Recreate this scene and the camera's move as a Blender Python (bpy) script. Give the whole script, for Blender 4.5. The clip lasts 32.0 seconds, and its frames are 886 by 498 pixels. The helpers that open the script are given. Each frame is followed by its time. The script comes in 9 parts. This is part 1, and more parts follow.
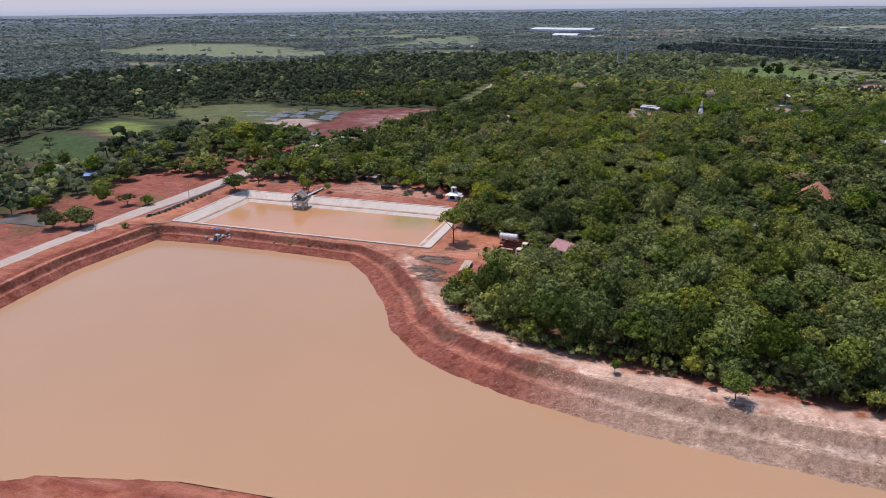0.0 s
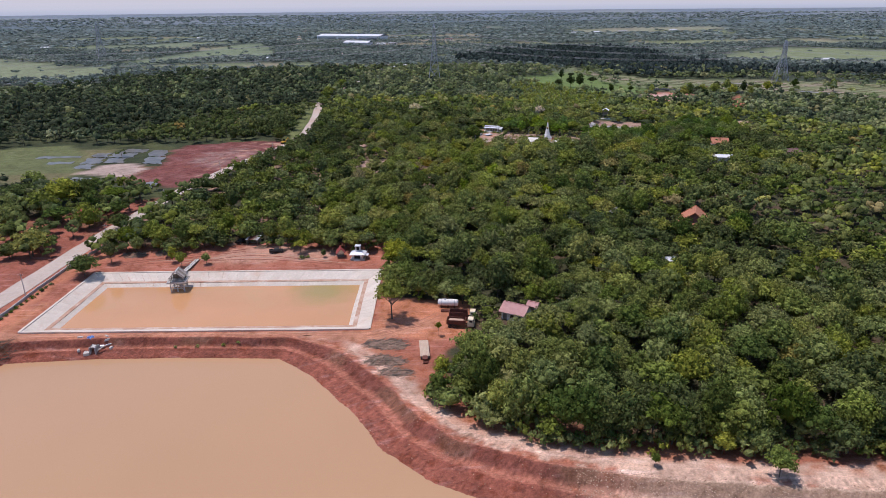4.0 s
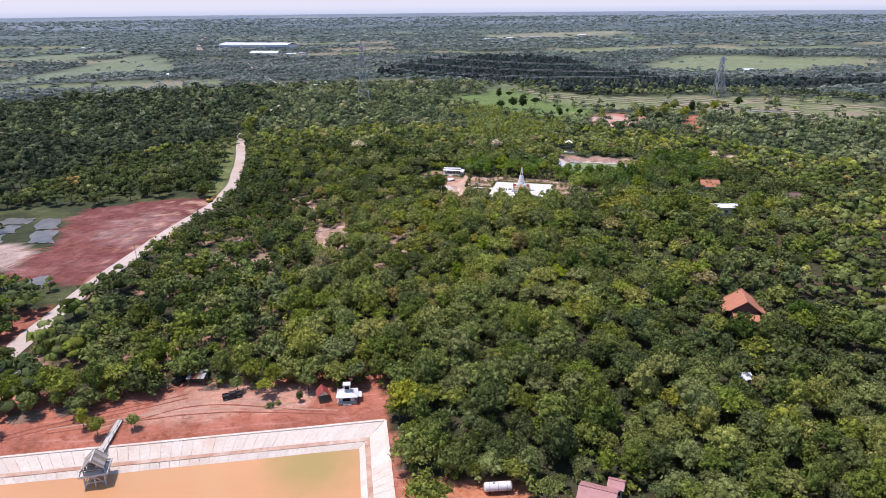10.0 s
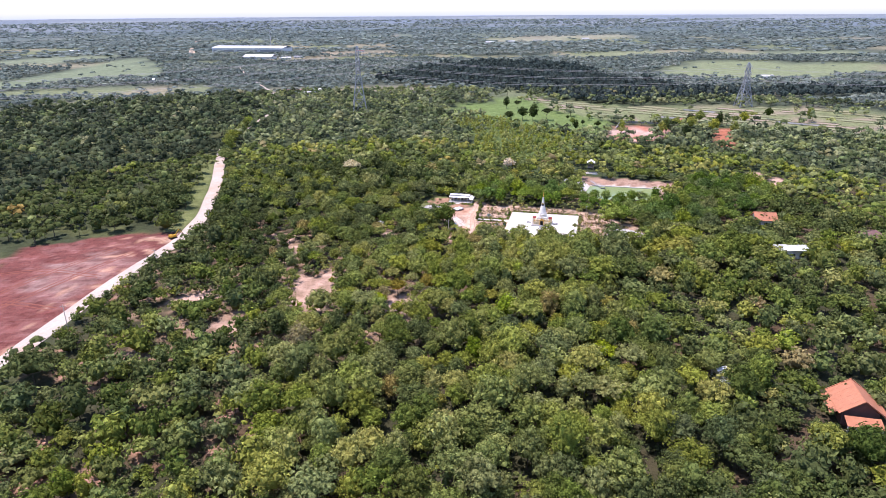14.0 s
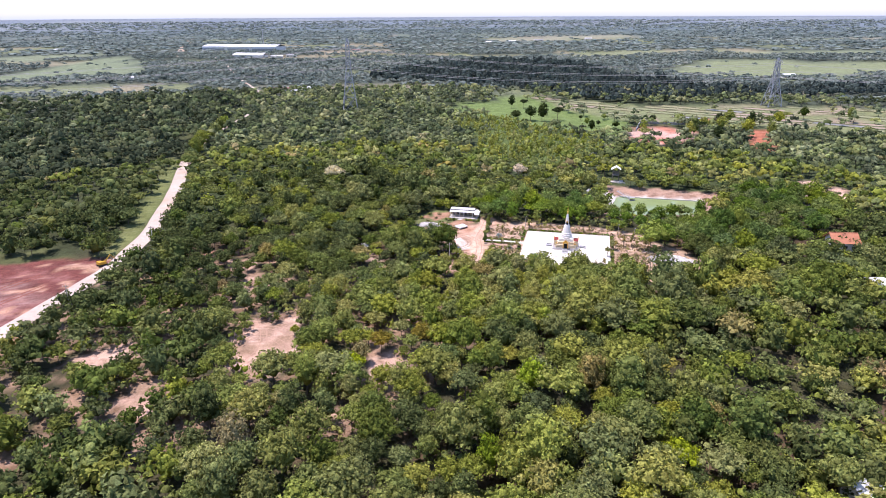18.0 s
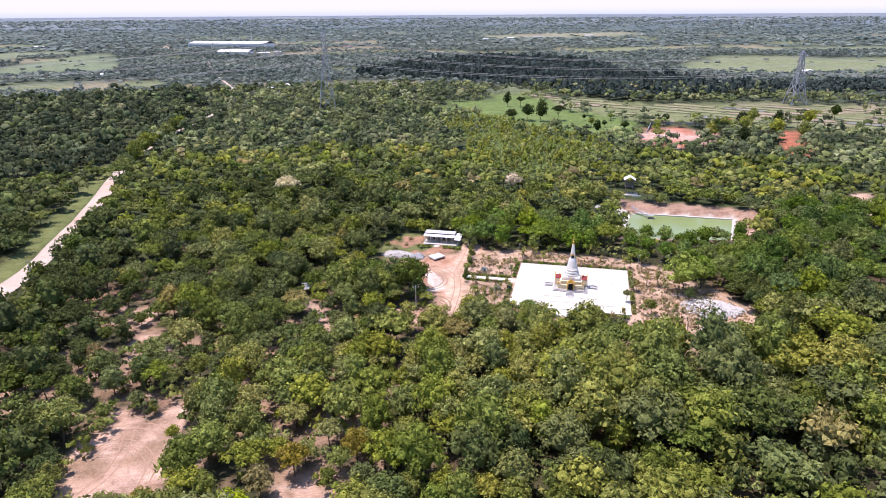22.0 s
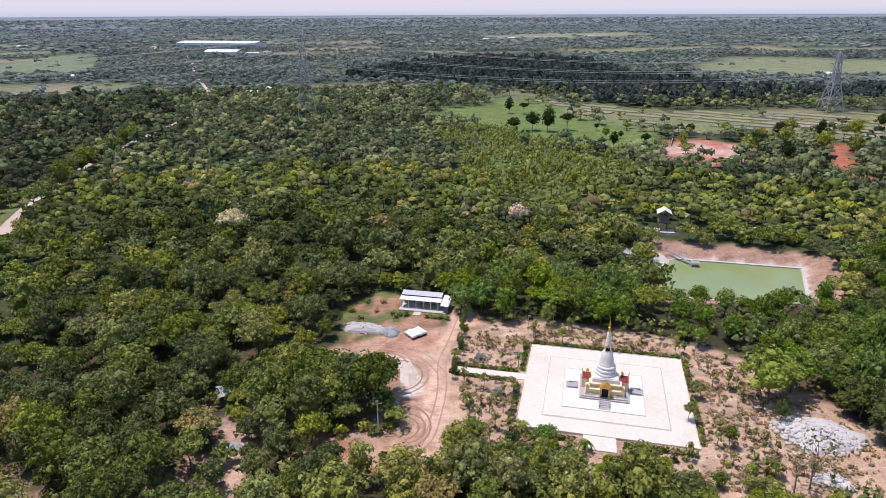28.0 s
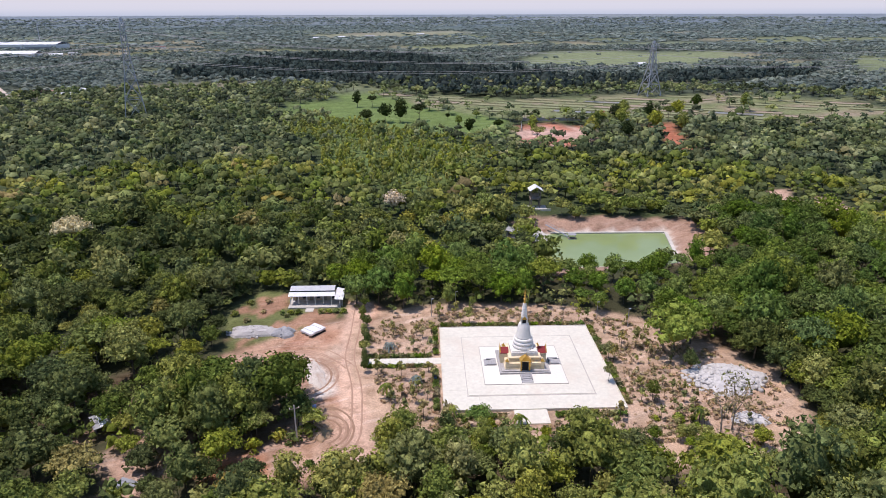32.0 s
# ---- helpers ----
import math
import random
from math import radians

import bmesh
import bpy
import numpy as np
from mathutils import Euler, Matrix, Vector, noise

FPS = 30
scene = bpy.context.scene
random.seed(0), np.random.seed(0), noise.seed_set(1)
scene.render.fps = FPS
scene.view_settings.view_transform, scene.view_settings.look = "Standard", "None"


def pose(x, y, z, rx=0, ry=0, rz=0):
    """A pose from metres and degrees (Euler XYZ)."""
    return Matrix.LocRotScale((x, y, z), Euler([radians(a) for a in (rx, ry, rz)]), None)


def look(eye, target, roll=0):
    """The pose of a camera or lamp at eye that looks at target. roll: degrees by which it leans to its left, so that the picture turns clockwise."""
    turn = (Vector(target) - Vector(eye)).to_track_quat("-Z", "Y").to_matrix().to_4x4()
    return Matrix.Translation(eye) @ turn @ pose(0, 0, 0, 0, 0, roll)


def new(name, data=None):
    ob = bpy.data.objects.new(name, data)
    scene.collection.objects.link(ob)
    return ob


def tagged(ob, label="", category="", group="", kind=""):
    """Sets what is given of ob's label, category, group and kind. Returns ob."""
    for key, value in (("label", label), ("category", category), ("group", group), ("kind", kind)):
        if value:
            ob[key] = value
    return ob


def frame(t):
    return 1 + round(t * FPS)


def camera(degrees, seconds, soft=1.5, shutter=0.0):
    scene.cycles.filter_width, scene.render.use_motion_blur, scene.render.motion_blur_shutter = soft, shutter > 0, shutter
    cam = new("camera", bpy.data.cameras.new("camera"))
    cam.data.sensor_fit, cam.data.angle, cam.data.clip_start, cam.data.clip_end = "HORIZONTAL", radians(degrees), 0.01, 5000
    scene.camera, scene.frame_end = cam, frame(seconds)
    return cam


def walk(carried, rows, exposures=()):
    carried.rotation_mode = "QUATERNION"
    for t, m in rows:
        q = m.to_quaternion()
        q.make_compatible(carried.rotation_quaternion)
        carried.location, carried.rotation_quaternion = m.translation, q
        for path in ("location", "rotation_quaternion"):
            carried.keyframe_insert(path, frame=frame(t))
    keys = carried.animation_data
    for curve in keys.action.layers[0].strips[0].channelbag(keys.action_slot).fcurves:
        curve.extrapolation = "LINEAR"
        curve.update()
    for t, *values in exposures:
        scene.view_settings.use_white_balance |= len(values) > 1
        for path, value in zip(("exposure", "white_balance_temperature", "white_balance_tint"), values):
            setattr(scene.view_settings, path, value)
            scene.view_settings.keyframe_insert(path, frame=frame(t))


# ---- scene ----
cam = camera(68.5, 32.0, 0.9)
METRES, EYE, TILT, LEAN, TURN = 375.7, 68.0, -0.05, 0.53, 18.6
ROWS = [
    (0.0, 0.0, 0.0, 0.0, -0.04, -20.28, 0.11),
    (0.5, -0.0138, 0.0078, 0.0044, -2.5, -20.28, 0.1),
    (1.0, -0.0273, 0.0164, 0.0088, -3.8, -20.28, 0.09),
    (1.5, -0.0403, 0.0258, 0.0133, -4.92, -20.28, 0.09),
    (2.0, -0.0529, 0.0356, 0.0177, -7.64, -20.27, 0.09),
    (2.5, -0.0653, 0.046, 0.0222, -10.63, -20.26, 0.07),
    (3.0, -0.0775, 0.0571, 0.0268, -13.58, -20.25, 0.06),
    (3.5, -0.0892, 0.0688, 0.0315, -16.51, -20.25, 0.06),
    (5.5, -0.1275, 0.1233, 0.05, -22.32, -20.26, 0.01),
    (6.0, -0.1312, 0.1386, 0.0544, -22.32, -20.27, 0.03),
    (6.5, -0.1327, 0.1545, 0.0588, -22.85, -20.27, 0.06),
    (7.0, -0.1327, 0.1706, 0.0633, -24.38, -20.26, 0.08),
    (7.5, -0.1315, 0.187, 0.0675, -26.58, -20.25, 0.09),
    (8.0, -0.1294, 0.2036, 0.0704, -27.14, -20.25, 0.1),
    (8.5, -0.1259, 0.2203, 0.0722, -27.16, -20.24, 0.1),
    (9.0, -0.1216, 0.2369, 0.073, -27.17, -20.23, 0.1),
    (9.5, -0.1163, 0.254, 0.0732, -27.19, -20.21, 0.08),
    (10.0, -0.1102, 0.2711, 0.0737, -27.2, -20.18, 0.07),
    (10.5, -0.1037, 0.2885, 0.0742, -27.21, -20.14, 0.06),
    (11.0, -0.0967, 0.306, 0.0745, -27.22, -20.1, 0.06),
    (11.5, -0.0895, 0.3235, 0.075, -27.24, -20.07, 0.03),
    (12.0, -0.0821, 0.3407, 0.0759, -27.25, -20.06, -0.0),
    (12.5, -0.0744, 0.358, 0.0765, -27.25, -20.03, -0.03),
    (13.0, -0.0667, 0.3744, 0.0756, -27.25, -20.0, -0.03),
    (13.5, -0.0589, 0.3915, 0.0739, -27.26, -19.99, -0.07),
    (14.0, -0.0506, 0.4091, 0.0717, -27.27, -19.95, -0.08),
    (14.5, -0.0424, 0.4267, 0.0697, -27.29, -19.94, -0.13),
    (16.5, -0.0087, 0.4955, 0.057, -27.33, -19.82, -0.18),
    (17.0, 0.0, 0.5129, 0.053, -27.35, -19.79, -0.19),
    (17.5, 0.0093, 0.5298, 0.0484, -27.36, -19.76, -0.18),
    (18.0, 0.0191, 0.5463, 0.0433, -27.37, -19.74, -0.18),
    (18.5, 0.0294, 0.5625, 0.0384, -27.38, -19.74, -0.17),
    (19.0, 0.04, 0.5784, 0.0334, -27.4, -19.72, -0.18),
    (19.5, 0.0512, 0.594, 0.0283, -27.4, -19.7, -0.15),
    (20.0, 0.0625, 0.6095, 0.0238, -27.41, -19.71, -0.17),
    (20.5, 0.0745, 0.6249, 0.0214, -27.41, -19.74, -0.16),
    (21.0, 0.0866, 0.6402, 0.0211, -27.42, -19.76, -0.16),
    (21.5, 0.0989, 0.6552, 0.0211, -27.41, -19.77, -0.12),
    (22.0, 0.111, 0.6704, 0.0215, -27.42, -19.79, -0.12),
    (22.5, 0.1229, 0.6855, 0.0216, -27.43, -19.79, -0.1),
    (23.0, 0.1341, 0.7011, 0.0213, -27.44, -19.77, -0.12),
    (23.5, 0.1452, 0.7167, 0.0215, -27.43, -19.79, -0.11),
    (24.0, 0.155, 0.7317, 0.0216, -27.43, -19.8, -0.13),
    (24.5, 0.1635, 0.7449, 0.0211, -27.43, -19.81, -0.15),
    (25.0, 0.1711, 0.7561, 0.0202, -27.41, -19.82, -0.15),
    (25.5, 0.1776, 0.7661, 0.0186, -27.39, -19.8, -0.16),
    (27.5, 0.1909, 0.7957, 0.0147, -27.4, -19.77, -0.21),
    (28.0, 0.1916, 0.8012, 0.0138, -27.4, -19.76, -0.21),
    (28.5, 0.1915, 0.8062, 0.0118, -27.4, -19.76, -0.21),
    (29.0, 0.1905, 0.8107, 0.0095, -27.4, -19.74, -0.24),
    (29.5, 0.189, 0.8147, 0.0072, -27.53, -19.72, -0.26),
    (30.0, 0.187, 0.8184, 0.0053, -28.32, -19.72, -0.27),
    (30.5, 0.1847, 0.8217, 0.0031, -32.97, -19.67, -0.23),
    (31.0, 0.1817, 0.825, 0.001, -39.12, -19.62, -0.17),
    (31.5, 0.1785, 0.8288, -0.001, -41.69, -19.61, -0.19),
    (32.0, 0.1758, 0.8324, -0.0032, -41.9, -19.61, -0.19),
]
EXPOSURES = [(t, e + 0.15, k, m) for t, e, k, m in ((0.0, -0.06, 6230, 23), (3.5, -0.02, 6230, 23), (6.0, 0.07, 6240, 24), (9.0, 0.28, 6220, 24), (12.0, 0.70, 6200, 27), (14.0, 0.83, 6230, 28), (20.0, 0.81, 6400, 28), (25.0, 0.48, 6460, 25), (28.0, 0.30, 6450, 23), (32.0, 0.24, 6440, 22))]
walk(cam, [(t, pose(0, 0, EYE, TILT, LEAN, TURN) @ pose(METRES * x, METRES * y, METRES * z, 90 + pitch, roll, yaw)) for t, x, y, z, yaw, pitch, roll in ROWS], EXPOSURES)

# ---- world, sun and exposure ----
scene.view_settings.exposure = 0.0
SUN_EL, SUN_AZ = 73.0, -66.0   # degrees; azimuth clockwise from +y
world = bpy.data.worlds.new("world")
scene.world = world
world.use_nodes = True
wn = world.node_tree.nodes
sky = wn.new("ShaderNodeTexSky")
sky.sky_type, sky.sun_disc = "NISHITA", False
sky.sun_elevation, sky.sun_rotation = radians(SUN_EL), radians(SUN_AZ)
sky.air_density, sky.dust_density, sky.ozone_density, sky.altitude = 1.0, 0.4, 5.0, 100
tint = wn.new("ShaderNodeMix")
tint.data_type, tint.blend_type, tint.inputs[0].default_value, tint.inputs[7].default_value = "RGBA", "MULTIPLY", 1.0, (1.02, 0.99, 0.91, 1)
world.node_tree.links.new(sky.outputs[0], tint.inputs[6])
world.node_tree.links.new(tint.outputs[2], wn["Background"].inputs[0])
wn["Background"].inputs[1].default_value = 0.14
sun_data = bpy.data.lights.new("sun", "SUN")
sun_data.energy, sun_data.angle, sun_data.color = 3.2, radians(0.6), (1.0, 0.95, 0.88)
sun = new("sun", sun_data)
_a, _e = radians(SUN_AZ), radians(SUN_EL)
SUN_DIR = Vector((math.sin(_a) * math.cos(_e), math.cos(_a) * math.cos(_e), math.sin(_e)))
sun.matrix_world = look(SUN_DIR * 400, (0, 0, 0))

# ---- materials ----


def material(name, rough=0.8, spec=0.3, metal=0.0):
    m = bpy.data.materials.new(name)
    m.use_nodes = True
    b = m.node_tree.nodes["Principled BSDF"]
    b.inputs["Roughness"].default_value = rough
    b.inputs["Specular IOR Level"].default_value = spec
    b.inputs["Metallic"].default_value = metal
    return m, m.node_tree.nodes, m.node_tree.links, b


def ramp(n, stops):
    r = n.new("ShaderNodeValToRGB")
    while len(r.color_ramp.elements) < len(stops):
        r.color_ramp.elements.new(0.5)
    for e, (p, c) in zip(r.color_ramp.elements, stops):
        e.position, e.color = p, (*c, 1)
    return r


def mixed(n, l, fac, a, b, mode="MIX"):
    """A colour mix; fac, a and b are sockets or values."""
    x = n.new("ShaderNodeMix")
    x.data_type, x.blend_type = "RGBA", mode
    for k, v in ((0, fac), (6, a), (7, b)):
        if isinstance(v, bpy.types.NodeSocket):
            l.new(v, x.inputs[k])
        else:
            x.inputs[k].default_value = v if k == 0 else (*v, 1)
    return x.outputs[2]


def noise_of(n, l, scale, detail=4, rough=0.6, coord="Object", stretch=None):
    tc = n.new("ShaderNodeTexCoord")
    t = n.new("ShaderNodeTexNoise")
    t.inputs["Scale"].default_value, t.inputs["Detail"].default_value, t.inputs["Roughness"].default_value = scale, detail, rough
    if stretch:
        mp = n.new("ShaderNodeMapping")
        mp.inputs["Scale"].default_value = stretch
        l.new(tc.outputs[coord], mp.inputs[0])
        l.new(mp.outputs[0], t.inputs["Vector"])
    else:
        l.new(tc.outputs[coord], t.inputs["Vector"])
    return t.outputs["Fac"]


def remap(n, l, sock, a, b, c=0.0, d=1.0):
    x = n.new("ShaderNodeMapRange")
    for k, v in zip((1, 2, 3, 4), (a, b, c, d)):
        x.inputs[k].default_value = v
    l.new(sock, x.inputs[0])
    return x.outputs[0]


def bump(n, l, b, height, strength=0.4, dist=0.1):
    x = n.new("ShaderNodeBump")
    x.inputs["Strength"].default_value, x.inputs["Distance"].default_value = strength, dist
    l.new(height, x.inputs["Height"])
    l.new(x.outputs[0], b.inputs["Normal"])


def weathered(name, c1, c2, scale=1.2, rough=0.8, stain=None, spec=0.3, metal=0.0, bumpy=0.25, coord="Object", rand=0.0):
    """A worn surface: two tones by coarse noise, fine grain, and stains of their own shape."""
    m, n, l, b = material(name, rough, spec, metal)
    big = noise_of(n, l, scale, 5, 0.65, coord)
    fine = noise_of(n, l, scale * 9, 3, 0.7, coord)
    col = mixed(n, l, remap(n, l, big, 0.35, 0.65), c1, c2)
    col = mixed(n, l, remap(n, l, fine, 0.3, 0.7, 0.0, 0.5), col, tuple(x * 0.72 for x in c2))
    if stain:
        col = mixed(n, l, remap(n, l, noise_of(n, l, scale * 0.6, 6, 0.7, coord), 0.52, 0.68, 0.0, 0.75), col, stain)
    if rand:
        info = n.new("ShaderNodeObjectInfo")
        col = mixed(n, l, remap(n, l, info.outputs["Random"], 0, 1, 0, rand), col, tuple(x * 0.55 for x in c1))
    l.new(col, b.inputs["Base Color"])
    bump(n, l, b, fine, bumpy, 0.03)
    return m


LEAF = [(0.0, (0.074, 0.100, 0.034)), (0.3, (0.141, 0.173, 0.050)), (0.55, (0.206, 0.238, 0.062)), (0.74, (0.264, 0.280, 0.075)),
        (0.88, (0.295, 0.275, 0.092)), (0.95, (0.270, 0.225, 0.085)), (1.0, (0.300, 0.235, 0.095))]
LEAF_ONE = [(0.0, (0.079, 0.110, 0.031)), (0.45, (0.164, 0.205, 0.046)), (0.8, (0.234, 0.268, 0.058)), (1.0, (0.280, 0.290, 0.076))]


def foliage(name, source="tone", stops=LEAF, translucent=0.24):
    m, n, l, b = material(name, 0.8, 0.03)
    if source == "tone":
        src = n.new("ShaderNodeAttribute")
        src.attribute_name = "tone"
        s = src.outputs["Fac"]
    else:
        src = n.new("ShaderNodeObjectInfo")
        s = src.outputs["Random"]
    r = ramp(n, stops)
    l.new(s, r.inputs[0])
    geo = n.new("ShaderNodeNewGeometry")
    hs = n.new("ShaderNodeHueSaturation")
    l.new(r.outputs[0], hs.inputs["Color"])
    vals = []
    for scale, lo, hi in ((5.5, 0.62, 1.38), (0.45, 0.84, 1.16)):
        t = n.new("ShaderNodeTexNoise")
        t.inputs["Scale"].default_value, t.inputs["Detail"].default_value = scale, 1.0
        l.new(geo.outputs["Position"], t.inputs["Vector"])
        vals.append(remap(n, l, t.outputs["Fac"], 0.32, 0.68, lo, hi))
    vals.append(remap(n, l, geo.outputs["Random Per Island"], 0, 1, 0.60, 1.42))
    for v in vals[1:]:
        mul = n.new("ShaderNodeMath")
        mul.operation = "MULTIPLY"
        l.new(vals[0], mul.inputs[0])
        l.new(v, mul.inputs[1])
        vals[0] = mul.outputs[0]
    l.new(vals[0], hs.inputs["Value"])
    own = n.new("ShaderNodeMath")
    own.operation = "MULTIPLY"
    own.inputs[1].default_value = 61.7
    l.new(s, own.inputs[0])
    part_ = n.new("ShaderNodeMath")
    part_.operation = "FRACT"
    l.new(own.outputs[0], part_.inputs[0])
    l.new(remap(n, l, part_.outputs[0], 0, 1, 0.478, 0.509), hs.inputs["Hue"])
    other = n.new("ShaderNodeMath")
    other.operation = "PINGPONG"
    other.inputs[1].default_value = 0.013
    l.new(s, other.inputs[0])
    l.new(remap(n, l, other.outputs[0], 0, 0.013, 0.88, 1.18), hs.inputs["Saturation"])
    l.new(hs.outputs[0], b.inputs["Base Color"])
    tr = n.new("ShaderNodeBsdfTranslucent")
    l.new(hs.outputs[0], tr.inputs[0])
    mx = n.new("ShaderNodeMixShader")
    mx.inputs[0].default_value = translucent
    l.new(b.outputs[0], mx.inputs[1])
    l.new(tr.outputs[0], mx.inputs[2])
    l.new(mx.outputs[0], n["Material Output"].inputs[0])
    return m


M_LEAF = foliage("leaves")
# greyer, bluer leaves for the middle woods: distance haze mixed into the colour
M_LEAF_MID = foliage("leaves_mid_hazed", "tone", [(0.0, (0.046, 0.063, 0.034)), (0.3, (0.114, 0.142, 0.068)), (0.55, (0.180, 0.213, 0.094)), (0.8, (0.245, 0.272, 0.118)), (1.0, (0.28, 0.27, 0.14))])
M_LEAF_ONE = foliage("leaves_single", "random", LEAF_ONE)
M_LEAF_BRIGHT = foliage("leaves_bright", "random", [(0, (0.225, 0.285, 0.034)), (1, (0.245, 0.29, 0.042))])
M_LEAF_RAIN = foliage("leaves_rain_tree", "random", [(0, (0.125, 0.192, 0.040)), (1, (0.185, 0.255, 0.054))])
M_LEAF_RAIN_MANY = foliage("leaves_rain_trees", "tone", [(0, (0.078, 0.126, 0.032)), (0.5, (0.122, 0.178, 0.041)), (0.85, (0.172, 0.230, 0.050)), (1, (0.145, 0.168, 0.055))])
M_LEAF_RUSSET = foliage("leaves_russet", "random", [(0, (0.27, 0.205, 0.060)), (1, (0.24, 0.205, 0.06))])
M_LEAF_DARK = foliage("leaves_dark", "random", [(0, (0.03, 0.045, 0.016)), (1, (0.05, 0.07, 0.02))])
M_LEAF_DEEP = foliage("leaves_deep_green", "random", [(0, (0.065, 0.095, 0.025)), (1, (0.104, 0.138, 0.036))])
M_LEAF_BLOSSOM = foliage("leaves_blossom", "random", [(0, (0.52, 0.45, 0.27)), (1, (0.62, 0.53, 0.34))])
# both ramps of the far woods carry the haze in their colour
M_LEAF_HORIZON = foliage("leaves_horizon_hazed", "tone", [(0.2, (0.120, 0.155, 0.142)), (0.5, (0.160, 0.198, 0.178)), (1.0, (0.22, 0.25, 0.21))])
M_LEAF_FAR = foliage("leaves_far_hazed", "tone", [(0.0, (0.036, 0.050, 0.044)), (0.2, (0.110, 0.138, 0.120)), (0.5, (0.158, 0.190, 0.162)), (0.8, (0.206, 0.236, 0.190)), (1.0, (0.25, 0.272, 0.21))])
M_SCRUB = foliage("scrub", "random", [(0, (0.14, 0.17, 0.055)), (0.5, (0.22, 0.23, 0.08)), (1, (0.33, 0.27, 0.15))])
M_SAPLING = foliage("sapling_leaves", "random", [(0, (0.17, 0.20, 0.065)), (0.5, (0.25, 0.25, 0.09)), (1, (0.33, 0.28, 0.12))])
M_WEED = foliage("weeds", "tone", [(0.0, (0.12, 0.15, 0.05)), (0.4, (0.22, 0.20, 0.09)), (0.7, (0.32, 0.25, 0.14)), (1.0, (0.42, 0.31, 0.20))])
M_BARK = weathered("bark", (0.16, 0.13, 0.10), (0.09, 0.07, 0.05), 1.5, 0.95)
M_PALE_BARK = weathered("pale_bark", (0.36, 0.32, 0.27), (0.22, 0.19, 0.15), 1.5, 0.95)
M_CONCRETE = weathered("concrete", (0.62, 0.58, 0.52), (0.50, 0.46, 0.40), 0.25, 0.85, (0.42, 0.30, 0.21), rand=0.35, coord="Generated")
M_LINING = weathered("lining_concrete", (0.72, 0.635, 0.53), (0.625, 0.535, 0.43), 0.16, 0.85, (0.54, 0.37, 0.255), rand=0.22)
M_SLAB = weathered("terrace_concrete", (0.685, 0.65, 0.55), (0.63, 0.595, 0.50), 0.15, 0.8, (0.57, 0.49, 0.40))
M_SLAB_WHITE = weathered("white_paving", (0.79, 0.745, 0.66), (0.73, 0.69, 0.61), 0.3, 0.7, (0.66, 0.61, 0.54))
M_WHITE = weathered("white_paint", (0.82, 0.78, 0.72), (0.75, 0.71, 0.65), 0.8, 0.6, (0.64, 0.60, 0.54))
M_CREAM = weathered("cream_paint", (0.80, 0.67, 0.46), (0.72, 0.59, 0.39), 0.8, 0.6)
M_PALE_GREY = weathered("pale_grey_stone", (0.40, 0.395, 0.39), (0.34, 0.335, 0.33), 1.0, 0.8)
M_DRAIN = weathered("drain_concrete", (0.50, 0.46, 0.40), (0.42, 0.385, 0.335), 1.0, 0.85)
M_GOLD = weathered("gold_paint", (0.75, 0.46, 0.10), (0.60, 0.34, 0.06), 1.5, 0.35, metal=0.6)
M_MAROON = weathered("maroon_paint", (0.30, 0.03, 0.03), (0.22, 0.02, 0.02), 1.5, 0.6)
M_GREY = weathered("grey_stone", (0.45, 0.43, 0.41), (0.35, 0.335, 0.32), 1.0, 0.8)
# near-black that stands in for the shade inside openings and gaps
M_DARK = weathered("inside_shade", (0.03, 0.028, 0.026), (0.02, 0.02, 0.02), 1.0, 0.9)
M_METAL = weathered("grey_steel", (0.45, 0.46, 0.48), (0.34, 0.35, 0.37), 1.5, 0.45, metal=0.5)
M_ROOF_WHITE = weathered("white_metal_roof", (0.80, 0.80, 0.80), (0.70, 0.70, 0.70), 0.5, 0.4, (0.55, 0.53, 0.50))
M_ROOF_GREY = weathered("grey_roof", (0.36, 0.36, 0.36), (0.28, 0.28, 0.28), 0.5, 0.6)
M_ROOF_ZINC = weathered("zinc_roof", (0.56, 0.56, 0.56), (0.47, 0.47, 0.47), 0.5, 0.5)
M_ROOF_ORANGE = weathered("orange_roof_tiles", (0.52, 0.22, 0.12), (0.44, 0.17, 0.09), 0.7, 0.7, (0.36, 0.15, 0.09))
M_ROOF_PINK = weathered("faded_red_roof", (0.48, 0.25, 0.22), (0.40, 0.19, 0.17), 0.6, 0.55, (0.32, 0.15, 0.13))
M_ROOF_BROWN = weathered("brown_roof", (0.22, 0.12, 0.10), (0.16, 0.09, 0.08), 0.6, 0.7)
M_WOOD = weathered("grey_wood", (0.30, 0.25, 0.20), (0.20, 0.16, 0.12), 1.5, 0.9)
M_RUST = weathered("rusty_steel", (0.20, 0.07, 0.045), (0.12, 0.045, 0.03), 1.5, 0.8)
M_BLACK = weathered("black_rubber", (0.025, 0.025, 0.025), (0.04, 0.037, 0.034), 3, 0.8)
M_BLUE = weathered("blue_tarpaulin", (0.10, 0.22, 0.55), (0.16, 0.30, 0.62), 1.5, 0.5)
M_STONE = weathered("pale_rubble", (0.62, 0.59, 0.56), (0.46, 0.43, 0.40), 2.0, 0.9, rand=0.5)
M_GRAVEL = weathered("grey_gravel", (0.40, 0.40, 0.40), (0.28, 0.28, 0.28), 2.0, 0.9)
M_SAND = weathered("pale_sand", (0.60, 0.46, 0.34), (0.50, 0.37, 0.26), 0.8, 0.95)
M_YELLOW = weathered("yellow_paint", (0.65, 0.38, 0.04), (0.50, 0.28, 0.03), 1.5, 0.5)
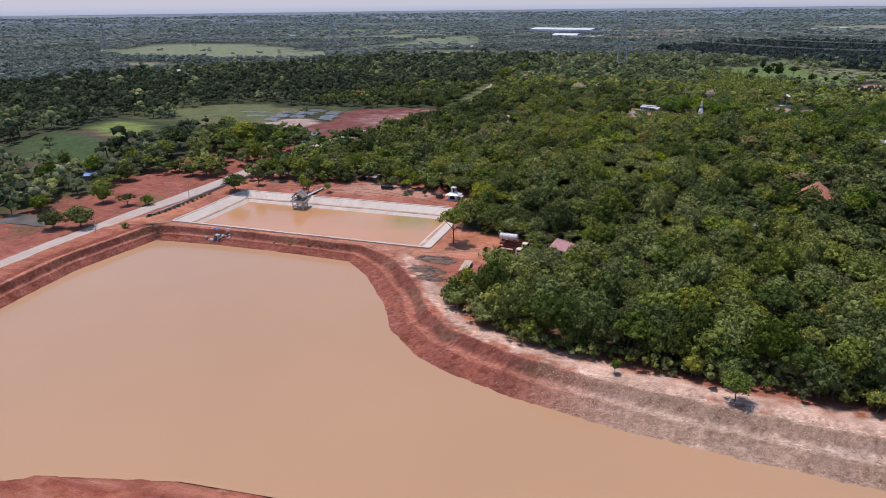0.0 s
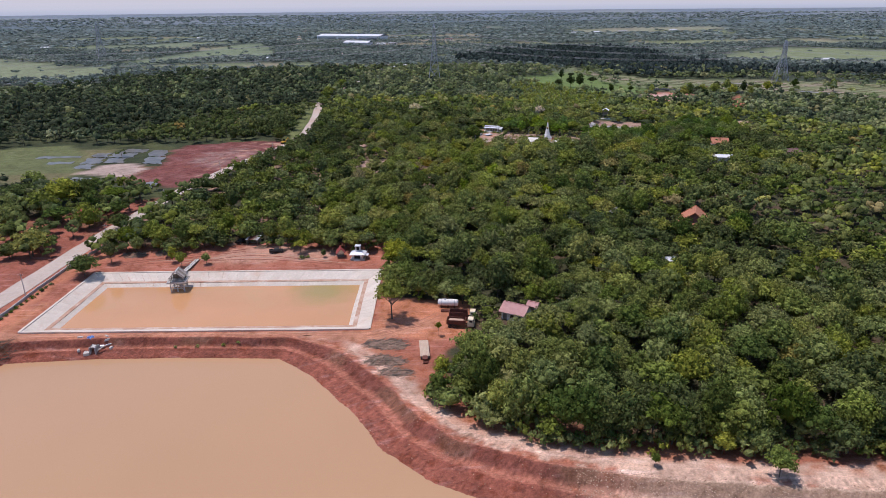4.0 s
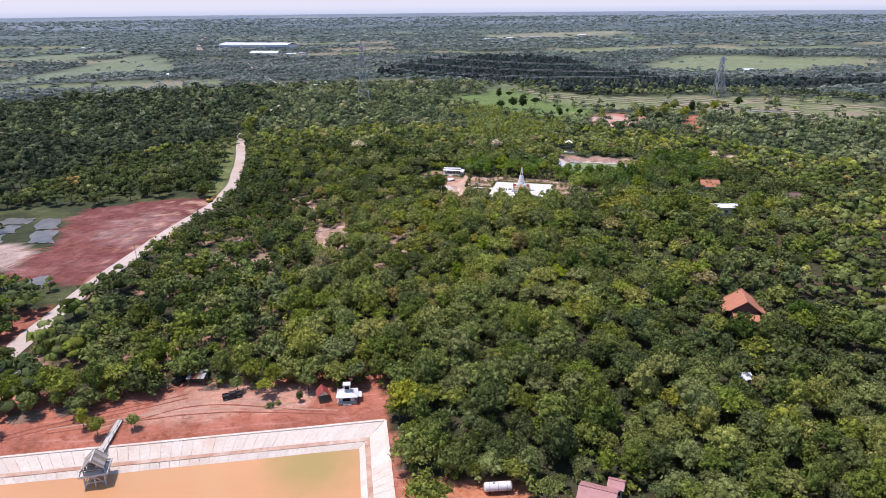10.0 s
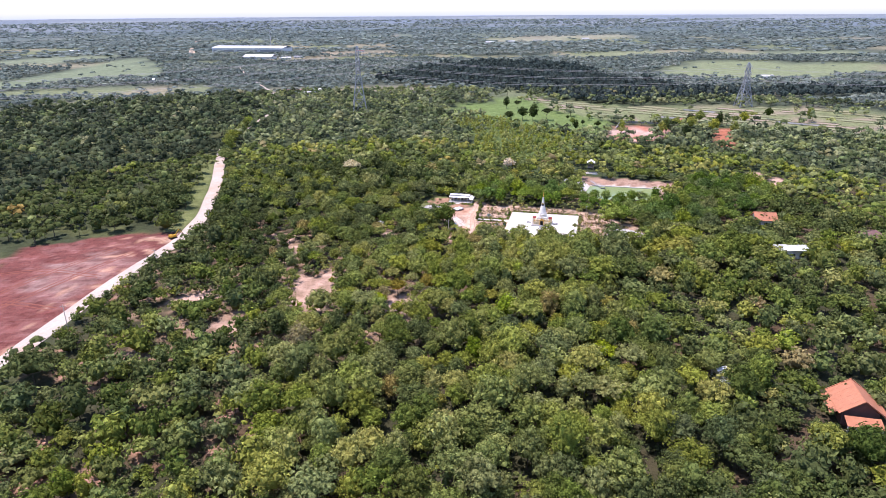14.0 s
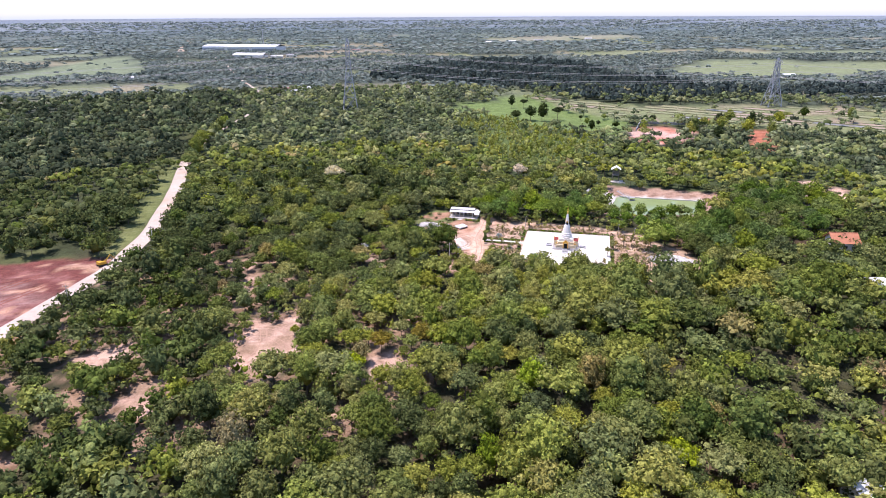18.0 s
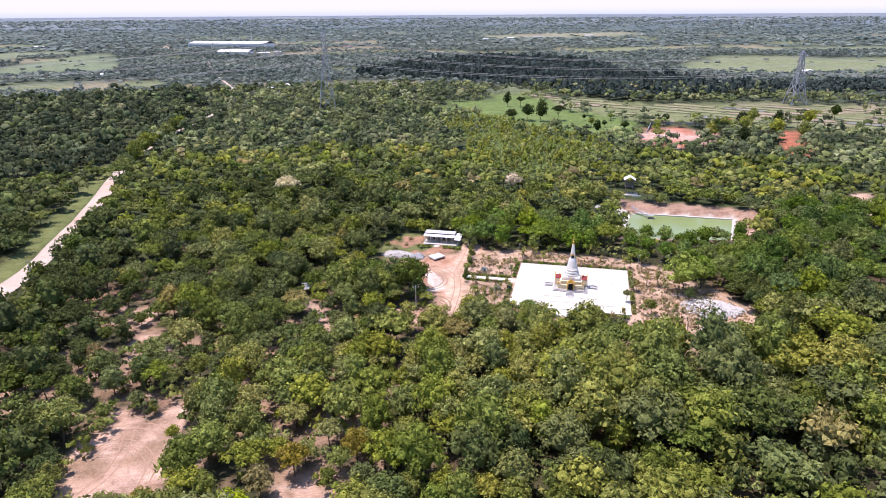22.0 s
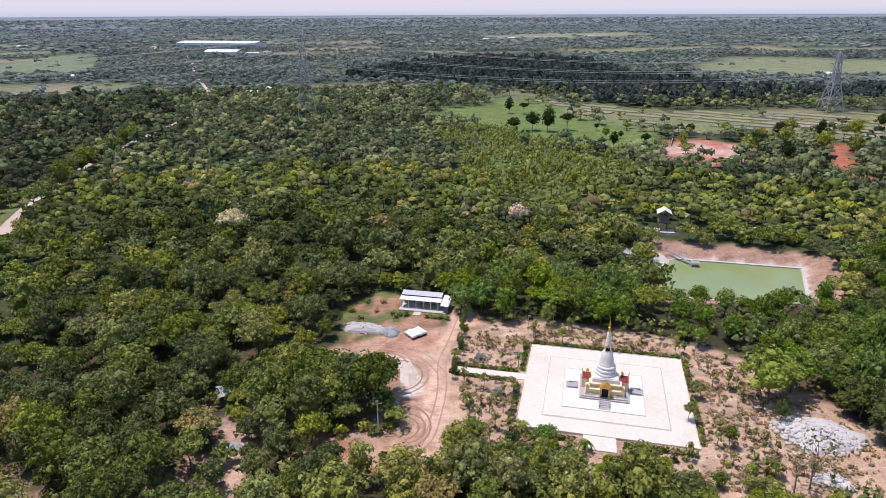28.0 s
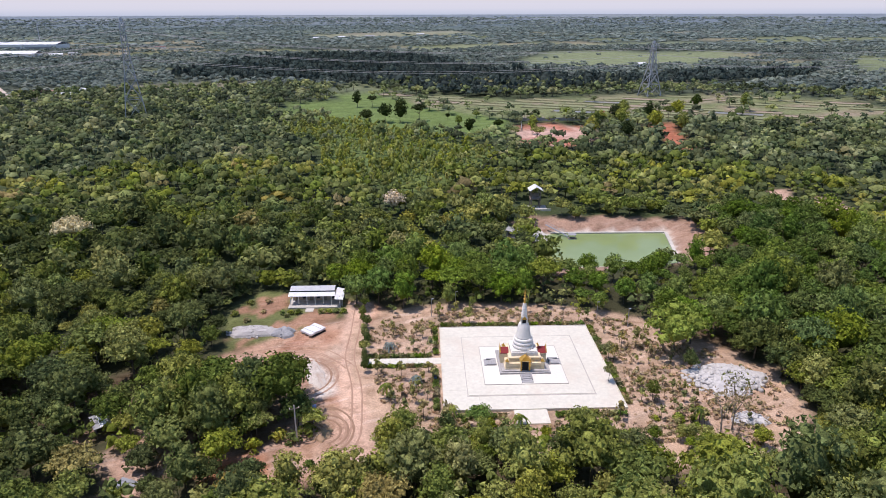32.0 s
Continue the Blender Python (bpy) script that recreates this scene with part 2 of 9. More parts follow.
M_ROAD = weathered("dusty_concrete_road", (0.55, 0.465, 0.385), (0.46, 0.375, 0.305), 0.09, 0.9, (0.46, 0.30, 0.21))
M_TWIG = weathered("dry_brushwood", (0.34, 0.27, 0.20), (0.22, 0.16, 0.12), 1.5, 0.95)
M_LITTER = weathered("bark_litter", (0.30, 0.165, 0.11), (0.20, 0.125, 0.085), 2.2, 0.95, (0.36, 0.27, 0.20))
M_GLASS, _n, _l, _b = material("dark_glass", 0.08, 0.6)
_b.inputs["Base Color"].default_value = (0.02, 0.025, 0.03, 1)


def water(name, c1, c2, scale, alga=None, spot=None):
    m, n, l, b = material(name, 0.14, 0.3)
    col = mixed(n, l, remap(n, l, noise_of(n, l, scale, 3, 0.5, "Object"), 0.35, 0.7), c1, c2)
    if alga:
        col = mixed(n, l, remap(n, l, noise_of(n, l, 0.05, 4, 0.6, "Object"), 0.48, 0.7, 0, 0.6), col, alga)
    if spot:
        at, far, c3 = spot
        tc, away = n.new("ShaderNodeTexCoord"), n.new("ShaderNodeVectorMath")
        away.operation = "DISTANCE"
        away.inputs[1].default_value = at
        l.new(tc.outputs["Object"], away.inputs[0])
        wave = n.new("ShaderNodeMath")
        wave.operation = "MULTIPLY_ADD"
        wave.inputs[1].default_value = 9.0
        l.new(noise_of(n, l, 0.16, 4, 0.6, "Object"), wave.inputs[0])
        l.new(away.outputs["Value"], wave.inputs[2])
        col = mixed(n, l, remap(n, l, wave.outputs[0], far, far * 0.45, 0.0, 0.75), col, c3)
    l.new(col, b.inputs["Base Color"])
    bump(n, l, b, noise_of(n, l, 1.3, 3, 0.6, "Object"), 0.05, 0.05)
    return m


M_WATER_BIG = water("muddy_water", (0.440, 0.261, 0.137), (0.482, 0.288, 0.152), 0.012)
M_WATER_POND = water("orange_muddy_water", (0.56, 0.285, 0.13), (0.48, 0.255, 0.115), 0.03, (0.50, 0.30, 0.14), ((-84.0, 214.0, -5.5), 19.0, (0.30, 0.25, 0.075)))
M_WATER_GREEN = water("green_water", (0.20, 0.26, 0.10), (0.24, 0.30, 0.13), 0.05)
M_WATER_WET = water("paddy_water", (0.17, 0.15, 0.12), (0.09, 0.085, 0.065), 0.25)
M_WATER_WET.node_tree.nodes["Principled BSDF"].inputs["Roughness"].default_value = 0.3


def land_material():
    m, n, l, b = material("land", 0.95, 0.15)
    at = n.new("ShaderNodeAttribute")
    at.attribute_name = "land"
    tone = noise_of(n, l, 0.11, 6, 0.7)
    grain = noise_of(n, l, 0.9, 5, 0.75)
    mottle = noise_of(n, l, 0.32, 5, 0.7)
    speck = noise_of(n, l, 3.2, 4, 0.8)
    tracks = noise_of(n, l, 0.35, 3, 0.6, "Object", (0.25, 1.6, 1))
    hs = n.new("ShaderNodeHueSaturation")
    l.new(at.outputs["Color"], hs.inputs["Color"])
    l.new(remap(n, l, tone, 0.3, 0.7, 0.72, 1.25), hs.inputs["Value"])
    col = mixed(n, l, remap(n, l, grain, 0.3, 0.75, 0.0, 0.55), hs.outputs[0], (0.5, 0.5, 0.5), "SOFT_LIGHT")
    dark = n.new("ShaderNodeHueSaturation")
    dark.inputs["Value"].default_value = 0.66
    l.new(col, dark.inputs["Color"])
    col = mixed(n, l, remap(n, l, grain, 0.52, 0.7, 0.0, 0.7), col, dark.outputs[0])
    pale = n.new("ShaderNodeHueSaturation")
    pale.inputs["Value"].default_value, pale.inputs["Saturation"].default_value = 1.45, 0.75
    l.new(col, pale.inputs["Color"])
    col = mixed(n, l, remap(n, l, tracks, 0.55, 0.7, 0.0, 0.5), col, pale.outputs[0])
    worn = n.new("ShaderNodeHueSaturation")
    worn.inputs["Value"].default_value, worn.inputs["Saturation"].default_value = 0.6, 1.15
    l.new(col, worn.inputs["Color"])
    col = mixed(n, l, remap(n, l, mottle, 0.50, 0.66, 0.0, 0.75), col, worn.outputs[0])
    clod = n.new("ShaderNodeHueSaturation")
    l.new(remap(n, l, speck, 0.3, 0.7, 0.68, 1.32), clod.inputs["Value"])
    l.new(col, clod.inputs["Color"])
    l.new(clod.outputs[0], b.inputs["Base Color"])
    bump(n, l, b, grain, 0.8, 0.35)
    return m


M_LAND = land_material()

# ---- mesh tools ----


class Shape:
    """Gathers vertices and faces for one mesh."""

    def __init__(self):
        self.v, self.f = [], []

    def add(self, verts, faces):
        k = len(self.v)
        self.v += [tuple(p) for p in verts]
        self.f += [tuple(i + k for i in f) for f in faces]
        return self

    def box(self, c, s, rz=0.0, taper=1.0):
        """A box with its base centre at c; taper shrinks its top."""
        co, si = math.cos(radians(rz)), math.sin(radians(rz))
        vs = []
        for z, k in ((0, 1.0), (s[2], taper)):
            for x, y in ((-1, -1), (1, -1), (1, 1), (-1, 1)):
                px, py = x * s[0] / 2 * k, y * s[1] / 2 * k
                vs.append((c[0] + px * co - py * si, c[1] + px * si + py * co, c[2] + z))
        return self.add(vs, [(3, 2, 1, 0), (4, 5, 6, 7), (0, 1, 5, 4), (1, 2, 6, 5), (2, 3, 7, 6), (3, 0, 4, 7)])

    def rod(self, a, b, ra, rb=None, n=6):
        a, b = Vector(a), Vector(b)
        rb = ra if rb is None else rb
        d = (b - a).normalized()
        u = d.orthogonal().normalized()
        w = d.cross(u)
        vs = [a + (u * math.cos(2 * math.pi * i / n) + w * math.sin(2 * math.pi * i / n)) * ra for i in range(n)]
        vs += [b + (u * math.cos(2 * math.pi * i / n) + w * math.sin(2 * math.pi * i / n)) * rb for i in range(n)]
        fs = [(i, (i + 1) % n, n + (i + 1) % n, n + i) for i in range(n)] + [tuple(range(n))[::-1], tuple(range(n, 2 * n))]
        return self.add(vs, fs)

    def lathe(self, profile, n=20, c=(0, 0, 0)):
        vs = [(c[0] + r * math.cos(2 * math.pi * i / n), c[1] + r * math.sin(2 * math.pi * i / n), c[2] + z) for r, z in profile for i in range(n)]
        fs = [(k * n + i, k * n + (i + 1) % n, (k + 1) * n + (i + 1) % n, (k + 1) * n + i) for k in range(len(profile) - 1) for i in range(n)]
        fs += [tuple(range(n))[::-1], tuple(range((len(profile) - 1) * n, len(profile) * n))]
        return self.add(vs, fs)

    def slab(self, a, b, c, d, t):
        """A plate of thickness t on four corners, hanging below them."""
        top = [Vector(p) for p in (a, b, c, d)]
        nrm = (top[1] - top[0]).cross(top[3] - top[0]).normalized()
        if nrm.z < 0:
            nrm = -nrm
        vs = top + [p - nrm * t for p in top]
        return self.add(vs, [(0, 1, 2, 3), (7, 6, 5, 4), (0, 4, 5, 1), (1, 5, 6, 2), (2, 6, 7, 3), (3, 7, 4, 0)])

    def prism(self, outline, z0, z1):
        """An upright prism over a plan outline."""
        n = len(outline)
        vs = [(x, y, z0) for x, y in outline] + [(x, y, z1) for x, y in outline]
        return self.add(vs, [(i, (i + 1) % n, n + (i + 1) % n, n + i) for i in range(n)] + [tuple(range(n))[::-1], tuple(range(n, 2 * n))])

    def mesh(self, name, mat, smooth=False):
        me = bpy.data.meshes.new(name)
        me.from_pydata(self.v, [], self.f)
        me.materials.append(mat)
        if smooth:
            me.shade_smooth()
        me.update()
        return me


def thing(name, x, y, z, rz=0.0, label="", category="", group="", kind=""):
    ob = new(name)
    ob.empty_display_size = 0.5
    ob.matrix_world = pose(x, y, z, 0, 0, rz)
    return tagged(ob, label, category, group, kind)


def part(name, shape, mat, parent=None, label="", smooth=False):
    """Links a shape as one mesh object under a thing or a part."""
    me = shape.mesh(name, mat, smooth) if isinstance(shape, Shape) else shape
    ob = new(name, me)
    if parent is not None:
        ob.parent = parent
    if label:
        ob["label"] = label
    return ob


def big_mesh(name, v, quads, mats, attr=None, mat_index=None, size=4):
    """A mesh from arrays; size is the corners of each face."""
    me = bpy.data.meshes.new(name)
    me.vertices.add(len(v))
    me.vertices.foreach_set("co", np.ascontiguousarray(v, dtype=np.float32).ravel())
    me.loops.add(quads.size)
    me.loops.foreach_set("vertex_index", np.ascontiguousarray(quads, dtype=np.int32).ravel())
    me.polygons.add(len(quads))
    me.polygons.foreach_set("loop_start", np.arange(0, quads.size, size, dtype=np.int32))
    for m in mats:
        me.materials.append(m)
    if mat_index is not None:
        me.polygons.foreach_set("material_index", mat_index.astype(np.int32))
    me.update(calc_edges=True)
    if attr is not None:
        for key, val in attr.items():
            if val.ndim == 1:
                a = me.attributes.new(key, "FLOAT", "POINT")
                a.data.foreach_set("value", val.astype(np.float32))
            else:
                a = me.attributes.new(key, "FLOAT_COLOR", "POINT")
                a.data.foreach_set("color", np.ascontiguousarray(np.c_[val, np.ones(len(val))], dtype=np.float32).ravel())
    return me

# ---- pale hazy sky low over the horizon, beyond all the land ----
M_HAZE, _n, _l, _b = material("hazy_sky", 1.0, 0.0)
_g = _n.new("ShaderNodeNewGeometry")
_s = _n.new("ShaderNodeSeparateXYZ")
_l.new(_g.outputs["Position"], _s.inputs[0])
_r = ramp(_n, [(0.0, (0.36, 0.43, 0.53)), (0.3, (0.50, 0.53, 0.58)), (1.0, (0.57, 0.565, 0.59))])
_l.new(remap(_n, _l, _s.outputs[2], 40, 210), _r.inputs[0])
_e = _n.new("ShaderNodeEmission")
_l.new(_r.outputs[0], _e.inputs[0])
_l.new(_e.outputs[0], _n["Material Output"].inputs[0])
s = Shape()
n = 96
s.v = [(4880 * math.cos(6.28318 * i / n), 200 + 4880 * math.sin(6.28318 * i / n), z) for z in (-60, 420) for i in range(n)]
s.f = [((i + 1) % n, i, n + i, n + (i + 1) % n) for i in range(n)]
tagged(part("sky_backdrop", s, M_HAZE), "pale grey-blue hazy sky low over the horizon", "sky", kind="structure")

# ---- the lie of the land ----
BIG_POND = [(-160, 40), (-163, 111), (-166, 138), (-162, 169), (-139, 171), (-113, 171), (-89, 170), (-79, 161), (-67, 146), (-58, 131), (-49, 122),
            (-37, 116), (-24, 111.5), (-11, 108.5), (2, 106.5), (20, 104.5), (40, 103), (90, 98), (150, 85), (150, 45), (60, 62), (0, 68), (-49, 73),
            (-71, 71), (-93, 65), (-110, 56), (-130, 40)]
P2 = (-164.5, -66.0, 180.8, 224.5)      # rim of the lined pond: x0, x1, y0, y1
GREEN_RIM = [(62, 492), (74, 493), (117, 470), (97, 440), (50, 449)]
GREEN_WATER = [(70, 483), (104, 469), (89, 446), (54, 459)]
ROAD = [(-181, -60), (-182, 60), (-183, 128), (-185, 169), (-183, 212), (-181, 245), (-175, 275), (-167, 312), (-160, 342), (-151, 380), (-139, 416),
        (-136, 452), (-141, 520), (-153, 612), (-149, 690), (-141, 748), (-134, 805), (-149, 957), (-200, 1150), (-247, 1378), (-330, 1700)]
MUD_PLOT = [(-232, 347), (-204, 337), (-198, 352), (-207, 366), (-220, 370), (-230, 367)]
RED_LOT = [(-204, 330), (-201, 345), (-196, 364), (-201, 386), (-206, 404), (-200, 418), (-165, 430), (-139, 425), (-150, 375), (-161, 342), (-168, 318), (-190, 321)]
WEST_EARTH = [(-300, 40), (-300, 205), (-255, 235), (-225, 268), (-200, 300), (-172, 300), (-180, 250), (-186, 180), (-186, 40)]
YARD = [(-36, 437), (-22, 442), (-5, 445), (0, 452), (3, 448), (-5, 430), (-9, 412), (-13, 398.5), (-19, 395), (-27, 395.5), (-33, 399), (-33, 402), (-27, 404.5), (-22, 414), (-23, 428), (-33, 431)]
BARN_PLOT = [(-31, 440), (-30, 458), (-20, 466), (-3, 460), (0, 450), (-14, 443)]
GARDEN = [(-10, 400), (-7, 425), (-3, 438), (4, 441), (12, 441), (20, 438.5), (32, 434), (42, 427), (49, 420), (53, 409), (58, 397), (58, 386), (47, 373), (30, 381), (8, 391)]
MEADOW = [(28, 771), (56, 809), (83, 810), (106, 858), (123, 847), (142, 793), (134, 757), (152, 712), (163, 678), (144, 643), (122, 627), (110, 644), (96, 658), (75, 679), (57, 722)]
PADDIES = [(125, 855), (168, 814), (190, 792), (215, 756), (294, 753), (330, 740), (420, 700), (440, 660), (420, 600), (350, 582), (300, 600), (272, 622), (254, 635), (248, 650), (227, 673), (188, 670), (169, 681), (152, 712), (134, 757), (142, 793)]
BARE_PLOT = [(158, 657), (195, 640), (171, 598), (145, 590), (131, 609)]
BARE_STRIP = [(229, 630), (244, 624), (214, 580), (201, 553), (193, 559), (206, 585)]
CLEARINGS = [[(-91, 352), (-87, 369), (-74, 367), (-74, 342), (-81, 336), (-88, 343)], [(-56, 346), (-46, 344), (-47, 331), (-54, 331)],
             [(-93, 402), (-86, 402), (-84, 390), (-91, 390)], [(-52, 414), (-48, 410), (-46, 396), (-49, 392), (-51, 402)],
             [(-100, 418), (-93, 418), (-90, 408), (-97, 406)], [(-34, 404), (-28, 407), (-26, 402), (-31, 398)],
             [(-112, 330), (-105, 334), (-104, 325), (-110, 321)], [(-128, 352), (-118, 362), (-112, 350), (-122, 344)],
             [(148, 456), (158, 474), (170, 488), (176, 484), (164, 468), (154, 455)], [(160, 452), (172, 470), (180, 474), (176, 460), (168, 450)]]
SOUTH_WOOD_EDGE = [(-50, 146), (-43, 140), (-33, 130), (-21, 127), (-10, 124), (7, 124), (22, 121), (38, 121), (120, 108), (300, 60), (300, 262), (-62, 262), (-62, 236),
                   (-63, 206), (-50, 199), (-36, 192), (-37, 174), (-46, 160)]
FAR_FIELDS = [([(-849, 833), (-1061, 1190), (-842, 1224), (-510, 964), (-460, 838), (-624, 818)], (0.19, 0.215, 0.12)),
              ([(-544, 960), (-520, 1469), (-489, 1643), (-381, 1398), (-329, 1200), (-440, 1150)], (0.165, 0.20, 0.115)),
              ([(326, 1193), (400, 1111), (595, 1318), (783, 1209), (900, 1150), (551, 945), (477, 962), (401, 1045)], (0.185, 0.215, 0.11)),
              ([(60, 1560), (321, 1510), (294, 1415), (150, 1440)], (0.24, 0.225, 0.11))]
WEST_FIELDS = [([(-350, 270), (-335, 300), (-290, 283), (-266, 245), (-300, 236)], (0.060, 0.092, 0.032)),
               ([(-332, 299), (-331, 309), (-297, 291), (-290, 281)], (0.12, 0.078, 0.058)),
               ([(-337, 311), (-322, 334), (-296, 320), (-286, 296), (-300, 293)], (0.17, 0.215, 0.052)),
               ([(-332, 379), (-321, 406), (-277, 425), (-255, 395), (-234, 350), (-267, 343), (-299, 346)], (0.125, 0.140, 0.055))]
PLAIN_FIELDS = [([(330, 1450), (600, 1600), (700, 1500), (420, 1390)], (0.20, 0.22, 0.12)),
                ([(640, 800), (900, 980), (1000, 880), (760, 720)], (0.17, 0.20, 0.10)),
                ([(700, 1500), (1100, 1500), (1050, 1350), (720, 1380)], (0.18, 0.21, 0.12)),
                ([(-900, 1500), (-620, 1750), (-500, 1640), (-760, 1420)], (0.17, 0.20, 0.12)),
                ([(300, 2300), (900, 2500), (1100, 2300), (420, 2150)], (0.24, 0.24, 0.16)),
                ([(-120, 1700), (40, 1780), (70, 1640), (-90, 1600)], (0.27, 0.23, 0.15))]
FIELDS = FAR_FIELDS + WEST_FIELDS + PLAIN_FIELDS


YOUNG = [(20, 700), (35, 640), (18, 570), (47, 536), (80, 552), (104, 578), (108, 610), (88, 665), (60, 716)]
NORTH_BARE = [(-132, 225), (-132, 240), (-119, 248), (-100, 245), (-84, 240), (-62, 238), (-62, 225)]
DARK_WOOD = [(-28, 1060), (61, 1230), (190, 1340), (291, 1286), (320, 1179), (300, 1040), (322, 961), (340, 880), (380, 845), (430, 840), (560, 850), (620, 830), (560, 780), (440, 772), (382, 776), (353, 764), (226, 770), (177, 808), (160, 845), (130, 918), (83, 962), (30, 1003)]
LIGHT_WOOD = [(165, 385), (180, 445), (300, 560), (420, 620), (420, 520), (260, 400)]


RAIN_ZONE = [(-3, 447), (4, 443.5), (13, 443), (22, 440.5), (33, 436), (43, 429), (50, 421), (54, 410), (62, 398), (68, 384), (92, 388), (136, 414), (150, 446), (138, 470), (120, 466), (97, 438), (50, 447), (20, 470), (-4, 466)]
OPEN_SIDES = [[(-12, 402), (-8, 394.5), (-2, 390.5), (6, 390), (12, 386), (19, 381.5), (27, 376.5), (38, 371), (46, 370), (56, 378), (58, 392)], [(-26, 428), (-22, 434), (-8, 425), (-8, 401), (-17, 398), (-21, 402), (-20, 412)],
              [(66, 492), (86, 492), (88, 511), (68, 511)]]


def sstep(a, b, x):
    t = np.clip((x - a) / (b - a), 0, 1)
    return t * t * (3 - 2 * t)


def sd(poly, X, Y):
    """Signed distance to a plan outline, positive outside."""
    best, inside = np.full(X.shape, 1e9), np.zeros(X.shape, bool)
    n = len(poly)
    for i in range(n):
        (ax, ay), (bx, by) = poly[i], poly[(i + 1) % n]
        dx, dy = bx - ax, by - ay
        t = np.clip(((X - ax) * dx + (Y - ay) * dy) / (dx * dx + dy * dy), 0, 1)
        best = np.minimum(best, np.hypot(X - ax - t * dx, Y - ay - t * dy))
        if dy:
            inside ^= ((ay > Y) != (by > Y)) & (X < (Y - ay) * dx / dy + ax)
    return np.where(inside, -best, best)


def line_dist(pts, X, Y):
    best = np.full(X.shape, 1e9)
    for (ax, ay), (bx, by) in zip(pts, pts[1:]):
        dx, dy = bx - ax, by - ay
        t = np.clip(((X - ax) * dx + (Y - ay) * dy) / (dx * dx + dy * dy), 0, 1)
        best = np.minimum(best, np.hypot(X - ax - t * dx, Y - ay - t * dy))
    return best


def rect_sd(r, X, Y):
    dx, dy = np.maximum(r[0] - X, X - r[1]), np.maximum(r[2] - Y, Y - r[3])
    return np.where((dx < 0) & (dy < 0), np.maximum(dx, dy), np.hypot(np.maximum(dx, 0), np.maximum(dy, 0)))


_RN = np.random.RandomState(5)
_WAVES = [(_RN.uniform(0, 6.28), _RN.uniform(0, 6.28)) for _ in range(24)]


def ripple(X, Y, size):
    """Smooth irregular waves from -1 to 1, with features about size metres across."""
    out = np.zeros(np.shape(X))
    for k, (a, p) in enumerate(_WAVES[:9]):
        f = 6.28 / size * (0.55 + 0.2 * k)
        out = out + np.sin((X * math.cos(a) + Y * math.sin(a)) * f + p + 1.7 * np.sin((X * math.sin(a) - Y * math.cos(a)) * f * 0.37 + 2 * p)) / (1 + 0.35 * k)
    return np.clip(out / 2.2, -1, 1)


def plain(X, Y):
    """The land without its ponds."""
    D = np.hypot(X, Y - 200)
    return -3 + 5.5 * sstep(215, 335, Y) + 48 * sstep(2300, 4500, D) + 0.15 * ripple(X, Y, 23)


def bank_width(X):
    """The bank is narrower where the two ponds lie side by side."""
    return 0.5 + 0.5 * sstep(-92, -68, X)


def bank_profile(d):
    """The dug bank: two steep cuts with ledges between water and top."""
    return np.interp(d, [-12, 0, 0.4, 3.6, 4.2, 6.3, 8.9, 9.5, 14], [-9, -6.0, -5.7, -4.7, -4.3, -4.1, -2.2, -2.0, -1.7])


def height(X, Y):
    X, Y = np.asarray(X, float), np.asarray(Y, float)
    z = plain(X, Y)
    d = sd(BIG_POND, X, Y)
    wob = 1.0 * ripple(X, Y, 17) + 0.6 * ripple(X, Y, 5)
    bank = bank_profile((d + 0.35 * wob) / bank_width(X))
    z = np.where(d < 20, np.minimum(bank, z + 0.9 * sstep(25, 9, d)), z)
    z = np.maximum(z, -10)
    r = rect_sd(P2, X, Y)
    z = np.where(r < 0, np.maximum(-3.3 + 0.44 * r, -8.0), np.where(r < 6, -3.02 + (z + 3.02) * sstep(0.5, 6, r), z))
    gw, gr = sd(GREEN_WATER, X, Y), sd(GREEN_RIM, X, Y)
    bowl = np.where(gw < 0, -0.1 + 0.3 * gw, -0.1 + 2.6 * np.clip(gw / np.maximum(gw - np.minimum(gr, 0), 0.5), 0, 1))
    z = np.where(gr < 0, np.maximum(bowl, -3), z)
    return z


def zat(x, y):
    return float(height(np.array([x]), np.array([y]))[0])


def far_fields(X, Y):
    """Above 0 on the open fields of the far country, long strips across the plain."""
    return 0.62 * ripple(X * 0.35, Y, 330) + 0.45 * ripple(X * 0.5 + 0.3 * Y, Y, 120) - 0.36


